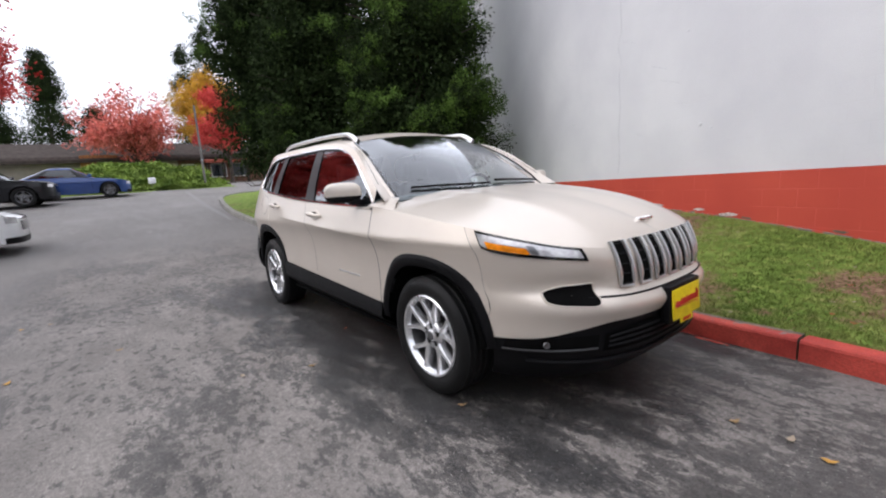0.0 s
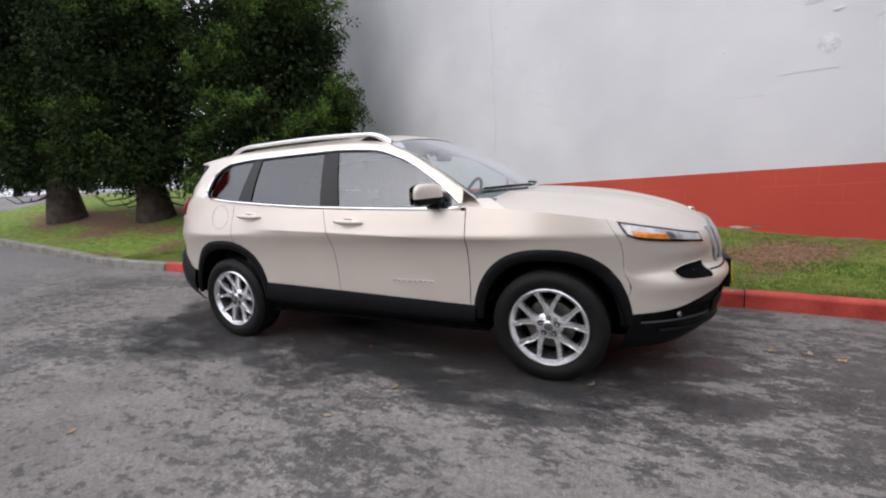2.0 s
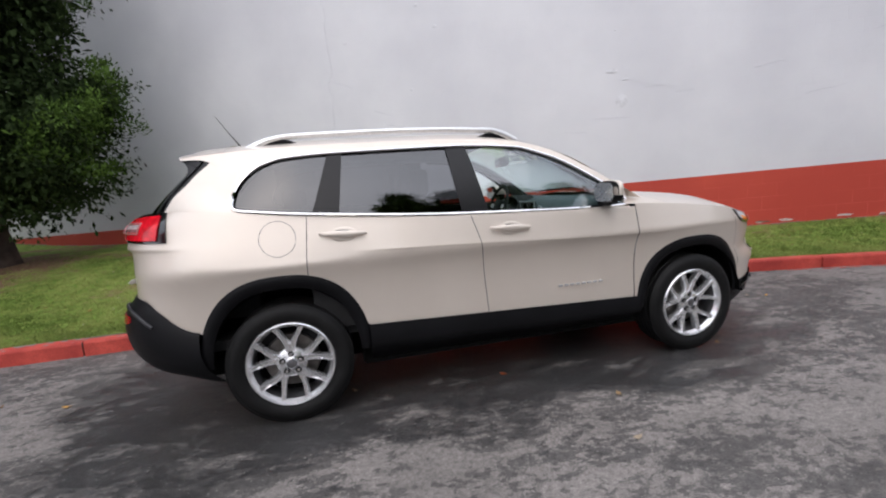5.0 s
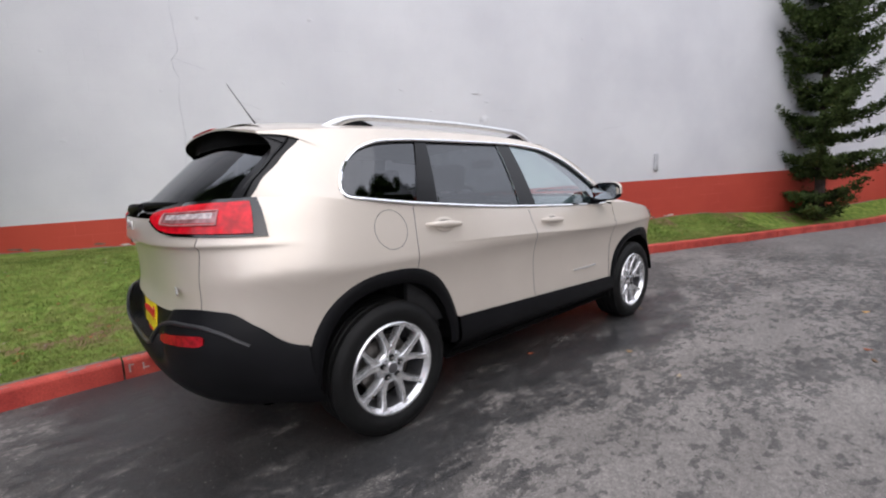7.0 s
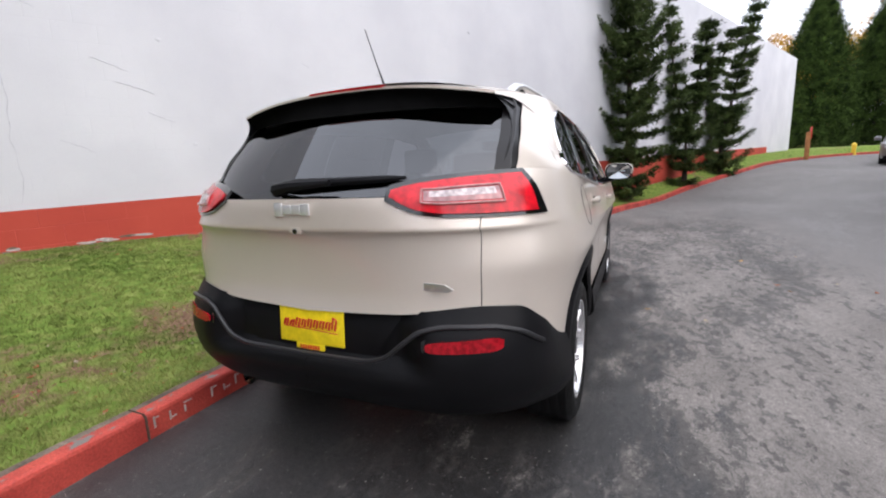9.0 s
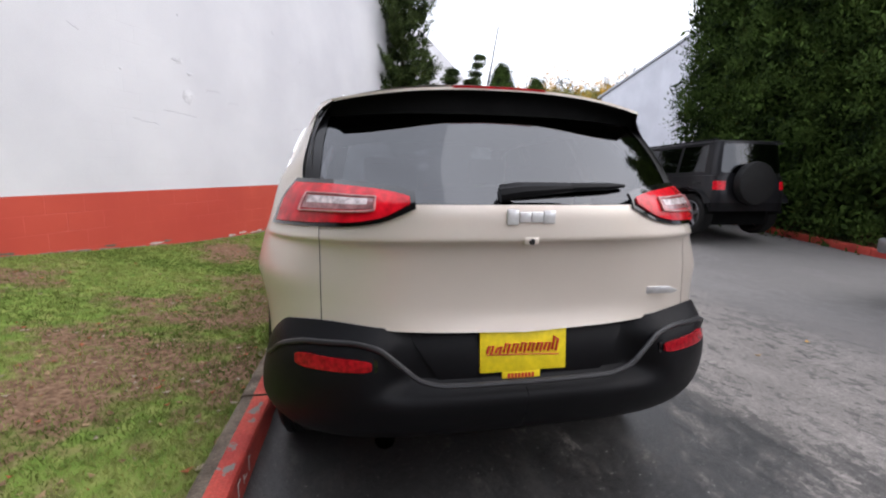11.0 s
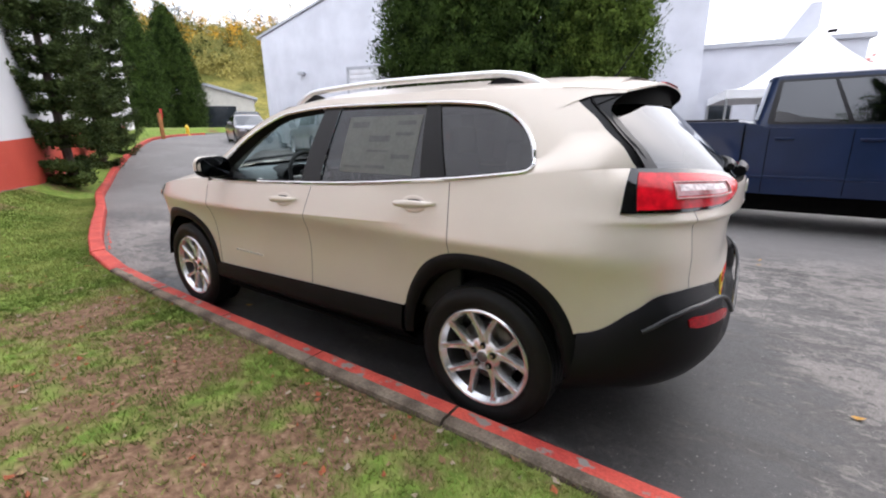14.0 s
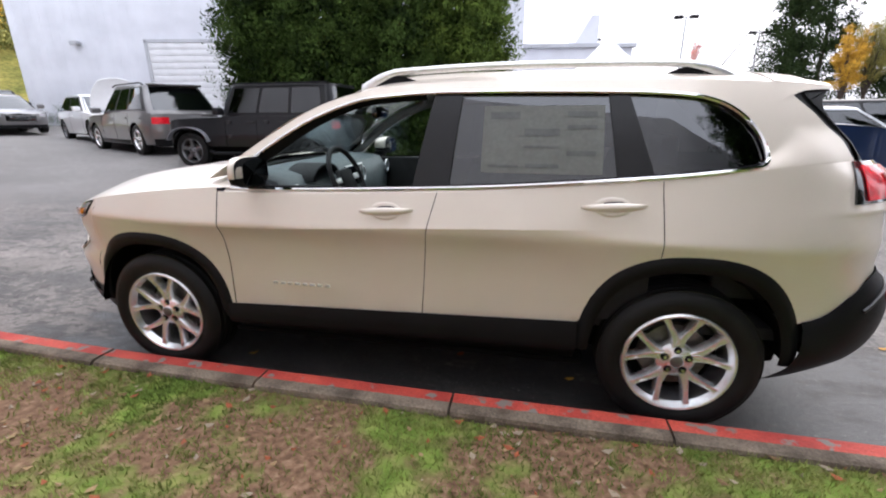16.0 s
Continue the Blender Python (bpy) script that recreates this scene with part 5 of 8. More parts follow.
# cladding: arches, sills, bumpers
for s in (1, -1):
    for xw in (1.35, -1.35):
        def lip(u, v):
            a = lerp(math.radians(4), math.radians(176), u)
            rx, rz = (0.462, 0.475) if xw > 0 else (0.452, 0.505)
            k = lerp(0.875, 1.02, v)
            e = 2 / 2.4
            ca, sa = math.cos(a), math.sin(a)
            x = xw + rx * k * math.copysign(spow(abs(ca), e), ca)
            z = HUB - 0.02 + (rz + 0.02) * k * math.copysign(spow(abs(sa), e), sa)
            z = max(z, 0.28)
            y = abs(shell(c_at_x(max(-2.2, min(2.25, x)), max(z, 0.3)), max(z, 0.3)).y)
            return Vector((x, -s * (y + lerp(0.0, 0.016, math.sin(math.pi * min(1, v * 1.0)))), z))
        part("wheel_arch_trim", sheet(lip, steps(0, 1, 48), steps(0, 1, 5)), M['clad'], suv, "black moulded arch trim")
        def well(u, v):
            a = lerp(0.12, math.pi - 0.12, u)
            return Vector((xw + 0.43 * math.cos(a), -s * lerp(0.52, 0.88, v), HUB - 0.02 + 0.46 * math.sin(a)))
        part("wheel_well", sheet(well, steps(0, 1, 24), steps(0, 1, 2)), M['black'], suv)
    def sill(u, v):
        x = lerp(0.90, -0.90, u)
        z = lerp(0.265, sill_top(x) + 0.004, v)
        y = lerp(0.80, 0.918, min(1, v * 2.2)) + 0.012 * math.sin(math.pi * min(1, max(0, (v - 0.3) / 0.7)))
        return Vector((x, -s * y, z))
    part("sill_cladding", sheet(sill, steps(0, 1, 30), steps(0, 1, 12)), M['clad'], suv, "black moulded sill cladding")


def lower_front(c, v):
    z = lerp(0.205, low_edge(c) + 0.01, v)
    return shell(c, z, -0.012 + 0.02 * math.sin(math.pi * v) * (1 if abs(c) < 0.5 else 0.4))


part("front_lower_fascia", sheet(lower_front, steps(-c_at_x(1.80, 0.4), -1e-6, 24) + steps(1e-6, c_at_x(1.80, 0.4), 24), steps(0, 1, 10)), M['clad'], suv, "black lower front fascia")


CR = c_at_x(-1.775, 0.5)


def lower_rear(c, v):
    z = lerp(lerp(0.29, 0.35, smooth(CR, CR + 0.22, abs(c))), low_edge(c) + 0.008, v)
    p = shell(c, z)
    y = abs(p.y)
    wing = smooth(0.36, 0.50, y - 0.25 * (0.72 - z))
    high = smooth(0.52, 0.60, z)
    off = 0.006 + 0.03 * spow(math.sin(math.pi * min(1, v * 1.0)), 0.7) * smooth(1.0, 0.2, high * (1 - wing)) - 0.052 * high * (1 - wing)
    return shell(c, z, off)


part("rear_bumper", sheet(lower_rear, steps(CR, 3 - 1e-6, 60), steps(0, 1, 22)), M['clad'], suv, "black moulded rear bumper")
part("rear_bumper", sheet(lower_rear, steps(-3 + 1e-6, -CR, 60), steps(0, 1, 22)), M['clad'], suv, "black moulded rear bumper")
for name_, lo_, hi_ in (("floor_pan", (-0.95, -0.84, 0.25), (0.95, 0.84, 0.29)), ("chassis", (-1.9, -0.58, 0.22), (1.95, 0.58, 0.62)), ("side_member", (-0.86, -0.82, 0.30), (0.86, 0.82, 0.48)), ("boot_well", (-2.05, -0.60, 0.40), (-1.7, 0.60, 1.10)), ("engine_bay", (1.05, -0.62, 0.5), (2.05, 0.62, 0.9)), ("rear_valance", (-2.04, -0.70, 0.345), (-1.74, 0.70, 0.40))):
    part(name_, boxes((lo_, hi_), bevel=0.03), M['black'], suv)

# wheels
def wheel(name, parent, m, tyre_r=0.347, rim_r=0.238, width=0.225, spokes='double', rim_mat='alloy'):
    w = new(name)
    w.empty_display_size = 0.1
    w.parent = parent
    w.matrix_basis = m
    h = width / 2
    side_r = rim_r + 0.004
    prof = [(side_r, -h + 0.012), (rim_r + 0.02, -h - 0.003), (lerp(rim_r, tyre_r, 0.55), -h - 0.012), (tyre_r - 0.022, -h + 0.0), (tyre_r - 0.006, -h + 0.018)]
    for k in range(5):
        y = lerp(-h + 0.03, h - 0.03, k / 4)
        prof += [(tyre_r, y - 0.012), (tyre_r, y + 0.012), (tyre_r - 0.008, y + 0.014), (tyre_r - 0.008, y + 0.02)]
    prof += [(tyre_r - 0.006, h - 0.018), (tyre_r - 0.022, h), (lerp(rim_r, tyre_r, 0.55), h + 0.012), (rim_r + 0.02, h + 0.003), (side_r, h - 0.012)]
    part("tyre", lathe(prof, 56), M['rubber'], w, "black rubber tyre")
    part("rim", lathe([(rim_r + 0.005, -h + 0.004), (rim_r - 0.002, -h - 0.003), (rim_r - 0.010, -h + 0.0), (rim_r - 0.016, -h + 0.012), (rim_r - 0.026, -h + 0.030)], 56), M[rim_mat], w)
    part("barrel", lathe([(rim_r - 0.026, -h + 0.030), (rim_r - 0.034, -h + 0.07), (rim_r - 0.036, h)], 40), M['barrel'], w)
    part("brake_disc", lathe([(0.0, -0.02), (0.15, -0.02), (0.155, -0.01), (0.155, 0.0), (0.0, 0.0)], 32), M['disc'], w)
    part("wheel_back", lathe([(0.0, 0.03), (rim_r - 0.03, 0.03)], 32), M['black'], w)
    n = 5
    for k in range(n):
        a0 = 2 * math.pi * k / n + math.pi / 2
        bm = bmesh.new()
        if spokes == 'double':
            for d in (-1, 1):
                r0, r1 = 0.045, rim_r - 0.006
                rows = []
                for t in steps(0, 1, 9):
                    r = lerp(r0, r1, t)
                    ang = a0 + d * (0.345 * smooth(-0.25, 1.0, t) - 0.02)
                    wd = 0.0145 + 0.016 * (1 - t) ** 3 + 0.009 * smooth(0.82, 1.0, t)
                    yy = lerp(-h + 0.030, -h + 0.008, t) + 0.006 * math.sin(math.pi * t)
                    tx, tz = -math.sin(ang), math.cos(ang)
                    cx, cz = r * math.cos(ang), r * math.sin(ang)
                    rows.append([bm.verts.new((cx + tx * o * wd, yy + dy, cz + tz * o * wd)) for o, dy in ((-1.15, 0.045), (-1, 0.008), (-0.72, 0), (0.0, 0.004), (0.72, 0), (1, 0.008), (1.15, 0.045))])
                for i in range(9):
                    for j in range(6):
                        bm.faces.new((rows[i][j], rows[i + 1][j], rows[i + 1][j + 1], rows[i][j + 1]))
        else:
            rows = []
            for t in steps(0, 1, 5):
                r = lerp(0.05, rim_r - 0.01, t)
                wd = lerp(0.045, 0.034, t) + (0.02 if t > 0.9 else 0)
                yy = lerp(-h + 0.035, -h + 0.015, t)
                tx, tz = -math.sin(a0), math.cos(a0)
                cx, cz = r * math.cos(a0), r * math.sin(a0)
                rows.append([bm.verts.new((cx + tx * o * wd, yy + dy, cz + tz * o * wd)) for o, dy in ((-1, 0.04), (-0.9, 0.004), (-0.25, 0.0), (0.0, 0.012), (0.25, 0.0), (0.9, 0.004), (1, 0.04))])
            for i in range(5):
                for j in range(6):
                    bm.faces.new((rows[i][j], rows[i + 1][j], rows[i + 1][j + 1], rows[i][j + 1]))
        part("spoke", bm, M[rim_mat], w)
    part("hub_face", lathe([(0.028, -h + 0.020), (0.036, -h + 0.026), (0.066, -h + 0.029), (0.084, -h + 0.042), (0.088, -h + 0.07)], 30), M[rim_mat], w)
    part("hub_cap", lathe([(0.0, -h + 0.012), (0.020, -h + 0.013), (0.027, -h + 0.017), (0.029, -h + 0.03)], 24), M['alloy_dark'] if spokes == 'double' else M[rim_mat], w)
    for k in range(5):
        a = 2 * math.pi * k / 5 + math.pi / 2
        nut = part("wheel_nut", lathe([(0, -0.010), (0.0075, -0.010), (0.009, 0.012)], 6), M['chrome'], w)
        nut.matrix_basis = pose(0.053 * math.cos(a), -h + 0.029, 0.053 * math.sin(a))
        # black collar on the hub face paints the dark of the nut's hole
        part("nut_hole_shade", lathe([(0.009, -0.004), (0.0155, -0.004), (0.017, 0.0), (0.017, 0.006)], 14), M['black'], w).matrix_basis = nut.matrix_basis
    return w


for xw in (1.35, -1.35):
    wheel("wheel", suv, pose(xw, -0.785, HUB))
    wheel("wheel", suv, pose(xw, 0.785, HUB) @ pose(0, 0, 0, 0, 0, 180))

# ---- SUV: lamps, grille, trim, fittings ----
def on_tail(y, z, off, s):
    p = shell(c_at_y_rear(max(abs(y), 1e-4), z), z, off)
    p.y = math.copysign(abs(p.y), y) * s
    return p


lamp_lo = curve([(0, 1.158), (0.03, 1.138), (0.1, 1.113), (0.25, 1.099), (1, 1.092)])
lamp_hi = curve([(0, 1.180), (0.04, 1.192), (0.15, 1.203), (0.5, 1.216), (1, 1.222)])
for s in (1, -1):
    def tail(u, v, off, grow=0.0, ua=0.0, ub=1.0, va=0.0, vb=1.0):
        u, v = lerp(ua, ub, u), lerp(va, vb, v)
        z = lerp(lamp_lo(u) - grow, lamp_hi(u) + grow, v)
        ci, co = c_at_y_rear(0.375 - grow, z), c_at_x(lerp(-1.942, -1.922, v) + lerp(3.4, 1.8, v) * grow, z)
        c = lerp(ci, co, u ** 0.8)
        p = shell(c, z, off)
        p.y = abs(p.y) * -s
        return p
    lamp = part("tail_lamp", sheet(lambda u, v: tail(u, v, 0.008, 0.014), steps(0, 1, 30), steps(0, 1, 8), thick=0.01), M['gloss_black'], suv, "tail lamp in a black bezel")
    part("red_lens", sheet(lambda u, v: tail(u, v, 0.016), steps(0.0, 1, 30), steps(0, 1, 8), thick=0.006), M['lamp_red'], lamp, "red plastic lens")
    part("clear_lens", sheet(lambda u, v: tail(u, v, 0.0185, 0, 0.13, 0.66, 0.36, 0.70), steps(0, 1, 16), steps(0, 1, 4), thick=0.004), M['lens_grey'], lamp, "clear reversing lens")
    loop = [tail(u, 0, 0.021, 0, 0.12, 0.67, 0.30, 0.75) for u in steps(0, 1, 14)] + [tail(1, v, 0.021, 0, 0.12, 0.67, 0.30, 0.75) for v in steps(0, 1, 4)] + [tail(u, 1, 0.021, 0, 0.12, 0.67, 0.30, 0.75) for u in steps(1, 0, 14)] + [tail(0, v, 0.021, 0, 0.12, 0.67, 0.30, 0.75) for v in steps(1, 0, 4)]
    part("lens_ring", tube(loop, 0.004, 6), M['light_guide'], lamp, "pale light guide ring")
    part("reflector_strip", sheet(lambda u, v: tail(u, v, 0.0192, 0, 0.16, 0.62, 0.50, 0.68), steps(0, 1, 12), steps(0, 1, 2), thick=0.003), M['reverse_lens'], lamp)
    def refl(u, v, g=0.0):
        y = lerp(0.485 - g, 0.715 + g, u)
        mid, hh = lerp(0.662, 0.670, u), (0.021 + g) * (1 - 0.45 * abs(2 * u - 1) ** 9) * lerp(0.85, 1.1, u)
        z = mid + hh * (2 * v - 1)
        p = shell(c_at_y_rear(y, z), z, 0.035 - g)
        p.y = abs(p.y) * -s
        return p
    part("bumper_reflector", sheet(refl, steps(0, 1, 20), steps(0, 1, 3), thick=0.008), M['reflector_red'], suv, "dark red bumper reflector")
    part("reflector_surround", sheet(lambda u, v: refl(u, v, 0.012), steps(0, 1, 20), steps(0, 1, 3), thick=0.004), M['gloss_black'], suv)

    ridge = curve([(0.0, 0.588), (0.26, 0.592), (0.34, 0.612), (0.41, 0.668), (0.47, 0.712), (0.56, 0.728), (0.68, 0.725), (0.76, 0.700), (0.82, 0.64)])
    # ridge in the lighter plastic, for the highlight along it
    part("bumper_ridge", tube([(lambda p: (p.x, abs(p.y) * -s, p.z))(shell(c_at_y_rear(max(y, 1e-4), ridge(y)), ridge(y), 0.028)) for y in steps(0.0, 0.82, 40)], 0.009, 8), M['clad_edge'], suv)

    # head lamps
    def head(u, v, off, ua=0.0, ub=1.0, va=0.0, vb=1.0, g=0.0):
        u, v = lerp(ua, ub, u), lerp(va, vb, v)
        ci, co = c_at_y_front(0.545, 0.85), c_at_x(1.745, 0.95)
        c = lerp(ci, co, u)
        t = top_edge(c)
        hi = t - lerp(0.012, 0.012, u) + g
        lo = t - lerp(0.056, 0.092, smooth(0, 0.9, u) * (1 - 0.35 * smooth(0.92, 1.0, u))) - g
        return (lambda p: Vector((p.x, abs(p.y) * -s, p.z)))(shell(c, lerp(lo, hi, v), off))
    hl = part("head_lamp", sheet(lambda u, v: head(u, v, 0.006, g=0.008), steps(0, 1, 30), steps(0, 1, 6), thick=0.008), M['gloss_black'], suv, "slim head lamp in black surround")
    part("clear_lens", sheet(lambda u, v: head(u, v, 0.011, 0.04, 0.985, 0.12, 0.95), steps(0, 1, 26), steps(0, 1, 5), thick=0.004), M['lamp_white'], hl, "clear lens")
    part("amber_lens", sheet(lambda u, v: head(u, v, 0.015, 0.55, 0.93, 0.14, 0.56), steps(0, 1, 14), steps(0, 1, 3), thick=0.003), M['lamp_amber'], hl, "amber indicator lens")
    part("lamp_projector", sheet(lambda u, v: head(u, v, 0.0155, 0.46, 0.53, 0.2, 0.8), steps(0, 1, 6), steps(0, 1, 3), thick=0.003), M['alloy_dark'], hl)

    # upper intake and fog lamp
    def intake(u, v, off=0.007, k=1.0):
        a = 2 * math.pi * u
        ca, sa = math.cos(a), math.sin(a)
        q = lambda t, e: math.copysign(abs(t) ** e, t)
        y = 0.606 + 0.088 * k * v * q(ca, 0.5) - 0.02 * v * sa
        z = 0.668 + 0.043 * k * v * q(sa, 0.55) * (1.0 - 0.30 * v * ca)
        p = shell(c_at_y_front(y, z), z, off)
        return Vector((p.x, abs(p.y) * -s, p.z))
    part("front_intake", sheet(lambda u, v: intake(u, v), steps(0, 1, 40), [0.02, 0.15, 0.3, 0.45, 0.6, 0.75, 0.9, 1.0]), M['black'], suv, "black oval intake")
    part("intake_lip", tube([intake(u, 1.04, 0.007) for u in steps(0, 1, 48)], 0.0035, 6), M['paint'], suv)
    pocket = lambda u, v, off=0.010: (lambda p: Vector((p.x, abs(p.y) * -s, p.z)))(shell(c_at_y_front(lerp(0.52, 0.80, u), lerp(0.395, 0.475, v)), lerp(0.395 + 0.012 * (1 - u), 0.475 - 0.03 * u * u, v), off))
    part("fog_pocket", sheet(pocket, steps(0, 1, 12), steps(0, 1, 4)), M['black'], suv)
    part("fog_pocket_lip", tube([pocket(u, 0, 0.014) for u in steps(0, 1, 10)], 0.006, 6), M['clad_edge'], suv)
    part("fog_lens", lathe([(0, -0.006), (0.015, -0.004), (0.018, 0.004)], 18, 'X'), M['smoked'], suv, "small round fog lamp lens").matrix_basis = (lambda p: Matrix.Translation((p.x + 0.012, abs(p.y) * -s, p.z)) @ pose(0, 0, 0, 0, 0, 180 - s * 35))(pocket(0.66, 0.5, 0.012))
    # door furniture
    for x0, z0 in ((-0.02, 1.005), (-1.0, 1.055)):
        y0 = abs(shell(c_at_x(x0, z0), z0).y)
        def grip(d, a, s=s, x0=x0, z0=z0, y0=y0):
            k = 1 - abs(d / 0.13) ** 5
            hh = 0.0145 + 0.0045 * math.exp(-(d / 0.06) ** 2)
            return Vector((x0 + d, -s * (y0 + 0.008 + 0.026 * k + 0.010 * k * math.cos(a)), z0 - d * 0.05 + hh * (0.35 + 0.65 * k) * math.sin(a)))
        h = part("door_handle", sheet(grip, steps(-0.13, 0.13, 20), steps(0, 2 * math.pi, 12)), M['paint'], suv, "painted pull handle")
        def cup(a, r, s=s, x0=x0, z0=z0):
            x, z = x0 + 0.004 + 0.078 * r * math.cos(a), z0 - 0.004 + 0.040 * r * math.sin(a)
            return Vector((x, -s * (abs(shell(c_at_x(x, z), z).y) + 0.0035 * smooth(1.0, 0.86, r) - 0.010 * smooth(0.86, 0.3, r) * 0.2), z))
        part("handle_cup", sheet(cup, steps(0, 2 * math.pi, 28), [0.02, 0.4, 0.75, 0.86, 1.0]), M['paint'], h)
        # flat black sheet paints the shade between grip and door
        part("grip_shade", sheet(lambda d, q, s=s, x0=x0, z0=z0, y0=y0: Vector((x0 + d, -s * (y0 + 0.0065 + 0.002 * q), z0 - d * 0.05 + (0.020 if q > 0 else -0.019) * (1 - abs(d / 0.062) ** 3))), steps(-0.06, 0.06, 10), [-1, 1]), M['black'], h, "black sheet for the shade behind the grip")
    # sill badge strip on the front door
    for i in range(8):
        part("badge_bar", boxes(((0.30 + 0.041 * i, -s * 0.9175 - 0.003, 0.592), (0.328 + 0.041 * i, -s * 0.9175 + 0.003, 0.606)), bevel=0.002), M['badge'], suv)
    # door mirrors
    def egg(a, b, k=1.0, lo=-1.6):
        ca, sa = math.cos(b), math.sin(b)
        sg = lambda q, e: math.copysign(abs(q) ** e, q)
        o = sg(ca, 0.55) * sg(math.sin(a), 0.6)
        fwd = -1 + (1 + sg(ca, 0.55) * sg(math.cos(a), 0.6) * (1 - 0.18 * math.sin(b))) * lerp(1.1, 0.40, (o + 1) / 2)   # swept back towards its outer end
        return Vector((0.660 + 0.060 * k * fwd, -s * (1.0 + 0.115 * k * sg(ca, 0.55) * sg(math.sin(a), 0.6)), 1.176 + 0.066 * k * sg(sa, 0.7)))
    mir = part("door_mirror", sheet(lambda a, b: egg(a, b), steps(0, 2 * math.pi, 28), steps(-0.22, math.pi / 2, 12)), M['paint'], suv, "painted door mirror with black base")
    part("mirror_base", sheet(lambda a, b: egg(a, b, 0.985), steps(0, 2 * math.pi, 28), steps(-math.pi / 2, -0.2, 8)), M['clad'], mir)
    part("mirror_arm", boxes(((0.62, min(-s * 0.86, -s * 0.96), 1.088), (0.71, max(-s * 0.86, -s * 0.96), 1.13)), bevel=0.012), M['clad'], mir)
    part("mirror_glass", sheet(lambda y, z: (lambda q: Vector((0.588 - 0.012 * y, -s * (1.0 + 0.096 * y * math.copysign(abs(math.cos(z)) ** 0.55, math.cos(z))), 1.172 + 0.058 * y * math.copysign(abs(math.sin(z)) ** 0.6, math.sin(z)))))(0), steps(0.02, 1, 5), steps(0, 2 * math.pi, 28)), M['mirror'], mir, "mirror glass")
    part("mirror_shell_back", sheet(lambda y, z: Vector((lerp(0.596, 0.608, y), -s * (1.0 + 0.108 * y * math.copysign(abs(math.cos(z)) ** 0.6, math.cos(z))), 1.172 + 0.068 * y * math.copysign(abs(math.sin(z)) ** 0.6, math.sin(z)))), steps(0.02, 1, 4), steps(0, 2 * math.pi, 28)), M['clad'], mir)
    # roof rail
    rz = curve([(-1.50, 1.556), (-1.44, 1.586), (-1.36, 1.612), (-1.22, 1.628), (-0.6, 1.636), (0.0, 1.618), (0.09, 1.596), (0.19, 1.545)])
    ry = curve([(-1.5, 0.585), (-1.2, 0.60), (0.2, 0.605)])
    def bar(x, a, s=s, rz=rz, ry=ry):
        e = 1.0 + 0.8 * smooth(0.22, 0.0, min(x + 1.50, 0.19 - x))
        return Vector((x, -s * (ry(x) + 0.017 * math.cos(a)), rz(x) - (e - 1) * 0.012 + 0.0165 * e * math.sin(a)))
    rail = part("roof_rail", sheet(bar, steps(-1.50, 0.19, 60), steps(0, 2 * math.pi, 14)), M['satin'], suv, "silver roof rail")
    for xa, xb, deep in ((-1.40, -1.14, 1), (-0.14, 0.12, -1)):
        def footing_(u, v, s=s, xa=xa, xb=xb, rz=rz, deep=deep):
            x = lerp(xa, xb, u)
            roof_z = upper(x, roof_edge(x)).z + 0.012
            k = smooth(1.0, 0.35, u if deep > 0 else 1 - u)
            return (x, -s * (ry(x) + lerp(-0.010, 0.010, v)), roof_z, lerp(roof_z, rz(x) - 0.010, k))
        bm = bmesh.new()
        for v0 in (0, 1):
            sheet(lambda u, q: (lambda f: Vector((f[0], f[1], lerp(f[2], f[3], q))))(footing_(u, v0)), steps(0, 1, 10), [0, 1], bm)
        sheet(lambda u, q: (lambda f: Vector((f[0], f[1], f[3])))(footing_(u, q)), steps(0, 1, 10), [0, 1], bm)
        part("rail_foot", bm, M['clad'], rail)
    part("door_seal", sheet(lambda x, v: side(s, upper(x, dlo_low(x) + lerp(-0.002, 0.010, v), -0.006)), steps(-1.54, 0.8, 40), steps(0, 1, 1)), M['clad'], suv)

# fuel flap on the right side
def flap_ring(r, off):
    return [(-1.342 + r * math.cos(a), -(abs(shell(c_at_x(-1.342 + r * math.cos(a), 1.055), 1.055 + r * math.sin(a)).y) + off), 1.055 + r * math.sin(a)) for a in steps(0, 2 * math.pi, 40)]


part("fuel_flap", tube(flap_ring(0.094, 0.0), 0.0014, 5), M['pillar_black'], suv, "round fuel flap")

# grille: seven slots in bright frames
for k in range(-3, 4):
    y0 = k * 0.125
    def slot(u, v, off=0.003, g=0.0):
        z = lerp(0.690 - g, 0.898 + g, v)
        y = y0 + lerp(-0.041 - g, 0.041 + g, u) * (1 - 0.12 * (1 - v))
        ends = [shell(c_at_y_front(max(abs(y), 1e-4), q), q, off).x for q in (0.690, 0.785, 0.898)]
        return Vector((lerp(ends[0], ends[2], v) + 2.0 * (2 * ends[1] - ends[0] - ends[2]) * v * (1 - v) + 0.006, y, z))
    part("grille_slot", sheet(slot, steps(0, 1, 5), steps(0, 1, 10)), M['black'], suv)
    ring = [slot(0, v, 0.006) for v in steps(1, 0, 10)] + [slot(u, 0, 0.006) for u in steps(0, 1, 4)] + [slot(1, v, 0.006) for v in steps(0, 1, 10)]
    part("grille_frame", tube(ring, [0.012] + [0.011] * 8 + [0.007] * 9 + [0.011] * 7 + [0.012] * 2, 8), M['satin'], suv, "bright grille frame")
    for j in range(9):
        part("grille_mesh", tube([slot(u, lerp(0.06, 0.94, j / 8), 0.005) for u in (0.08, 0.5, 0.92)], 0.0035, 4), M['clad'], suv) if abs(k) <= 3 and j % 2 == 0 else None
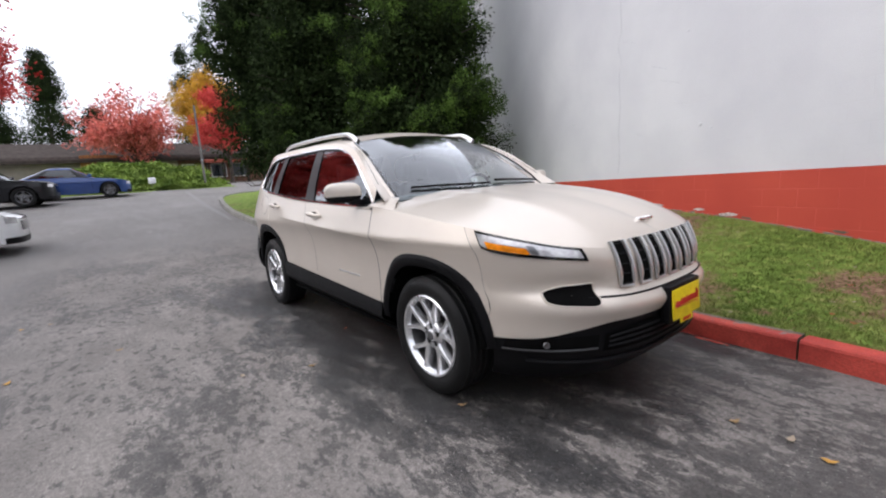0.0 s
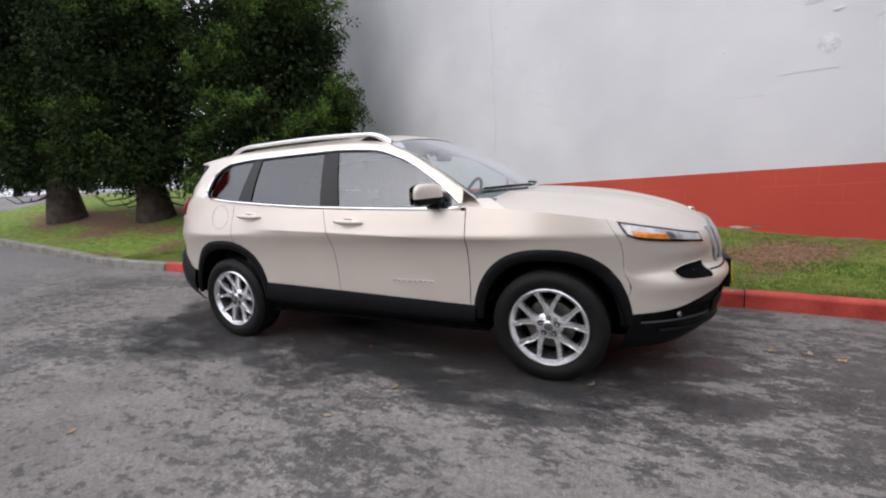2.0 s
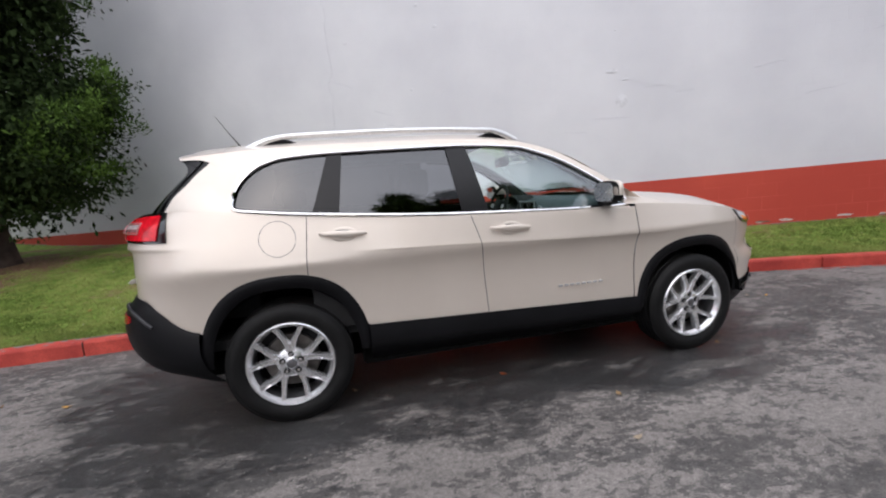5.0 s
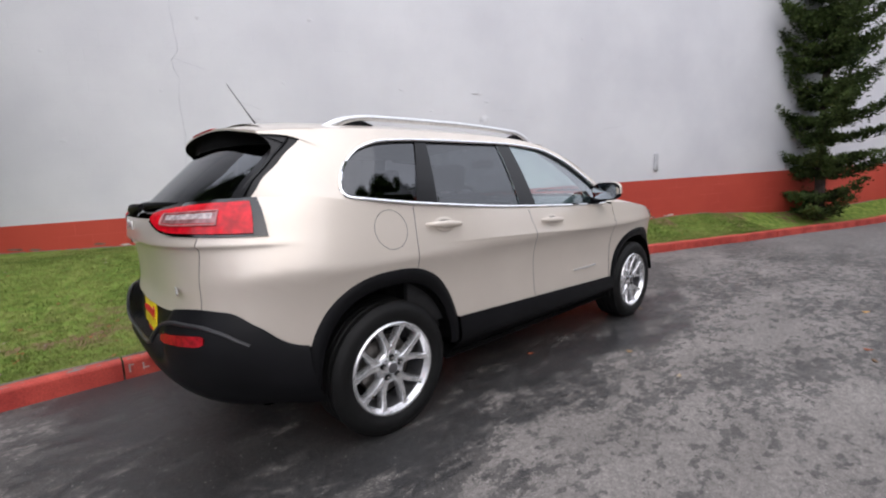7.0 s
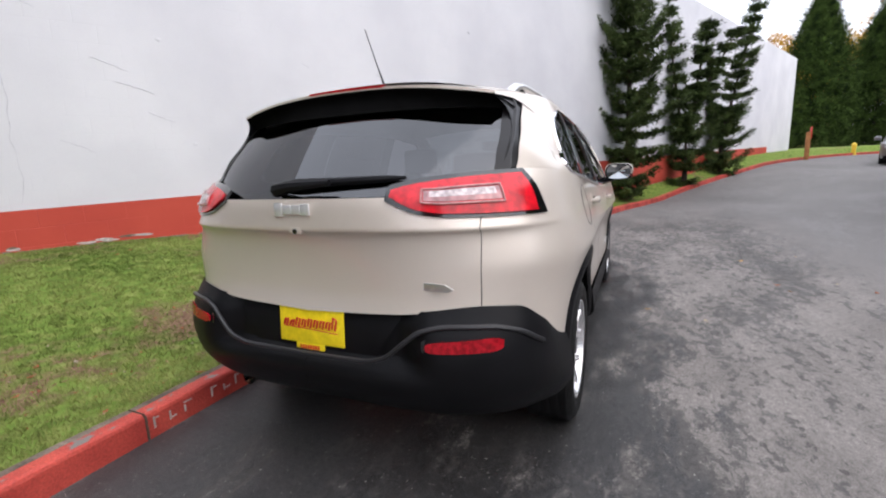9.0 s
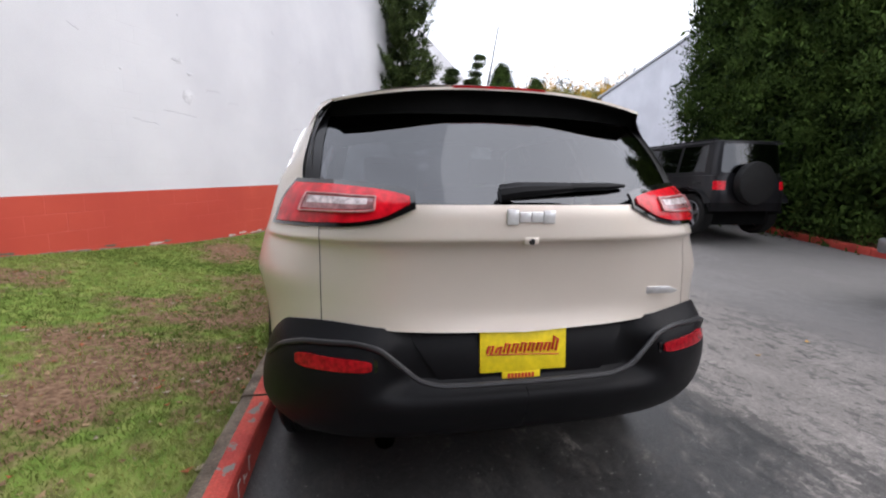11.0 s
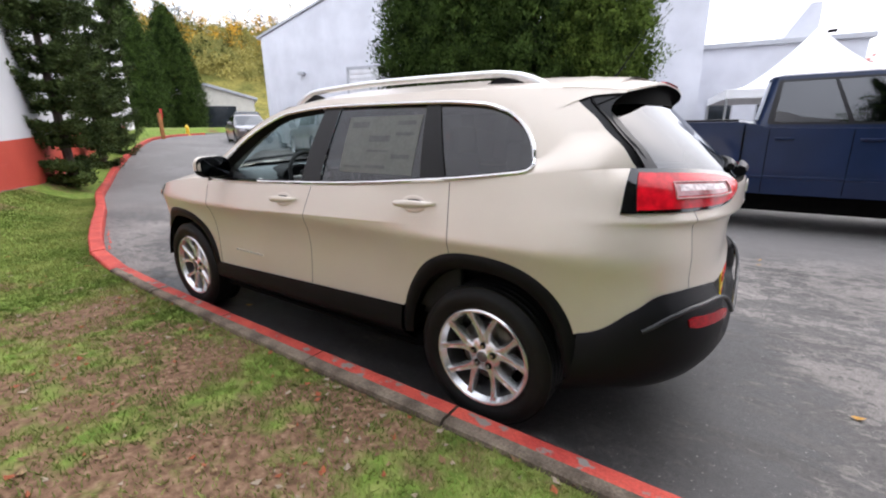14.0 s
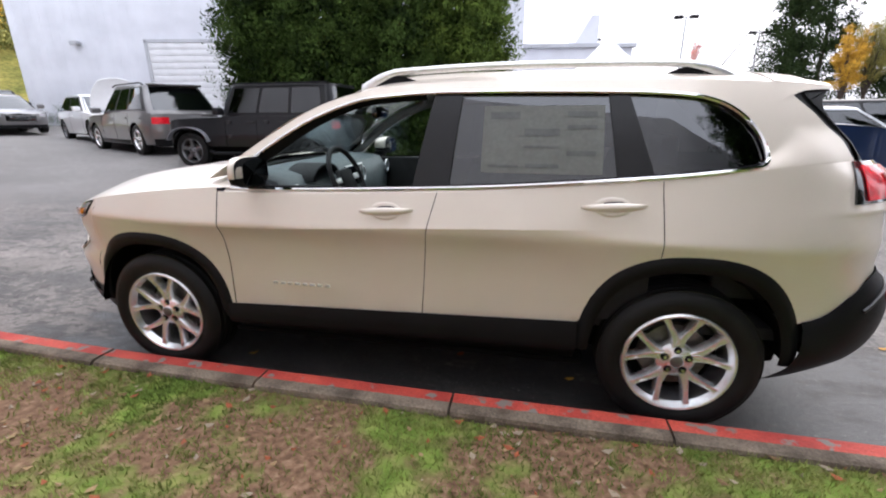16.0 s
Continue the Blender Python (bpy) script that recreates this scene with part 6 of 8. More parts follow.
part("bumper_crease", tube([shell(c, 0.652, 0.0) for c in steps(-c_at_y_front(0.56, 0.65), -1e-4, 12) + steps(1e-4, c_at_y_front(0.56, 0.65), 12)], 0.006, 6), M['clad'], suv)


# lower mouth, its bars and the lip under the nose
def mouth(u, v, off=0.012):
    y = 0.50 * u
    z = lerp(0.385, 0.50 - 0.03 * abs(u) ** 4, v)
    p = shell(c_at_y_front(max(abs(y), 1e-4), z), z, off)
    return Vector((p.x, y, z))


part("lower_grille", sheet(mouth, steps(-1, 1, 30), steps(0, 1, 4)), M['black'], suv)
for v in (0.28, 0.55, 0.82):
    part("lower_grille_bar", tube([mouth(u, v, 0.014) for u in steps(-0.96, 0.96, 24)], 0.006, 5), M['clad'], suv)
part("front_lip", tube([(lambda p: (p.x, y, p.z))(shell(c_at_y_front(max(abs(y), 1e-4), 0.335), 0.335, 0.016)) for y in steps(-0.74, 0.74, 40)], 0.012, 8), M['clad'], suv)


# plates
def plate(x, z, facing, parent, tilt):
    pl = part("licence_plate", boxes(((-0.004, -0.152, -0.076), (0.004, 0.152, 0.076)), bevel=0.003), M['plate_yellow'], parent, "yellow dealer plate with red script shapes")
    pl.matrix_basis = pose(x, 0, z, 0, tilt, 0 if facing > 0 else 180)
    rng = random.Random(5)
    for i in range(9):
        y = -0.118 + i * 0.0285
        hh = 0.05 if i == 0 else rng.uniform(0.018, 0.034)
        part("script_bar", tube([(0.006, -y - 0.004, -0.012), (0.006, -y + 0.004, 0.006 + hh * 0.4), (0.006, -y - 0.010, -0.012 + hh), (0.006, -y - 0.018, -0.008)], 0.0045, 5), M['ink_red'], pl)
    part("script_line", tube([(0.0055, 0.125, -0.025), (0.0055, 0.0, -0.018), (0.0055, -0.13, -0.014)], 0.002, 4), M['ink_red'], pl)
    part("plate_tab", boxes(((-0.003, -0.075, -0.106), (0.003, 0.06, -0.072)), bevel=0.002), M['plate_yellow'], pl)
    for i in range(8):
        part("small_bar", boxes(((0.003, -0.055 + i * 0.012, -0.098), (0.0045, -0.047 + i * 0.012, -0.082))), M['ink_red'], pl)
    return pl


plate(-2.222, 0.675, -1, suv, -4)
plate(2.378, 0.555, 1, suv, -4)
part("plate_holder", boxes(((2.325, -0.168, 0.462), (2.372, 0.168, 0.652)), bevel=0.008), M['clad'], suv, "black plate holder")
part("plate_panel", sheet(lambda u, v: shell((c_at_y_rear(max(abs(u) * lerp(0.30, 0.40, v), 1e-4), lerp(0.585, 0.735, v))) * (-1 if u > 0 else 1), lerp(0.585, 0.735, v), -0.036), steps(-1, 1, 20), steps(0, 1, 4)), M['clad'], suv)

# badges, camera, wiper, aerial, exhaust
for i, (y, w, h) in enumerate(((0.066, 0.026, 0.05), (0.026, 0.028, 0.034), (-0.014, 0.028, 0.034), (-0.054, 0.028, 0.042))):
    p = on_tail(y, 1.118, 0.006, 1)
    part("tail_badge", boxes(((p.x - 0.004, y - w / 2 - 0.006, p.z - h / 2), (p.x + 0.004, y + w / 2 + 0.006, p.z + h / 2)), bevel=0.0038), M['badge'], suv, "chrome badge shape")
for y, w in ((0.055, 0.02), (0.02, 0.024), (-0.02, 0.024), (-0.055, 0.02)):
    part("hood_badge", boxes(((2.135, y - w / 2, 0.953), (2.165, y + w / 2, 0.972)), bevel=0.004), M['chrome'], suv)
part("tail_camera", boxes(((-2.262, -0.026, 1.028), (-2.235, 0.026, 1.056)), bevel=0.006), M['paint'], suv)
part("camera_eye", lathe([(0, -0.006), (0.009, -0.004), (0.011, 0.004)], 14, 'X'), M['gloss_black'], suv).matrix_basis = pose(-2.262, 0, 1.04)
p = on_tail(-0.50, 0.85, 0.006, 1)
part("tailgate_badge", prism([(-0.085, 0.0), (-0.05, 0.014), (0.06, 0.012), (0.085, 0.0), (0.05, -0.014), (-0.06, -0.012)], -0.004, 0.004, 'YZ', 0.002), M['satin'], suv, "chrome lozenge badge").matrix_basis = pose(p.x, p.y, p.z, 0, 0, -8)
wip = part("rear_wiper", tube([rear_glass(u, 0.13 + 0.06 * (0.1 - u)) + Vector((-0.018, 0, 0)) for u in steps(-0.55, 0.12, 8)], [0.006, 0.012, 0.014, 0.015, 0.016, 0.018, 0.02, 0.022, 0.016], 8), M['clad'], suv, "black rear wiper")
part("wiper_arm", tube([(-2.228, 0.10, 1.185), (-2.238, 0.03, 1.197), (-2.226, -0.14, 1.208)], [0.026, 0.022, 0.012], 8), M['clad'], wip)
for y0, y1 in ((0.62, 0.02), (-0.05, -0.62)):
    w = part("front_wiper", tube([screen(lerp(y0, y1, t) / 0.8, 0.055 + 0.03 * t) + Vector((0.012, 0, 0.012)) for t in steps(0, 1, 8)], 0.009, 6), M['clad'], suv, "black front wiper")
part("aerial", tube([(-1.60, -0.03, 1.615), (-1.66, -0.03, 1.70), (-1.755, -0.03, 1.845)], [0.006, 0.003, 0.002], 6), M['clad'], suv, "short black roof aerial")
part("exhaust_tip", lathe([(0.034, -0.06), (0.034, 0.05), (0.029, 0.05), (0.029, -0.06)], 20, 'X'), M['chrome'], suv, "chrome exhaust tip").matrix_basis = pose(-2.085, 0.46, 0.345)

# cabin
part("dashboard", prism([(1.0, 1.115), (0.88, 1.130), (0.74, 1.126), (0.62, 1.10), (0.55, 1.0), (0.58, 0.72), (1.0, 0.72)], -0.78, 0.78, 'XZ', 0.02), M['dash'], suv)
part("instrument_hood", sheet(lambda a, x: Vector((lerp(0.54, 0.72, x), 0.37 + 0.17 * math.cos(a), 1.065 + 0.085 * math.sin(a))), steps(0, math.pi, 16), steps(0, 1, 3), thick=0.012), M['seat'], suv)
part("dash_screen", boxes(((0.535, -0.12, 0.96), (0.555, 0.12, 1.10)), bevel=0.006), M['gloss_black'], suv)
part("dash_bezel", tube([(0.53, -0.14, 0.93), (0.53, -0.14, 1.10), (0.53, 0.14, 1.10), (0.53, 0.14, 0.93)], 0.008, 6), M['satin'], suv)
for y in (0.72, -0.72, 0.2, -0.2):
    part("air_vent", tube([(0.545, y + 0.04 * math.cos(a), 1.02 + 0.05 * math.sin(a)) for a in steps(0, 2 * math.pi, 16)], 0.007, 5), M['satin'], suv)
sw = part("steering_wheel", lathe([(0.185 + 0.015 * math.cos(a), 0.015 * math.sin(a)) for a in steps(0, 2 * math.pi, 8)], 36, 'X'), M['seat'], suv, "black steering wheel with silver spokes")
sw.matrix_basis = pose(0.41, 0.37, 1.065, 0, 22, 0)
part("wheel_boss", boxes(((-0.01, -0.085, -0.07), (0.03, 0.085, 0.06)), bevel=0.02), M['seat'], sw)
for a in (0, 180, 270):
    part("wheel_spoke", boxes(((0.0, 0.07, -0.018), (0.014, 0.185, 0.018)), bevel=0.004), M['satin'], sw).matrix_basis = pose(0, 0, 0, a, 0, 0)


def seat(y, x, w, name):
    st = part(name, prism([(x + 0.50, 0.52), (x + 0.50, 0.66), (x + 0.05, 0.62), (x - 0.18, 1.20), (x - 0.30, 1.18), (x - 0.16, 0.50)], y - w / 2, y + w / 2, 'XZ', 0.045), M['seat'], suv, "black cloth seat")
    return st


for y in (0.37, -0.37):
    st = seat(y, -0.18, 0.50, "front_seat")
    part("headrest", boxes(((-0.50, y - 0.13, 1.22), (-0.40, y + 0.13, 1.40)), bevel=0.035), M['seat'], st)
    part("rear_seat_headrest", boxes(((-1.34, y - 0.13, 1.17), (-1.25, y + 0.13, 1.32)), bevel=0.03), M['seat'], suv)
seat(0, -1.02, 1.30, "rear_bench")
for s in (1, -1):
    part("door_lining", boxes(((-1.2, min(-s * 0.79, -s * 0.83), 0.5), (0.84, max(-s * 0.79, -s * 0.83), 1.085)), bevel=0.012), M['seat'], suv)
    part("pillar_lining", sheet(lambda x, v: side(s, upper(x, lerp(dlo_top(x) - 0.012, roof_edge(x), v), -0.035)), steps(-1.5, 0.78, 40), steps(0, 1, 3)), M['headliner'], suv)
    part("screen_pillar_lining", sheet(lambda v, u: screen(-s * u, v) + Vector((-0.03, 0, -0.022)), steps(0.05, 0.97, 14), steps(0.87, 0.975, 3)), M['headliner'], suv)
    part("boot_lining", boxes(((-1.95, min(-s * 0.62, -s * 0.70), 0.6), (-1.5, max(-s * 0.62, -s * 0.70), 1.16)), bevel=0.01), M['seat'], suv)
part("headlining", sheet(lambda u, v: roof(lerp(0.02, 0.97, u), v * 0.97) + Vector((0, 0, -0.035)), steps(0, 1, 14), steps(-1, 1, 10)), M['headliner'], suv)
part("cabin_floor", boxes(((-2.0, -0.78, 0.44), (0.95, 0.78, 0.50)), ((0.1, -0.11, 0.5), (0.62, 0.11, 0.85)), ((-0.5, -0.12, 0.5), (0.1, 0.12, 0.72)), bevel=0.01), M['seat'], suv)
part("inner_mirror", boxes(((0.30, -0.12, 1.40), (0.34, 0.12, 1.475)), bevel=0.015), M['gloss_black'], suv)
# price sheet just outside the left rear door glass, coloured dark for the tint
st = part("window_sticker", sheet(lambda x, v: side(-1, upper(x, lerp(1.175, 1.455, v), -0.0095)), steps(-0.95, -0.44, 10), steps(0, 1, 6)), M['paper'], suv, "printed price sheet on the window, dimmed as if behind its tint")
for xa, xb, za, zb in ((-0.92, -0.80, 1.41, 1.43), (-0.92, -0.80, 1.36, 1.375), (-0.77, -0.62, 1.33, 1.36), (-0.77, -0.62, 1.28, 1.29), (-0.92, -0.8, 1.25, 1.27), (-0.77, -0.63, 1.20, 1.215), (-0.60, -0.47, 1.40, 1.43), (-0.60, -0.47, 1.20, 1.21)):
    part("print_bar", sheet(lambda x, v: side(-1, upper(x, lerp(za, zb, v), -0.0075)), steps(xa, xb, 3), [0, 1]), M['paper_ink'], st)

# ---- other vehicles ----
M['paint_grey'] = mat("grey_metallic", (0.16, 0.155, 0.155), 0.3, 0.5, 0.05, 3, coat=1.0)
M['paint_black'] = mat("black_paint", (0.010, 0.010, 0.012), 0.35, 0.0, 0.1, 3, coat=0.3, spec=0.25)
# light falling on the off-roader's front fenders, put into a grey
M['flare_grey'] = mat("lit_fender_grey", (0.22, 0.23, 0.25), 0.35, 0.1, 0.06, 4, coat=0.5)
M['paint_silver'] = mat("silver_paint", (0.42, 0.43, 0.45), 0.3, 0.6, 0.04, 3, coat=1.0)
M['paint_white'] = mat("white_paint", (0.75, 0.75, 0.76), 0.3, 0, 0.03, 3, coat=1.0)
M['paint_mid_blue'] = mat("blue_paint", (0.02, 0.06, 0.22), 0.3, 0.3, 0.06, 3, coat=1.0)
M['auto_glass'] = glass("dark_auto_glass", (0.12, 0.14, 0.15), 0, 1.6, 0.045)


def vehicle(name, label, m, paint, L, W, wheels, tyre, deck, house, low=0.26, zc=0.55, nose_n=3.2, rim='alloy_dark', spokes='single', clad=False, arch_k=1.16, group="", boxy=1.0, sides=2, lamp='slim'):
    """A motor car. x points ahead. deck: (x, z) of the body's upper edge; house: foot and head of the rear window, head and foot of the windscreen, roof height, lean."""
    t = thing(name, label, "car", m, group)
    P = M[paint]
    top = curve(deck)
    x0, x1 = deck[0][0], deck[-1][0]
    xc0, xc1 = x0 + 0.75, x1 - 0.85
    arc = arch_k * tyre
    hub = tyre

    def ring(c, z, off=0.0):
        w = W / 2 * (1 - 0.10 * max(0, (0.5 - z)) - 0.055 * boxy * max(0, (z - 0.75) / 0.5)) + off + 0.008 * math.exp(-((z - 0.72) / 0.1) ** 2)
        s = -1 if c >= 0 else 1
        c = abs(c)
        taper = 0.10 * abs(z - zc)
        if c <= 1:
            a = c * math.pi / 2
            return Vector((xc1 + (x1 - xc1 - taper + off) * spow(math.cos(a), 2 / nose_n), s * w * spow(math.sin(a), 2 / nose_n), z))
        if c <= 2:
            return Vector((lerp(xc1, xc0, c - 1), s * w, z))
        a = (3 - c) * math.pi / 2
        return Vector((xc0 - (xc0 - x0 - taper + off) * spow(math.cos(a), 2 / nose_n), s * w * spow(math.sin(a), 2 / nose_n), z))

    def lowz(x):
        z = low
        for xw in wheels:
            u = abs(x - xw) / arc
            if u < 1:
                z = max(z, hub + arc * math.sqrt(1 - u * u))
        return z

    cs = sorted(set(steps(0, 1, 16) + steps(1, 2, 70) + steps(2, 3, 16)))
    full = [-c for c in cs[::-1]] + cs[1:]

    def bodyf(c, v):
        p = ring(c, zc)
        return ring(c, lerp(lowz(p.x), top(p.x), v))
    part("body", sheet(bodyf, full, steps(0, 1, 9)), P, t, sharp=50)

    def deckf(x, v):
        y = abs(ring(1.5, top(x)).y)
        for xe, xc, sg in ((x1, xc1, 1), (x0, xc0, -1)):
            u = (x - xc) * sg / ((xe - xc) * sg - 0.1 * abs(top(x) - zc))
            if u > 0:
                y *= spow(1 - min(1, u) ** nose_n, 1 / nose_n)
        return Vector((x, y * v, top(x) + 0.035 * (1 - v * v)))
    part("upper_deck", sheet(deckf, steps(x0 + 0.03, x1 - 0.03, 40), steps(-1, 1, 10)), P, t, sharp=60)
    xd, xcc, xb, xa, zr, lean = house
    wb = abs(ring(1.5, top((xd + xa) / 2)).y) - 0.02

    def cab(u, v, off=0.0):
        """u: 0 to 4 round the cabin: rear, right, front, left, with rounded corners; v: foot to head."""
        k = int(min(3.999, u))
        f = 2 * (u - k) - 1
        w = lerp(wb, wb - lean, v ** 1.25) + off
        xr, xf = lerp(xd, xcc, v) - off, lerp(xa, xb, v) + off
        mx, hx = (xr + xf) / 2, (xf - xr) / 2
        n = 9.0
        if k == 0:
            x, y = mx - hx * spow(1 - abs(f) ** n, 1 / n) - 0.05 * (1 - f * f), -f * w
        elif k == 1:
            x, y = mx + f * hx, -w * spow(1 - abs(f) ** n, 1 / n)
        elif k == 2:
            x, y = mx + hx * spow(1 - abs(f) ** n, 1 / n) + 0.05 * (1 - f * f), f * w
        else:
            x, y = mx - f * hx, w * spow(1 - abs(f) ** n, 1 / n)
        zz = lerp(top(min(x1, max(x0, x))) - 0.03, zr, v)
        return Vector((x, y, zz))
    ring_us = [k + 0.5 - 0.5 * math.cos(math.pi * t) for k in range(4) for t in steps(0, 1, 12)[:-1]] + [3.99999]
    part("cabin", sheet(lambda u, v: cab(u, v), ring_us, steps(0, 1, 8)), P, t)
    def crown_(u, v):
        p = cab(u, 1.0)
        c = Vector(((xcc + xb) / 2, 0, zr))
        q = c.lerp(p, v)
        q.z = zr + 0.055 * spow(1 - v ** 3.0, 0.6)
        return q
    part("roof", sheet(crown_, ring_us, [0.0, 0.3, 0.55, 0.75, 0.87, 0.94, 0.98, 1.0]), P, t)
    G = M['auto_glass']
    part("rear_window", sheet(lambda u, v: cab(lerp(0.09, 0.91, u), lerp(0.14, 0.92, v), 0.006), steps(0, 1, 10), steps(0, 1, 5)), G, t)
    part("windscreen", sheet(lambda u, v: cab(lerp(2.05, 2.95, u), lerp(0.10, 0.94, v), 0.006), steps(0, 1, 10), steps(0, 1, 5)), G, t)
    cuts = steps(0.08, 0.92, sides)
    for base in (1, 3):
        part("window_surround", sheet(lambda u, v: cab(base + lerp(0.055, 0.945, u), lerp(0.11, 0.93, v), 0.003), steps(0, 1, 20), steps(0, 1, 5)), M['pillar_black'], t)
    for a, b in zip(cuts, cuts[1:]):
        for base, flip in ((1, False), (3, True)):
            fa, fb = (a, b) if not flip else (1 - b, 1 - a)
            part("side_window", sheet(lambda u, v: cab(base + lerp(fa + 0.014, fb - 0.014, u), lerp(0.15, 0.89, v), 0.006), steps(0, 1, 5), steps(0, 1, 5)), G, t)
    part("underbody", boxes(((x0 + 0.25, -W / 2 + 0.25, 0.2), (x1 - 0.3, W / 2 - 0.25, 0.7)), bevel=0.03), M['black'], t)
    for xw in wheels:
        for s in (1, -1):
            wheel("wheel", t, pose(xw, -s * (W / 2 - 0.13), hub) @ pose(0, 0, 0, 0, 0, 0 if s > 0 else 180), tyre, tyre * 0.66, 0.22, spokes, rim)
            part("wheel_well", sheet(lambda a, v: Vector((xw + (arc - 0.01) * math.cos(a), -s * lerp(W / 2 - 0.34, W / 2 - 0.015, v), hub + (arc - 0.01) * math.sin(a))), steps(0.05, math.pi - 0.05, 14), [0, 1]), M['black'], t)
    zl = top(x0 + 0.2)
    for s in (1, -1):
        def lampf(u, v, c0, c1, za, zb):
            p = ring(lerp(c0, c1, u) * s, lerp(za, zb, v), 0.006)
            return p
        part("tail_lamp", sheet(lambda u, v: lampf(u, v, 2.42, 2.78, zl - 0.26, zl - 0.1), steps(0, 1, 6), steps(0, 1, 3)), M['lamp_red'], t)
        zh = top(x1 - 0.25)
        part("head_lamp", sheet(lambda u, v: lampf(u, v, 0.28, 0.55, zh - 0.17, zh - 0.05), steps(0, 1, 6), steps(0, 1, 3)), M['lamp_white'], t)
        xm = lerp(xa, xb, 0.15) - 0.12
        part("door_mirror", boxes(((xm - 0.07, min(-s * (wb + 0.02), -s * (wb + 0.24)), top(xm) + 0.03), (xm + 0.07, max(-s * (wb + 0.02), -s * (wb + 0.24)), top(xm) + 0.19)), bevel=0.035), P, t)
        for k in range(sides if sides > 2 else sides):
            f = cuts[k] if k < len(cuts) else 0.5
            p = cab(1 + lerp(cuts[k], cuts[k + 1], 0.2), 0.0) if s > 0 else cab(3 + 1 - lerp(cuts[k], cuts[k + 1], 0.2), 0.0)
            zz = top(p.x) - 0.13
            q = ring(c_side(p.x, xc1, xc0) * s, zz, 0.012)
            part("door_handle", boxes(((p.x - 0.1, q.y - 0.012, zz - 0.015), (p.x + 0.1, q.y + 0.012, zz + 0.015)), bevel=0.008), P, t)
            for xs_ in (cab(1 + cuts[k], 0).x, cab(1 + cuts[k + 1], 0).x):
                if xs_ - x0 > 0.9:
                    za_ = lowz(xs_) + 0.02
                    part("door_seam", tube([ring(c_side(xs_, xc1, xc0) * s, z, 0.001) for z in steps(za_, top(xs_) - 0.02, 6)], 0.004, 4), M['black'], t)
    part("front_grille", sheet(lambda u, v: ring(lerp(-0.2, 0.2, u), lerp(zc - 0.05, top(x1 - 0.15) - 0.10, v), 0.006), steps(0, 1, 12), steps(0, 1, 3)), M['gloss_black'], t)
    part("front_bumper_trim", sheet(lambda u, v: ring(lerp(-0.6, 0.6, u), lerp(low - 0.02, low + 0.10, v), 0.01), steps(0, 1, 20), steps(0, 1, 2)), M['clad'], t)
    part("rear_bumper_trim", sheet(lambda u, v: ring(lerp(2.4, 3.0, u) if u <= 1 else 0, lerp(low - 0.02, low + 0.14, v), 0.01), steps(0, 1, 16), steps(0, 1, 2)), M['clad'], t)
    part("rear_bumper_trim", sheet(lambda u, v: ring(-lerp(2.4, 3.0, u), lerp(low - 0.02, low + 0.14, v), 0.01), steps(0, 1, 16), steps(0, 1, 2)), M['clad'], t)
    return t


def c_side(x, xc1, xc0):
    return 1 + min(1, max(0, (xc1 - x) / (xc1 - xc0)))


# dark blue crew-cab pickup facing away along the drive
M['rim_mid'] = mat("machined_alloy", (0.38, 0.38, 0.39), 0.3, 0.8, 0.1, 10)
pickup = vehicle("pickup_truck", "dark navy blue crew cab pickup truck parked across the drive", pose(-2.9, -5.62, 0.05, 0, 0, 180), 'paint_blue', 5.8, 2.02, (1.84, -1.73), 0.405,
                 [(-2.88, 1.34), (-2.5, 1.36), (-0.9, 1.38), (-0.72, 1.36), (-0.5, 1.30), (1.1, 1.27), (1.5, 1.24), (2.3, 1.20), (2.75, 1.12), (2.9, 1.05)], (-0.66, -0.55, 0.62, 1.28, 1.93, 0.17), low=0.46, zc=0.8, rim='rim_mid', arch_k=1.17, nose_n=5, boxy=0.45)
part("bed_cover", prism([(-2.80, 0.86), (-2.80, -0.86), (-0.86, -0.86), (-0.86, 0.86)], 1.375, 1.415, 'XY', 0.012), M['clad'], pickup, "dark flat bed cover")
for s in (1, -1):
    part("body_moulding", boxes(((-0.75, min(s * 1.0, s * 1.02), 0.665), (1.3, max(s * 1.0, s * 1.02), 0.70)), bevel=0.005), M['paint_blue'], pickup)
    part("body_moulding", boxes(((-1.2, min(s * 1.0, s * 1.02), 0.665), (-0.80, max(s * 1.0, s * 1.02), 0.70)), bevel=0.005), M['paint_blue'], pickup)
    part("bed_gap", boxes(((-0.785, min(s * 0.99, s * 1.012), 0.5), (-0.765, max(s * 0.99, s * 1.012), 1.34))), M['black'], pickup)
    part("fender_badge", boxes(((1.22, min(s * 1.0, s * 1.016), 0.965), (1.62, max(s * 1.0, s * 1.016), 0.99)), bevel=0.002), M['satin'], pickup)
part("rear_bumper", boxes(((-2.96, -0.80, 0.50), (-2.80, 0.80, 0.66)), bevel=0.03), M['alloy_dark'], pickup, "grey step bumper")
part("exhaust_pipe", lathe([(0.04, -0.2), (0.04, 0.2), (0.034, 0.2), (0.034, -0.2)], 14, 'X'), M['alloy_dark'], pickup).matrix_basis = pose(-1.15, -0.93, 0.42, 0, 0, 60)

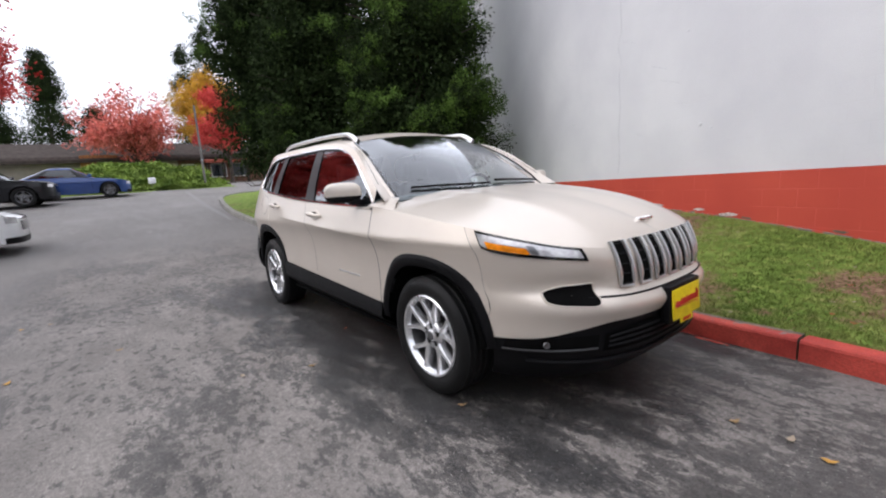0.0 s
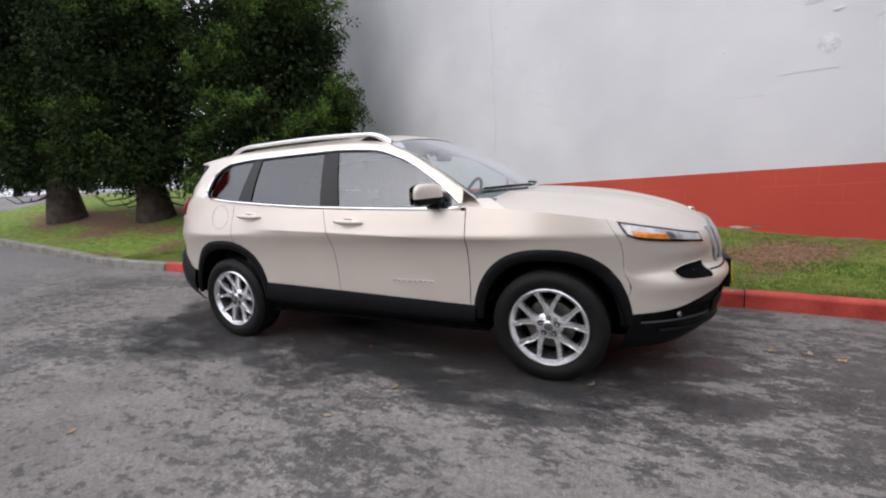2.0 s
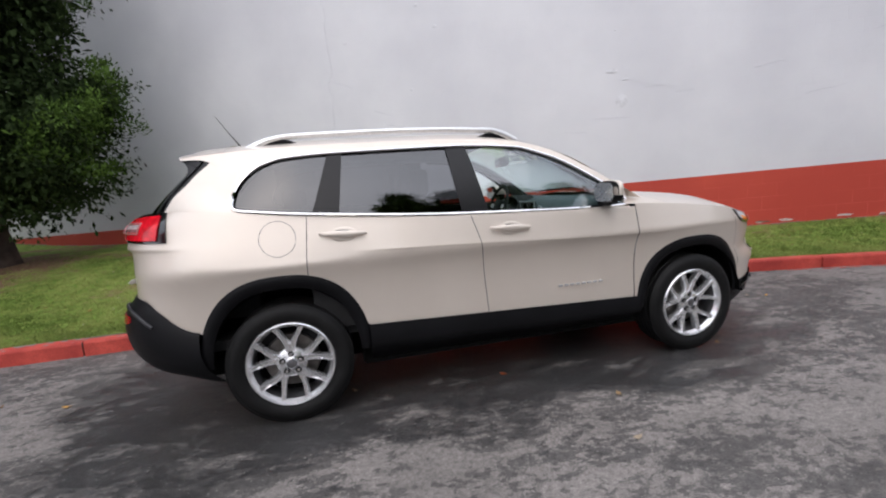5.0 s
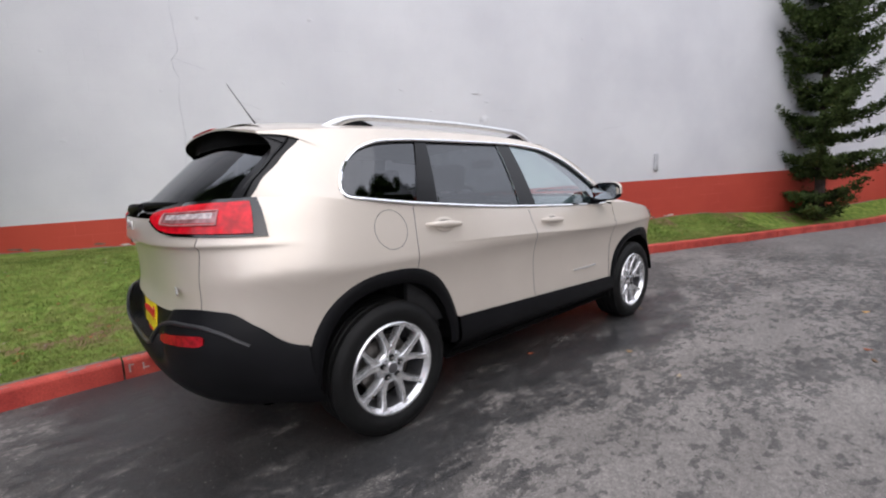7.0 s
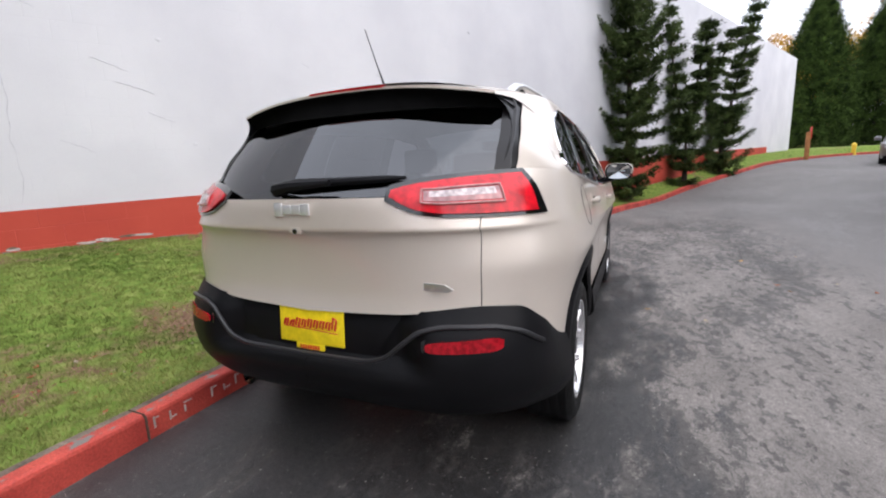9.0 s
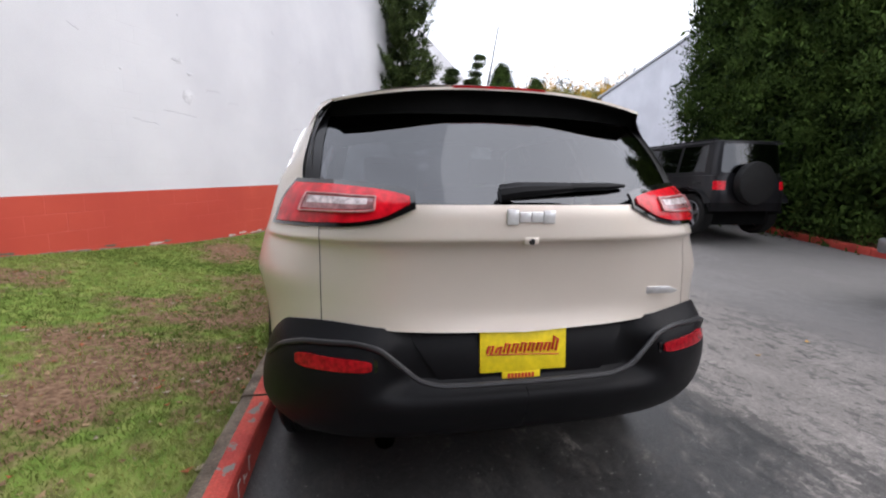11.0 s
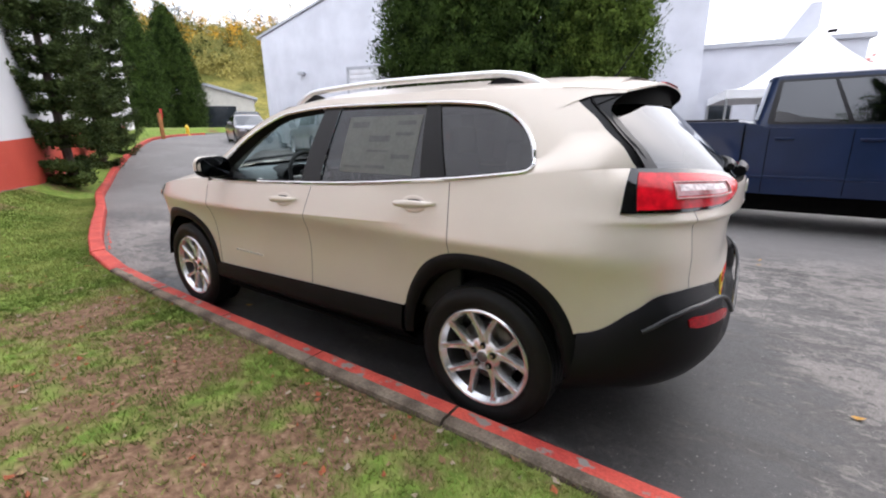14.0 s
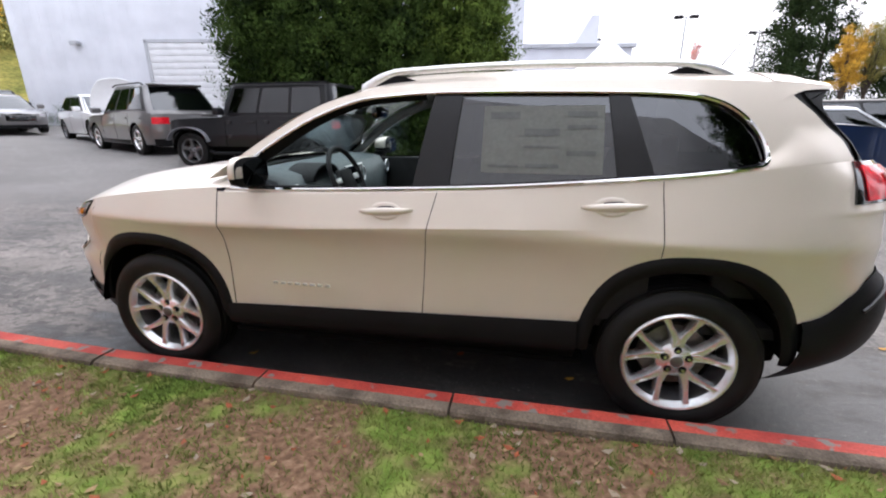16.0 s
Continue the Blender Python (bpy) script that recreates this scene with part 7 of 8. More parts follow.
z = road_z(9.5, -7.2)
grey_suv = vehicle("grey_suv", "grey metallic SUV parked in front of the white building", pose(10.25, -8.25, road_z(10.2, -8.2), 0, 0, -24.6), 'paint_grey', 4.85, 1.93, (1.45, -1.47), 0.37,
                   [(-2.42, 0.98), (-2.2, 1.02), (-1.5, 1.04), (0.9, 1.0), (1.4, 0.98), (2.1, 0.90), (2.42, 0.80)], (-2.28, -1.75, 0.15, 1.05, 1.70, 0.20), rim='alloy', sides=3)
for s in (1, -1):
    part("roof_rail", tube([(x_, s * 0.70, 1.70 + 0.05 * smooth(0.0, 0.2, min(x_ + 1.75, 0.25 - x_))) for x_ in steps(-1.75, 0.25, 16)], 0.018, 6), M['clad'], grey_suv)
    part("sill_trim", boxes(((-1.0, min(s * 0.90, s * 0.955), 0.27), (1.0, max(s * 0.90, s * 0.955), 0.36)), bevel=0.01), M['clad'], grey_suv)
part("rear_plate", boxes(((-2.45, -0.26, 0.70), (-2.40, 0.26, 0.82)), bevel=0.005), M['paint_white'], grey_suv, "pale blank number plate")
part("rear_spoiler", boxes(((-1.98, -0.62, 1.68), (-1.68, 0.62, 1.735)), bevel=0.02), M['paint_grey'], grey_suv)
off_roader = vehicle("off_roader", "boxy black four-door off-road vehicle with hardtop", pose(5.5, -6.7, road_z(5.5, -6.7), 0, 0, 0), 'paint_black', 4.6, 1.72, (1.45, -1.5), 0.40,
                     [(-2.1, 1.12), (-1.9, 1.14), (0.5, 1.14), (0.6, 1.12), (1.7, 1.08), (2.0, 1.02), (2.1, 0.95)], (-2.02, -1.95, 0.42, 0.72, 1.78, 0.10), low=0.50, zc=0.8, nose_n=6, rim='alloy_dark', arch_k=1.2, sides=3)
for s in (1, -1):
    part("fender_flare", sheet(lambda a, v: Vector((1.45 + 0.52 * math.cos(a) * (1.05 if a > 1.57 else 1.0), s * lerp(0.72, 0.96, v), 0.42 + 0.50 * spow(math.sin(a), 0.6))), steps(0.25, 2.95, 20), steps(0, 1, 3), thick=0.02), M['flare_grey'], off_roader, "flat front fender, greyed for the light on it")
    part("fender_flare", sheet(lambda a, v: Vector((-1.5 + 0.50 * math.cos(a), s * lerp(0.72, 0.95, v), 0.42 + 0.50 * spow(math.sin(a), 0.6))), steps(0.25, 2.9, 20), steps(0, 1, 3), thick=0.02), M['clad'], off_roader)
for s in (1, -1):
    for x_ in (0.38, -0.52):
        for z_ in (0.72, 1.02):
            part("door_hinge", boxes(((x_ - 0.05, min(s * 0.84, s * 0.885), z_ - 0.03), (x_ + 0.05, max(s * 0.84, s * 0.885), z_ + 0.03)), bevel=0.008), M['clad_edge'], off_roader)
    part("side_step", tube([(0.95, s * 0.84, 0.40), (0.8, s * 0.93, 0.36), (-0.85, s * 0.93, 0.36), (-1.0, s * 0.84, 0.40)], 0.035, 8), M['clad'], off_roader)
    part("roof_gutter", tube([(x_, s * 0.765, 1.765) for x_ in steps(-1.9, 0.38, 8)], 0.014, 5), M['clad_edge'], off_roader)
part("roof_rack_strip", boxes(((-1.9, -0.7, 1.79), (0.3, -0.66, 1.82)), ((-1.9, 0.66, 1.79), (0.3, 0.70, 1.82)), bevel=0.01), M['clad'], off_roader)
part("spare_wheel", lathe([(0.0, -0.1), (0.25, -0.1), (0.38, -0.08), (0.40, 0.0), (0.38, 0.08), (0, 0.1)], 32, 'X'), M['rubber'], off_roader).matrix_basis = pose(-2.2, 0.1, 1.0)
vehicle("grey_sedan", "dark grey saloon car parked nose out at the far yard", pose(20.2, -11.3, road_z(20.2, -11.3), 0, 0, 158), 'paint_grey', 4.55, 1.8, (1.38, -1.32), 0.325,
        [(-2.27, 0.86), (-2.1, 0.93), (-1.3, 0.95), (0.8, 0.90), (1.3, 0.88), (2.0, 0.78), (2.27, 0.68)], (-1.75, -0.95, 0.25, 1.15, 1.42, 0.22), low=0.22, zc=0.5)
vehicle("black_car", "black car parked behind the grey saloon", pose(23.4, -13.3, road_z(23, -13), 0, 0, 150), 'paint_black', 4.6, 1.85, (1.4, -1.4), 0.35,
        [(-2.3, 0.95), (-1.4, 1.0), (0.9, 0.97), (2.0, 0.86), (2.3, 0.75)], (-2.1, -1.7, 0.2, 1.1, 1.66, 0.2))
white_suv = vehicle("white_car", "white car with its hood raised beyond the grey SUV", pose(14.35, -10.5, road_z(14.3, -10.5), 0, 0, 155), 'paint_white', 4.6, 1.85, (1.4, -1.4), 0.34,
        [(-2.3, 0.9), (-1.4, 0.95), (0.9, 0.93), (2.0, 0.84), (2.3, 0.72)], (-2.0, -1.4, 0.2, 1.1, 1.5, 0.2))
part("raised_hood", sheet(lambda u, v: Vector((1.1 + 0.42 * u, 0.70 * v * (1 - 0.35 * u ** 3), 0.98 + 1.12 * u - 0.10 * u * u - 0.10 * v * v * u)), steps(0, 1, 8), steps(-1, 1, 8), thick=0.03), M['paint_white'], white_suv)

vehicle("blue_coupe", "bright blue coupe parked at the lawn's edge", pose(-23.3, -3.05, road_z(-23.3, -3), 0, 0, 90), 'paint_mid_blue', 4.6, 1.85, (1.4, -1.38), 0.34,
        [(-2.3, 0.85), (-2.0, 0.92), (-1.2, 0.93), (0.7, 0.90), (1.3, 0.86), (2.0, 0.76), (2.3, 0.62)], (-1.7, -0.7, 0.15, 1.0, 1.35, 0.2), low=0.2, zc=0.5, sides=1)
vehicle("dark_suv", "dark grey SUV in the row of parked cars", pose(-20.6, -5.7, road_z(-20.6, -4), 0, 0, 86), 'paint_black', 4.7, 1.9, (1.4, -1.4), 0.37,
        [(-2.35, 1.0), (-1.4, 1.05), (0.9, 1.02), (2.0, 0.92), (2.35, 0.8)], (-2.2, -1.7, 0.2, 1.1, 1.68, 0.2))
vehicle("white_sedan", "white saloon car nosing out of the parking row", pose(-9.3, -5.75, road_z(-9.3, -4), 0, 0, 88), 'paint_white', 4.6, 1.82, (1.4, -1.36), 0.33,
        [(-2.3, 0.88), (-1.3, 0.95), (0.8, 0.90), (1.4, 0.87), (2.0, 0.78), (2.3, 0.66)], (-1.75, -0.95, 0.25, 1.15, 1.43, 0.22), low=0.22, zc=0.5)
vehicle("silver_wagon", "silver wagon parked behind the blue coupe", pose(-26.0, -7.6, road_z(-26, -6), 0, 0, 90), 'paint_silver', 4.7, 1.85, (1.4, -1.4), 0.34,
        [(-2.35, 0.95), (-1.4, 1.0), (0.9, 0.95), (2.0, 0.86), (2.35, 0.72)], (-2.2, -1.8, 0.2, 1.1, 1.55, 0.2))
for i, (x, y, a, p, l) in enumerate(((-6.9, -8.6, 172, 'paint_silver', "pale silver hatchback parked beyond the pickup"), (-9.6, -11.5, 168, 'paint_black', "black car with red tail lamps in the far lot"), (-12.5, -10.0, 175, 'paint_white', "white car in the far lot"), (-9.2, -15.6, 5, 'paint_silver', "silver car in the far lot rows"), (-14.0, -16.5, 5, 'paint_grey', "grey car in the far lot rows"))):
    vehicle("parked_car", l, pose(x, y, road_z(x, y), 0, 0, a), p, 4.6, 1.85, (1.4, -1.4), 0.34,
            [(-2.3, 0.95), (-1.4, 1.0), (0.9, 0.95), (2.0, 0.86), (2.3, 0.72)], (-2.1, -1.6, 0.2, 1.1, 1.5, 0.2), group="cars in the far lot")

# ---- buildings and far things ----
M['siding'] = mat("white_metal_siding", (0.57, 0.58, 0.63), 0.6, 0, 0.05, 0.8, tone=(0.63, 0.64, 0.69))
M['hill_scrub'] = mat("olive_hill_scrub", (0.13, 0.14, 0.035), 0.95, 0, 0.3, 0.15, 0.5, 2.0, tone=(0.26, 0.22, 0.06), fine=0.35, spec=0.1)
M['trim_grey'] = mat("grey_trim", (0.4, 0.41, 0.44), 0.6, 0, 0.08, 2)
M['door_white'] = mat("roller_door", (0.62, 0.62, 0.64), 0.6, 0, 0.05, 2)
M['canvas'] = mat("white_canvas", (0.82, 0.82, 0.84), 0.8, 0, 0.03, 2)
M['roof_brown'] = mat("brown_shingle", (0.055, 0.045, 0.04), 0.95, 0, 0.25, 4, 0.5, 30, spec=0.1)
M['tan_wall'] = mat("tan_wall", (0.30, 0.27, 0.22), 0.8, 0, 0.1, 2)
M['cream_wall'] = mat("cream_siding", (0.60, 0.575, 0.50), 0.8, 0, 0.06, 2)
M['orange_wood'] = mat("stained_fence_wood", (0.36, 0.15, 0.05), 0.8, 0, 0.2, 3)
M['window_dark'] = mat("dark_window_glass", (0.02, 0.025, 0.03), 0.1, 0, 0.2, 3)
M['yellow'] = mat("yellow_paint", (0.75, 0.5, 0.03), 0.5, 0, 0.1, 6)
M['steel'] = mat("galvanised_pole", (0.35, 0.36, 0.37), 0.5, 0.7, 0.1, 6)


def gable_hall():
    """White gabled workshop across the yard."""
    a = math.radians(12)
    d = Vector((-math.cos(a), -math.sin(a), 0))
    n = Vector((-d.y, d.x, 0)) * -1
    if n.y < 0:
        n = -n
    m = Matrix.Translation((26.0, -16.6, 0.35)) @ Matrix((( d.x, -n.x, 0, 0), (d.y, -n.y, 0, 0), (0, 0, 1, 0), (0, 0, 0, 1)))
    t = thing("workshop_building", "white metal-clad gabled workshop with a roller door", "building", m)
    W_, E_, A_, D_ = 26.3, 7.15, 11.2, 22.0
    front = prism([(0, -0.5), (W_, -0.5), (W_, E_), (W_ / 2, A_), (0, E_)], 0.0, D_, 'XZ')
    part("wall", front, M['siding'], t, smooth=False)
    for x in steps(0.4, W_ - 0.4, 62):
        h = E_ + (A_ - E_) * (1 - abs(x - W_ / 2) / (W_ / 2)) - 0.15
        part("siding_rib", boxes(((x - 0.02, -0.007, 0), (x + 0.02, 0.0, h))), M['siding'], t, smooth=False)
    for xa, za, xb, zb in ((-0.3, E_ - 0.05, W_ / 2, A_ + 0.05), (W_ / 2, A_ + 0.05, W_ + 0.3, E_ - 0.05)):
        part("roof_edge", prism([(xa, za), (xb, zb), (xb, zb + 0.14), (xa, za + 0.14)], -0.10, D_ + 0.3, 'XZ'), M['trim_grey'], t, smooth=False)
    door = part("roller_door", boxes(((6.9, -0.05, 0.0), (11.5, -0.01, 4.75))), M['door_white'], t, "pale roller shutter door", smooth=False)
    for k in range(15):
        part("door_slat", boxes(((6.95, -0.07, 0.05 + k * 0.313), (11.45, -0.05, 0.335 + k * 0.313)), bevel=0.012), M['door_white'], door)
    part("door_frame", boxes(((6.75, -0.09, 0), (6.9, 0.0, 4.9)), ((11.5, -0.09, 0), (11.65, 0.0, 4.9)), ((6.75, -0.09, 4.75), (11.65, 0.0, 4.9))), M['trim_grey'], t, smooth=False)
    for x, z_ in ((3.3, 4.65), (22.6, 4.6)):
        lamp = part("wall_lamp", boxes(((x - 0.2, -0.36, z_), (x + 0.2, -0.02, z_ + 0.18)), bevel=0.04), M['trim_grey'], t, "grey wall lamp")
        part("lamp_lens", boxes(((x - 0.16, -0.33, z_ - 0.03), (x + 0.16, -0.1, z_ + 0.0)), bevel=0.01), M['lamp_white'], lamp)
    part("downpipe", boxes(((18.9, -0.14, 0), (19.05, -0.02, 7.8)), bevel=0.02), M['trim_grey'], t)
    part("wall_conduit", boxes(((18.0, -0.06, 4.7), (18.35, -0.02, 5.0))), M['trim_grey'], t)
    return t


gable_hall()
wing = thing("low_wing_building", "low white flat-roofed wing with a raised stair tower", "building", pose(-6.2, -27.5, 0.0, 0, 0, 10))
part("wall", boxes(((0.2, -6, -0.5), (9.0, 0, 5.3))), M['siding'], wing, smooth=False)
part("roof_edge", boxes(((0.0, -6.2, 5.3), (9.2, 0.2, 5.55)), bevel=0.03), M['trim_grey'], wing, smooth=False)
part("stair_tower", prism([(3.5, 5.55), (2.0, 5.55), (2.0, 7.3), (2.45, 7.3)], -4, -1, 'XZ'), M['siding'], wing, smooth=False)
for x in steps(1.4, 8.2, 3):
    w_ = part("window", boxes(((x - 0.55, 0.0, 1.2), (x + 0.55, 0.03, 2.6))), M['window_dark'], wing, smooth=False)
    part("window_frame", boxes(((x - 0.62, 0.0, 1.12), (x - 0.55, 0.05, 2.68)), ((x + 0.55, 0.0, 1.12), (x + 0.62, 0.05, 2.68)), ((x - 0.62, 0.0, 2.6), (x + 0.62, 0.05, 2.68))), M['trim_grey'], w_, smooth=False)

tent = thing("canopy_tent", "white peaked canopy tent in the far lot", "tent", pose(-3.6, -20.0, 0.1, 0, 0, 10))
part("canopy", sheet(lambda u, v: Vector(((3.0 * (1 - v)) * math.cos(u) * (1 / max(abs(math.cos(u)), abs(math.sin(u)))), (3.0 * (1 - v)) * math.sin(u) * (1 / max(abs(math.cos(u)), abs(math.sin(u)))), 2.5 + 2.3 * v ** 1.9)), steps(0, 2 * math.pi, 48), steps(0, 1, 10)), M['canvas'], tent, sharp=30)
part("valance", sheet(lambda u, v: Vector((3.0 * math.cos(u) / max(abs(math.cos(u)), abs(math.sin(u))), 3.0 * math.sin(u) / max(abs(math.cos(u)), abs(math.sin(u))), lerp(2.2, 2.5, v))), steps(0, 2 * math.pi, 48), [0, 1]), M['canvas'], tent)
for x in (-2.95, 2.95):
    for y in (-2.95, 2.95):
        part("tent_pole", tube([(x, y, 0), (x, y, 2.5)], 0.04, 8), M['steel'], tent)

shed = thing("open_shed", "pale gabled shed, a dark panel for its open doorway", "building", pose(49.5, -24.6, 1.0, 0, 0, -120))
part("wall", prism([(-5, -1), (5, -1), (5, 4.2), (0, 5.6), (-5, 4.2)], 0, 9, 'XZ'), M['cream_wall'], shed, smooth=False)
# flat dark panel on the solid wall, for the shade inside the doorway
part("doorway", boxes(((-3.2, -0.06, 0), (3.0, -0.01, 3.4))), M['window_dark'], shed, smooth=False)
part("roof_edge", prism([(-5.4, 4.1), (0, 5.6), (5.4, 4.1), (5.4, 4.35), (0, 5.9), (-5.4, 4.35)], -0.3, 9.3, 'XZ'), M['trim_grey'], shed, smooth=False)

house = thing("low_building", "long low building with a brown shingle roof beyond the entrance", "building", pose(-46, -6, 2.0, 0, 0, 90))
part("wall", boxes(((-20, -8, -1), (16, 0, 1.75))), M['tan_wall'], house, smooth=False)
part("roof", prism([(-8.8, 1.7), (0.7, 1.7), (0.4, 2.0), (-4, 3.3), (-8.5, 2.0)], -20.6, 16.6, 'YZ'), M['roof_brown'], house, smooth=False)
M['white_panel'] = mat("white_garage_panel", (0.62, 0.61, 0.58), 0.7, 0, 0.06, 2)
M['awning_red'] = mat("faded_red_awning", (0.42, 0.09, 0.06), 0.8, 0, 0.2, 3, tone=(0.52, 0.15, 0.10))
M['brick_brown'] = mat("brown_brick", (0.17, 0.085, 0.055), 0.9, 0, 0.2, 3)
part("fascia", boxes(((-20.6, -8.86, 1.55), (16.6, -8.78, 1.78))), M['roof_brown'], house, smooth=False)
for xa, xb in ((5.3, 6.9), (7.1, 8.5)):
    door = part("garage_door", boxes(((xa, -8.06, -0.3), (xb, -8.0, 1.35)), bevel=0.01), M['white_panel'], house, "white panelled garage door")
    for k in range(4):
        part("door_panel", boxes(((xa + 0.08, -8.085, -0.25 + k * 0.4), (xb - 0.08, -8.06, 0.09 + k * 0.4)), bevel=0.012), M['white_panel'], door)
part("porch_wall", boxes(((9.4, -8.05, -0.3), (16.0, -8.0, 1.6))), M['brick_brown'], house, smooth=False)
part("porch_awning", prism([(-9.3, 1.30), (-8.0, 1.50), (-8.0, 1.72), (-9.3, 1.52)], 11.2, 15.9, 'YZ'), M['awning_red'], house, "faded red porch awning", smooth=False)
for x in (11.3, 12.5, 14.4, 15.7):
    part("porch_post", boxes(((x - 0.09, -9.2, -0.4), (x + 0.09, -9.02, 1.34)), bevel=0.01), M['roof_brown'], house)
for xa, xb in ((9.7, 10.6), (11.8, 12.9), (13.4, 14.6)):
    w_ = part("window", boxes(((xa, -8.09, 0.2), (xb, -8.05, 1.2))), M['window_dark'], house, smooth=False)
    part("window_frame", boxes(((xa - 0.06, -8.11, 0.12), (xb + 0.06, -8.05, 0.2)), ((xa - 0.06, -8.11, 1.2), (xb + 0.06, -8.05, 1.28)), ((xa - 0.06, -8.11, 0.2), (xa, -8.05, 1.2)), ((xb, -8.11, 0.2), (xb + 0.06, -8.05, 1.2))), M['white_panel'], w_, smooth=False)
fence = thing("timber_fence", "orange-stained timber screen fence by the low building", "fence", pose(-37.4, -1.6, 2.3, 0, 0, 90))
for k in range(11):
    part("board", boxes(((-1.1 + k * 0.2, -0.02, 0), (-0.915 + k * 0.2, 0.02, 1.78 + 0.02 * (k % 3))), bevel=0.004), M['orange_wood'], fence, smooth=False)

# planted bank across the entrance, overgrown with leafy ground cover
def bank_z(x, y):
    d = min(-25.1 - x, 0.9 * (4.5 - y), 0.9 * (y + 5.4)) + 0.35 * noise.noise((x * 0.4, y * 0.4, 2))
    return road_z(x, 0) - 0.05 + (0.06 if d > 0 else 0) + 1.22 * smooth(0, 3.6, d) + 0.10 * noise.noise((x * 0.7, y * 0.7, 0)) * smooth(0, 1.5, d)


bank = part("entrance_bank", sheet(lambda x, y: Vector((x, y, bank_z(x, y))), steps(-38, -24.6, 48), steps(-6, 5, 44)), M['turf'], None, "sloping green bank across the entrance road")
tagged(bank, category="lawn", kind="structure")
bank.data.attributes.new("soil", 'FLOAT', 'POINT')
M['cover_leaf'] = mat("ground_cover_leaves", (0.12, 0.20, 0.035), 0.8, 0, 0.4, 1.2, tone=(0.29, 0.39, 0.09), bump_scale=9, fine=0.35, spec=0.1)
rng = random.Random(17)
places = []
while len(places) < 1500:
    x, y = -25.2 - 6.5 * rng.random() ** 1.4, rng.uniform(-5.2, 4.4)
    if min(-25.1 - x, 4.5 - y, y + 5.4) > 0.25 and noise.noise((x * 0.55, y * 0.55, 9)) > -0.25 - 0.12 * (-25 - x):
        places.append(((x, y, bank_z(x, y) + rng.uniform(0.02, 0.16)), rng.uniform(0.18, 0.34)))
tagged(clumps("ground_cover", places, M['cover_leaf'], None, rng, tuft=24, length=0.5, width=0.2, flat=0.7, up=0.4), "leafy green ground cover on the bank", "ground cover", kind="stuff")
bush = thing("shrub", "rounded clipped green shrub on top of the bank", "shrub", pose(-29.0, 2.8, bank_z(-29.0, 2.8)))
part("stems", tube([(0, 0, -0.1), (0.03, 0, 0.3), (0, 0.05, 0.6)], [0.05, 0.04, 0.02], 6), M['bark'], bush)
dome_ = []
for _ in range(220):
    d = Vector((rng.gauss(0, 1), rng.gauss(0, 1), abs(rng.gauss(0, 0.8)))).normalized() * rng.uniform(0.6, 1.0)
    dome_.append(((d.x * 0.95, d.y * 1.1, 0.12 + d.z * 0.72), rng.uniform(0.13, 0.2)))
clumps("foliage", dome_, M['cover_leaf'], bush, rng, tuft=26, length=0.45, width=0.16)
M['weathered_pole'] = mat("weathered_grey_timber", (0.17, 0.16, 0.15), 0.9, 0, 0.2, 4, 0.4, 40)
pole = thing("utility_pole", "slim weathered grey pole at the end of the bank", "pole", pose(-25.6, 2.95, bank_z(-25.6, 2.95)))
part("shaft", tube([(0, 0, -0.2), (0, 0, 2.0), (0.02, 0, 4.6)], [0.065, 0.058, 0.05], 10), M['weathered_pole'], pole)
part("pole_band", lathe([(0.060, 1.5), (0.068, 1.5), (0.068, 1.58), (0.060, 1.58)], 12, 'Z'), M['steel'], pole)
marker = thing("marker_box", "small white marker box at the foot of the bank", "marker", pose(-25.75, 0.35, bank_z(-25.75, 0.35)))
part("stake", boxes(((-0.04, -0.04, -0.1), (0.04, 0.04, 0.3))), M['steel'], marker)
part("box", boxes(((-0.1, -0.17, 0.28), (0.1, 0.17, 0.62)), bevel=0.02), M['canvas'], marker)

# sign post, hydrant
post = thing("sign_post", "brown wooden post with a small red and white sign", "sign", pose(27.0, -9.9, road_z(27, -10)))
part("post", boxes(((-0.09, -0.09, 0), (0.09, 0.09, 1.5)), bevel=0.015), M['orange_wood'], post)
part("sign_board", boxes(((-0.13, -0.02 - 0.1, 1.15), (0.13, 0.02 - 0.1, 1.75)), bevel=0.01), M['ink_red'], post)
part("sign_bar", boxes(((-0.09, -0.125, 1.3), (0.09, -0.12, 1.36)), ((-0.09, -0.125, 1.5), (0.09, -0.12, 1.58))), M['canvas'], post, smooth=False)
hyd = thing("fire_hydrant", "small yellow fire hydrant by the far kerb", "hydrant", pose(31.5, -13.5, road_z(31, -13)))
part("barrel", lathe([(0.0, 0.0), (0.16, 0.0), (0.16, 0.06), (0.11, 0.08), (0.11, 0.55), (0.14, 0.58), (0.12, 0.68), (0.05, 0.76), (0.0, 0.78)], 20, 'Z'), M['yellow'], hyd)
part("outlet", lathe([(0.0, -0.2), (0.06, -0.2), (0.06, 0.2), (0.0, 0.2)], 14, 'X'), M['yellow'], hyd).matrix_basis = pose(0, 0, 0.45)

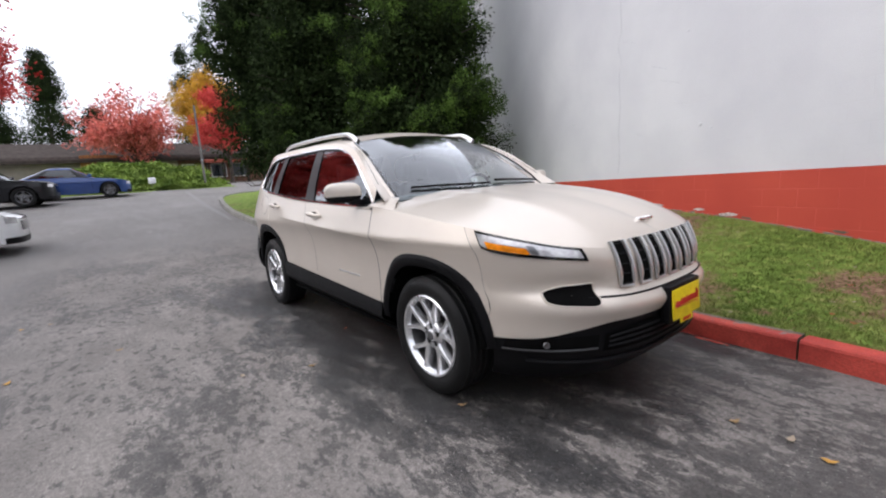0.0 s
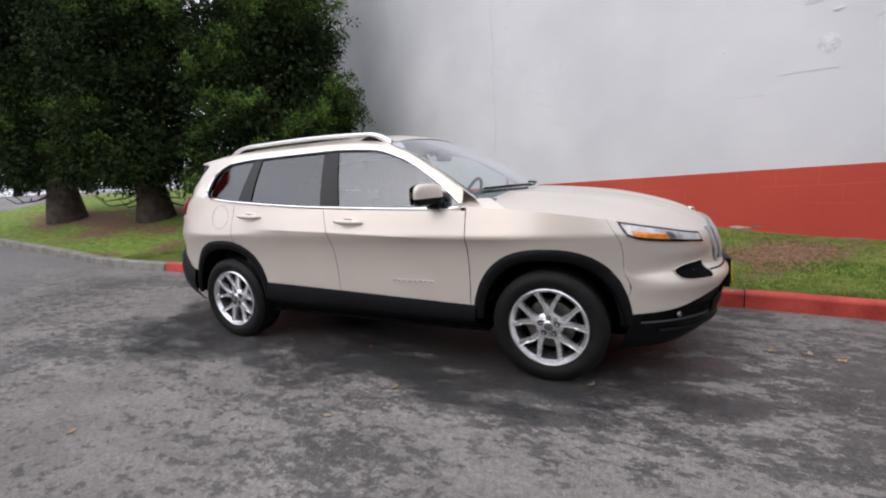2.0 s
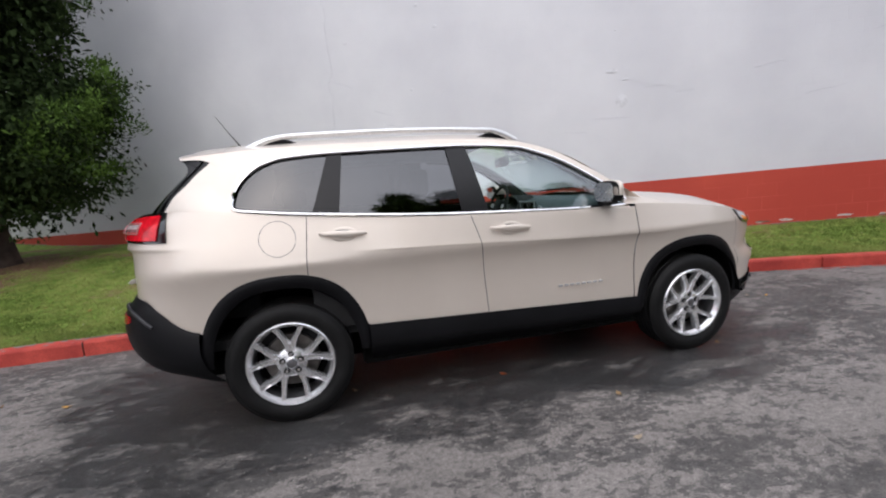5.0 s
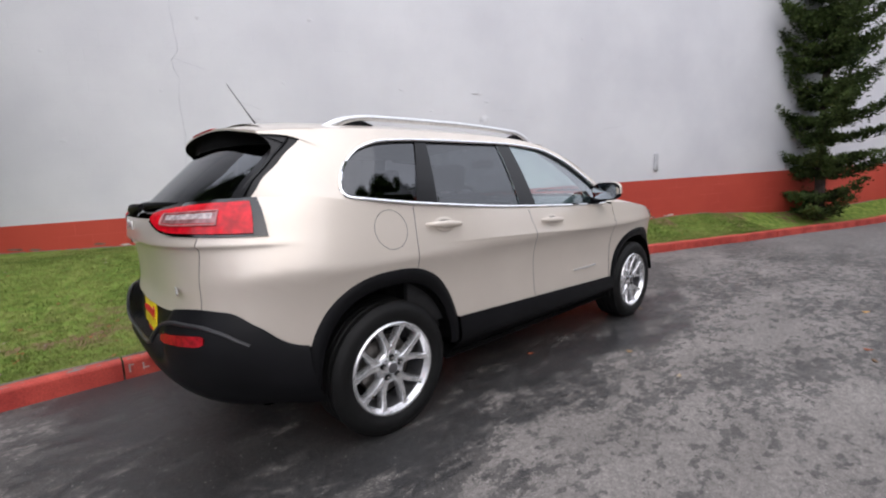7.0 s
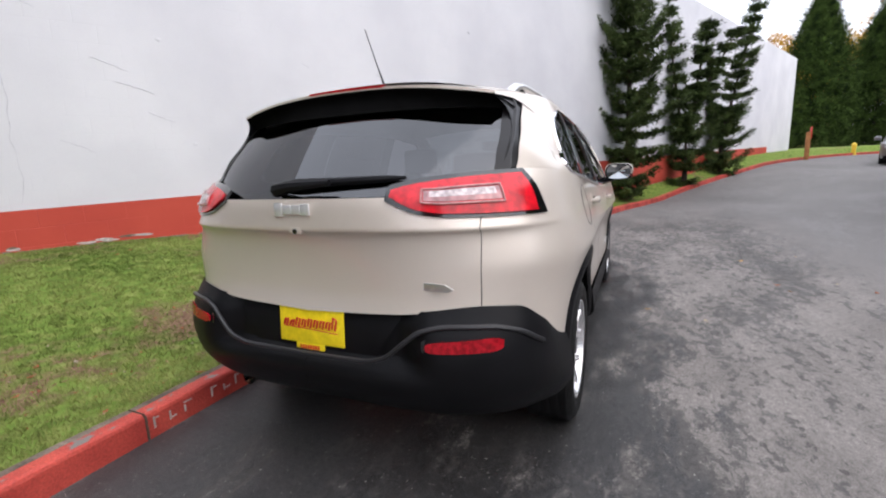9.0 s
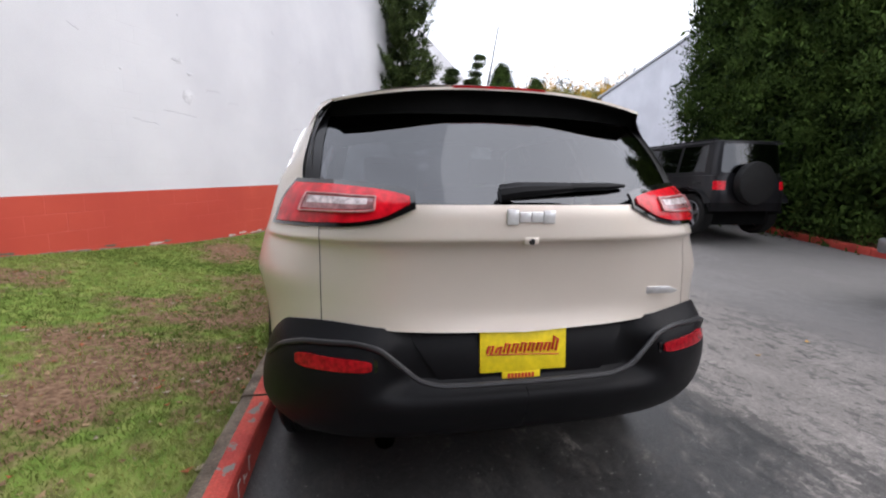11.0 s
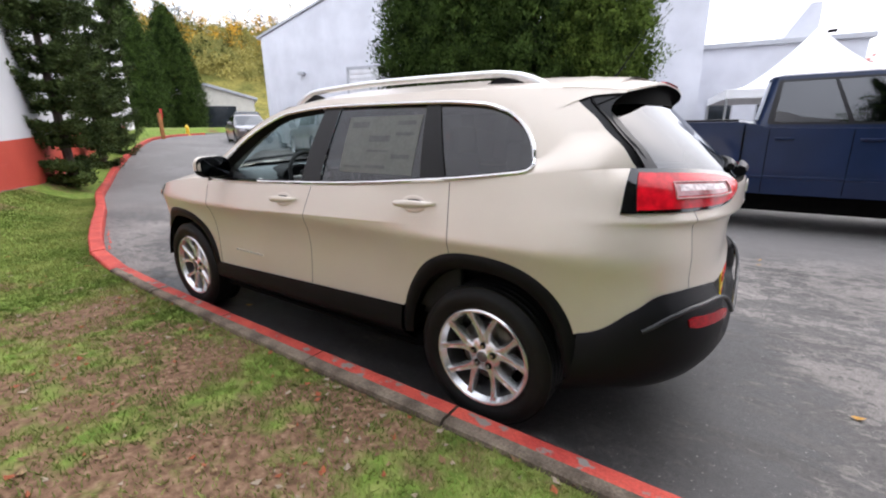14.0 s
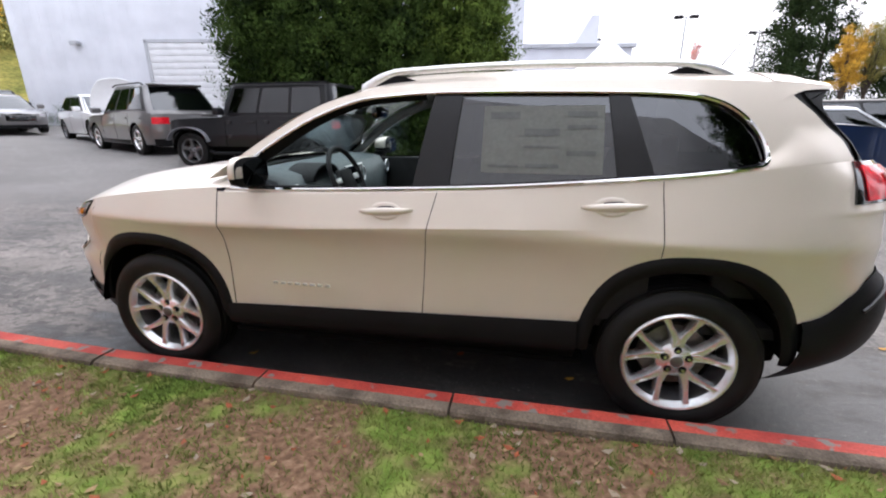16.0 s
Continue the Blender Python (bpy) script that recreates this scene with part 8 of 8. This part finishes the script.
# light poles of the far lot
for x, y, h in ((-10.5, -34, 8.0), (-18.5, -42, 8.0), (-5.5, -46, 8.5)):
    t = thing("lot_lamp", "tall grey lot lamp with two square heads", "street lamp", pose(x, y, 0), group="lot lamps")
    part("pole", tube([(0, 0, 0), (0, 0, h)], [0.09, 0.06], 8), M['steel'], t)
    part("lamp_arm", tube([(-0.5, 0, h), (0.5, 0, h)], 0.035, 6), M['steel'], t)
    for s in (-1, 1):
        part("lamp_head", boxes(((s * 0.5 - 0.28, -0.2, h - 0.1), (s * 0.5 + 0.28, 0.2, h + 0.1)), bevel=0.03), M['clad'], t)

# autumn trees and far woods
broadleaf(-17.2, -5.9, road_z(-17.2, -5), 9.0, 2.5, 51, 'leaf_red', "bright red maple in the parking row", 3.2)
broadleaf(-35.5, 0.6, 2.1, 6.2, 4.2, 52, 'leaf_pink', "spreading salmon-red maple, its top half bare", 1.3, 0.42)
broadleaf(-48, 8.2, 2.3, 11.0, 4.0, 53, 'leaf_gold', "golden autumn tree beyond the low building", 1.3)
broadleaf(-35.2, 6.7, 1.6, 7.3, 2.5, 54, 'leaf_red', "bright red tree before the low building's porch", 1.7)
for i, (x, y, z0, h, r) in enumerate(((-52, -4.5, 2, 13, 3.4), (-56, -9.0, 2, 11, 3.4), (-60, -1, 2, 9.5, 3.6), (-48, 15.5, 1.7, 9, 3.6), (-47, 20.5, 1.7, 8, 3.8), (-46, 26, 1.7, 9, 4.0), (-66, 12.3, 2, 22.5, 5.0), (-70, 10.2, 2, 20.5, 4.2))):
    big_conifer(x, y, z0, h, r, 60 + i, "far dark conifer beyond the low building", skirt=0.5, dens=0.35)
broadleaf(55.0, -16.6, 1.2, 13.0, 4.0, 57, 'leaf_gold', "tall golden tree beyond the far cypresses", 1.2, name="autumn_tree")
for i, (x, y, h, r) in enumerate(((-20.5, -41, 14, 3.2), (-25, -45, 16, 3.8), (-32, -46, 15, 3.8))):
    big_conifer(x, y, 0.2, h, r, 70 + i, "tall dark fir at the edge of the far lot", skirt=0.6, dens=0.5)
for i, (x, y, h, r, m_) in enumerate(((-28.5, -35, 9.5, 3.4, 'leaf_gold'), (-33, -33, 9, 3.6, 'leaf_gold'), (-24.5, -37.5, 8.5, 1.6, 'leaf_olive'), (-22.5, -36.5, 7.5, 1.3, 'leaf_gold'))):
    broadleaf(x, y, 0.2, h, r, 80 + i, m_, "golden autumn tree beside the far lot", 1.0, name="autumn_tree")
for i, (x, y, h) in enumerate(((-14.5, -45, 8.5), (-9.0, -52, 7.5), (-2.5, -50, 6.5))):
    broadleaf(x, y, 0, h, 1.1, 90 + i, 'leaf_pink', "narrow rust-red columnar tree in the far lot", 0.6, name="columnar_tree")


def far_hill():
    """Wooded autumn hillside behind the yard."""
    rng = random.Random(7)
    hz_ = lambda a, r: 1.0 + 35 * smooth(70, 150, r) * (0.9 + 0.1 * math.sin(a * 5 + 1)) * lerp(0.22, 1, smooth(radians(-13), radians(-23), a))
    hill = part("hillside", sheet(lambda a, r: Vector((r * math.cos(a), r * math.sin(a), hz_(a, r) - 1)), steps(radians(-62), radians(12), 40), steps(68, 190, 14)), M['hill_scrub'], None, "grassy hillside under autumn woods")
    tagged(hill, category="hill", kind="structure")
    for mname, n, label in (('leaf_olive', 1000, "olive and yellow scrub covering the far hillside"), ('leaf_gold', 260, "golden trees on the far hillside"), ('needle_dark', 110, "dark firs along the far hilltop")):
        places = []
        for _ in range(n):
            a = rng.uniform(radians(-60), radians(10))
            r = rng.uniform(104, 165) if mname == 'leaf_olive' else rng.uniform(112, 165)
            h = rng.uniform(2.0, 4.0) if mname == 'leaf_olive' else rng.uniform(5, 9)
            for k in range(7):
                f = k / 6
                sp = 1.3 * (1 - f * 0.8) if mname == 'needle_dark' else 1.6
                places.append(((r * math.cos(a) + rng.gauss(0, sp), r * math.sin(a) + rng.gauss(0, sp), hz_(a, r) - 0.6 + f * h), rng.uniform(0.9, 1.5) * (1.1 - 0.5 * f)))
        ob = clumps("hillside_woods", places, M[mname], None, rng, tuft=30, length=0.42, width=0.17)
        tagged(ob, label, "woods", kind="stuff")


far_hill()
# clipped shrub against the hall
rng = random.Random(9)
shrub = thing("shrub", "low green shrub at the corner of the workshop", "shrub", pose(24.5, -16.2, road_z(24, -15)))
clumps("foliage", [((rng.gauss(0, 1.0), rng.gauss(0, 0.4), 0.15 + abs(rng.gauss(0, 0.35))), 0.3) for _ in range(120)], M['cypress'], shrub, rng)

# ---- planted island under the cypress row ----
island = thing("island_kerb", "red-painted kerb round the cypress bed", "kerb", kind="structure")
RIM = [Vector((x, y, 0)) for x, y in ((7.1, -10.8), (7.0, -9.4), (6.5, -8.65), (5.4, -8.5), (4.4, -8.55), (3.4, -8.6), (2.6, -8.5), (1.85, -8.36), (1.1, -8.15), (0.4, -8.3), (-0.1, -8.9), (-0.3, -9.8), (-0.3, -10.8))]
for a, b in zip(RIM, RIM[1:]):
    bm = bmesh.new()
    stone(bm, a, b, h=0.14)
    part("kerb_stone", bm, [M['kerb_red']] * 3, island, smooth=False)
M['mulch'] = mat("brown_needle_mulch", (0.10, 0.055, 0.03), 0.95, 0, 0.35, 5, 0.8, 60, tone=(0.19, 0.11, 0.06), fine=0.35, spec=0.1)
bed = part("planting_bed", sheet(lambda u, v: (lambda p: Vector((p.x, p.y, road_z(p.x, p.y) + 0.11 + 0.10 * smooth(0.0, 0.5, v) + 0.02 * noise.noise((p.x * 2, p.y * 2, 0)))))(RIM[min(12, int(u))].lerp(RIM[min(12, int(u) + 1)], u - int(u)).lerp(Vector((3.4, -10.9, 0)), lerp(0.045, 0.97, v))), steps(0, 12, 48), steps(0, 1, 12)), M['mulch'], None, "brown needle-strewn bed under the cypress row")
tagged(bed, category="planting bed", kind="structure")
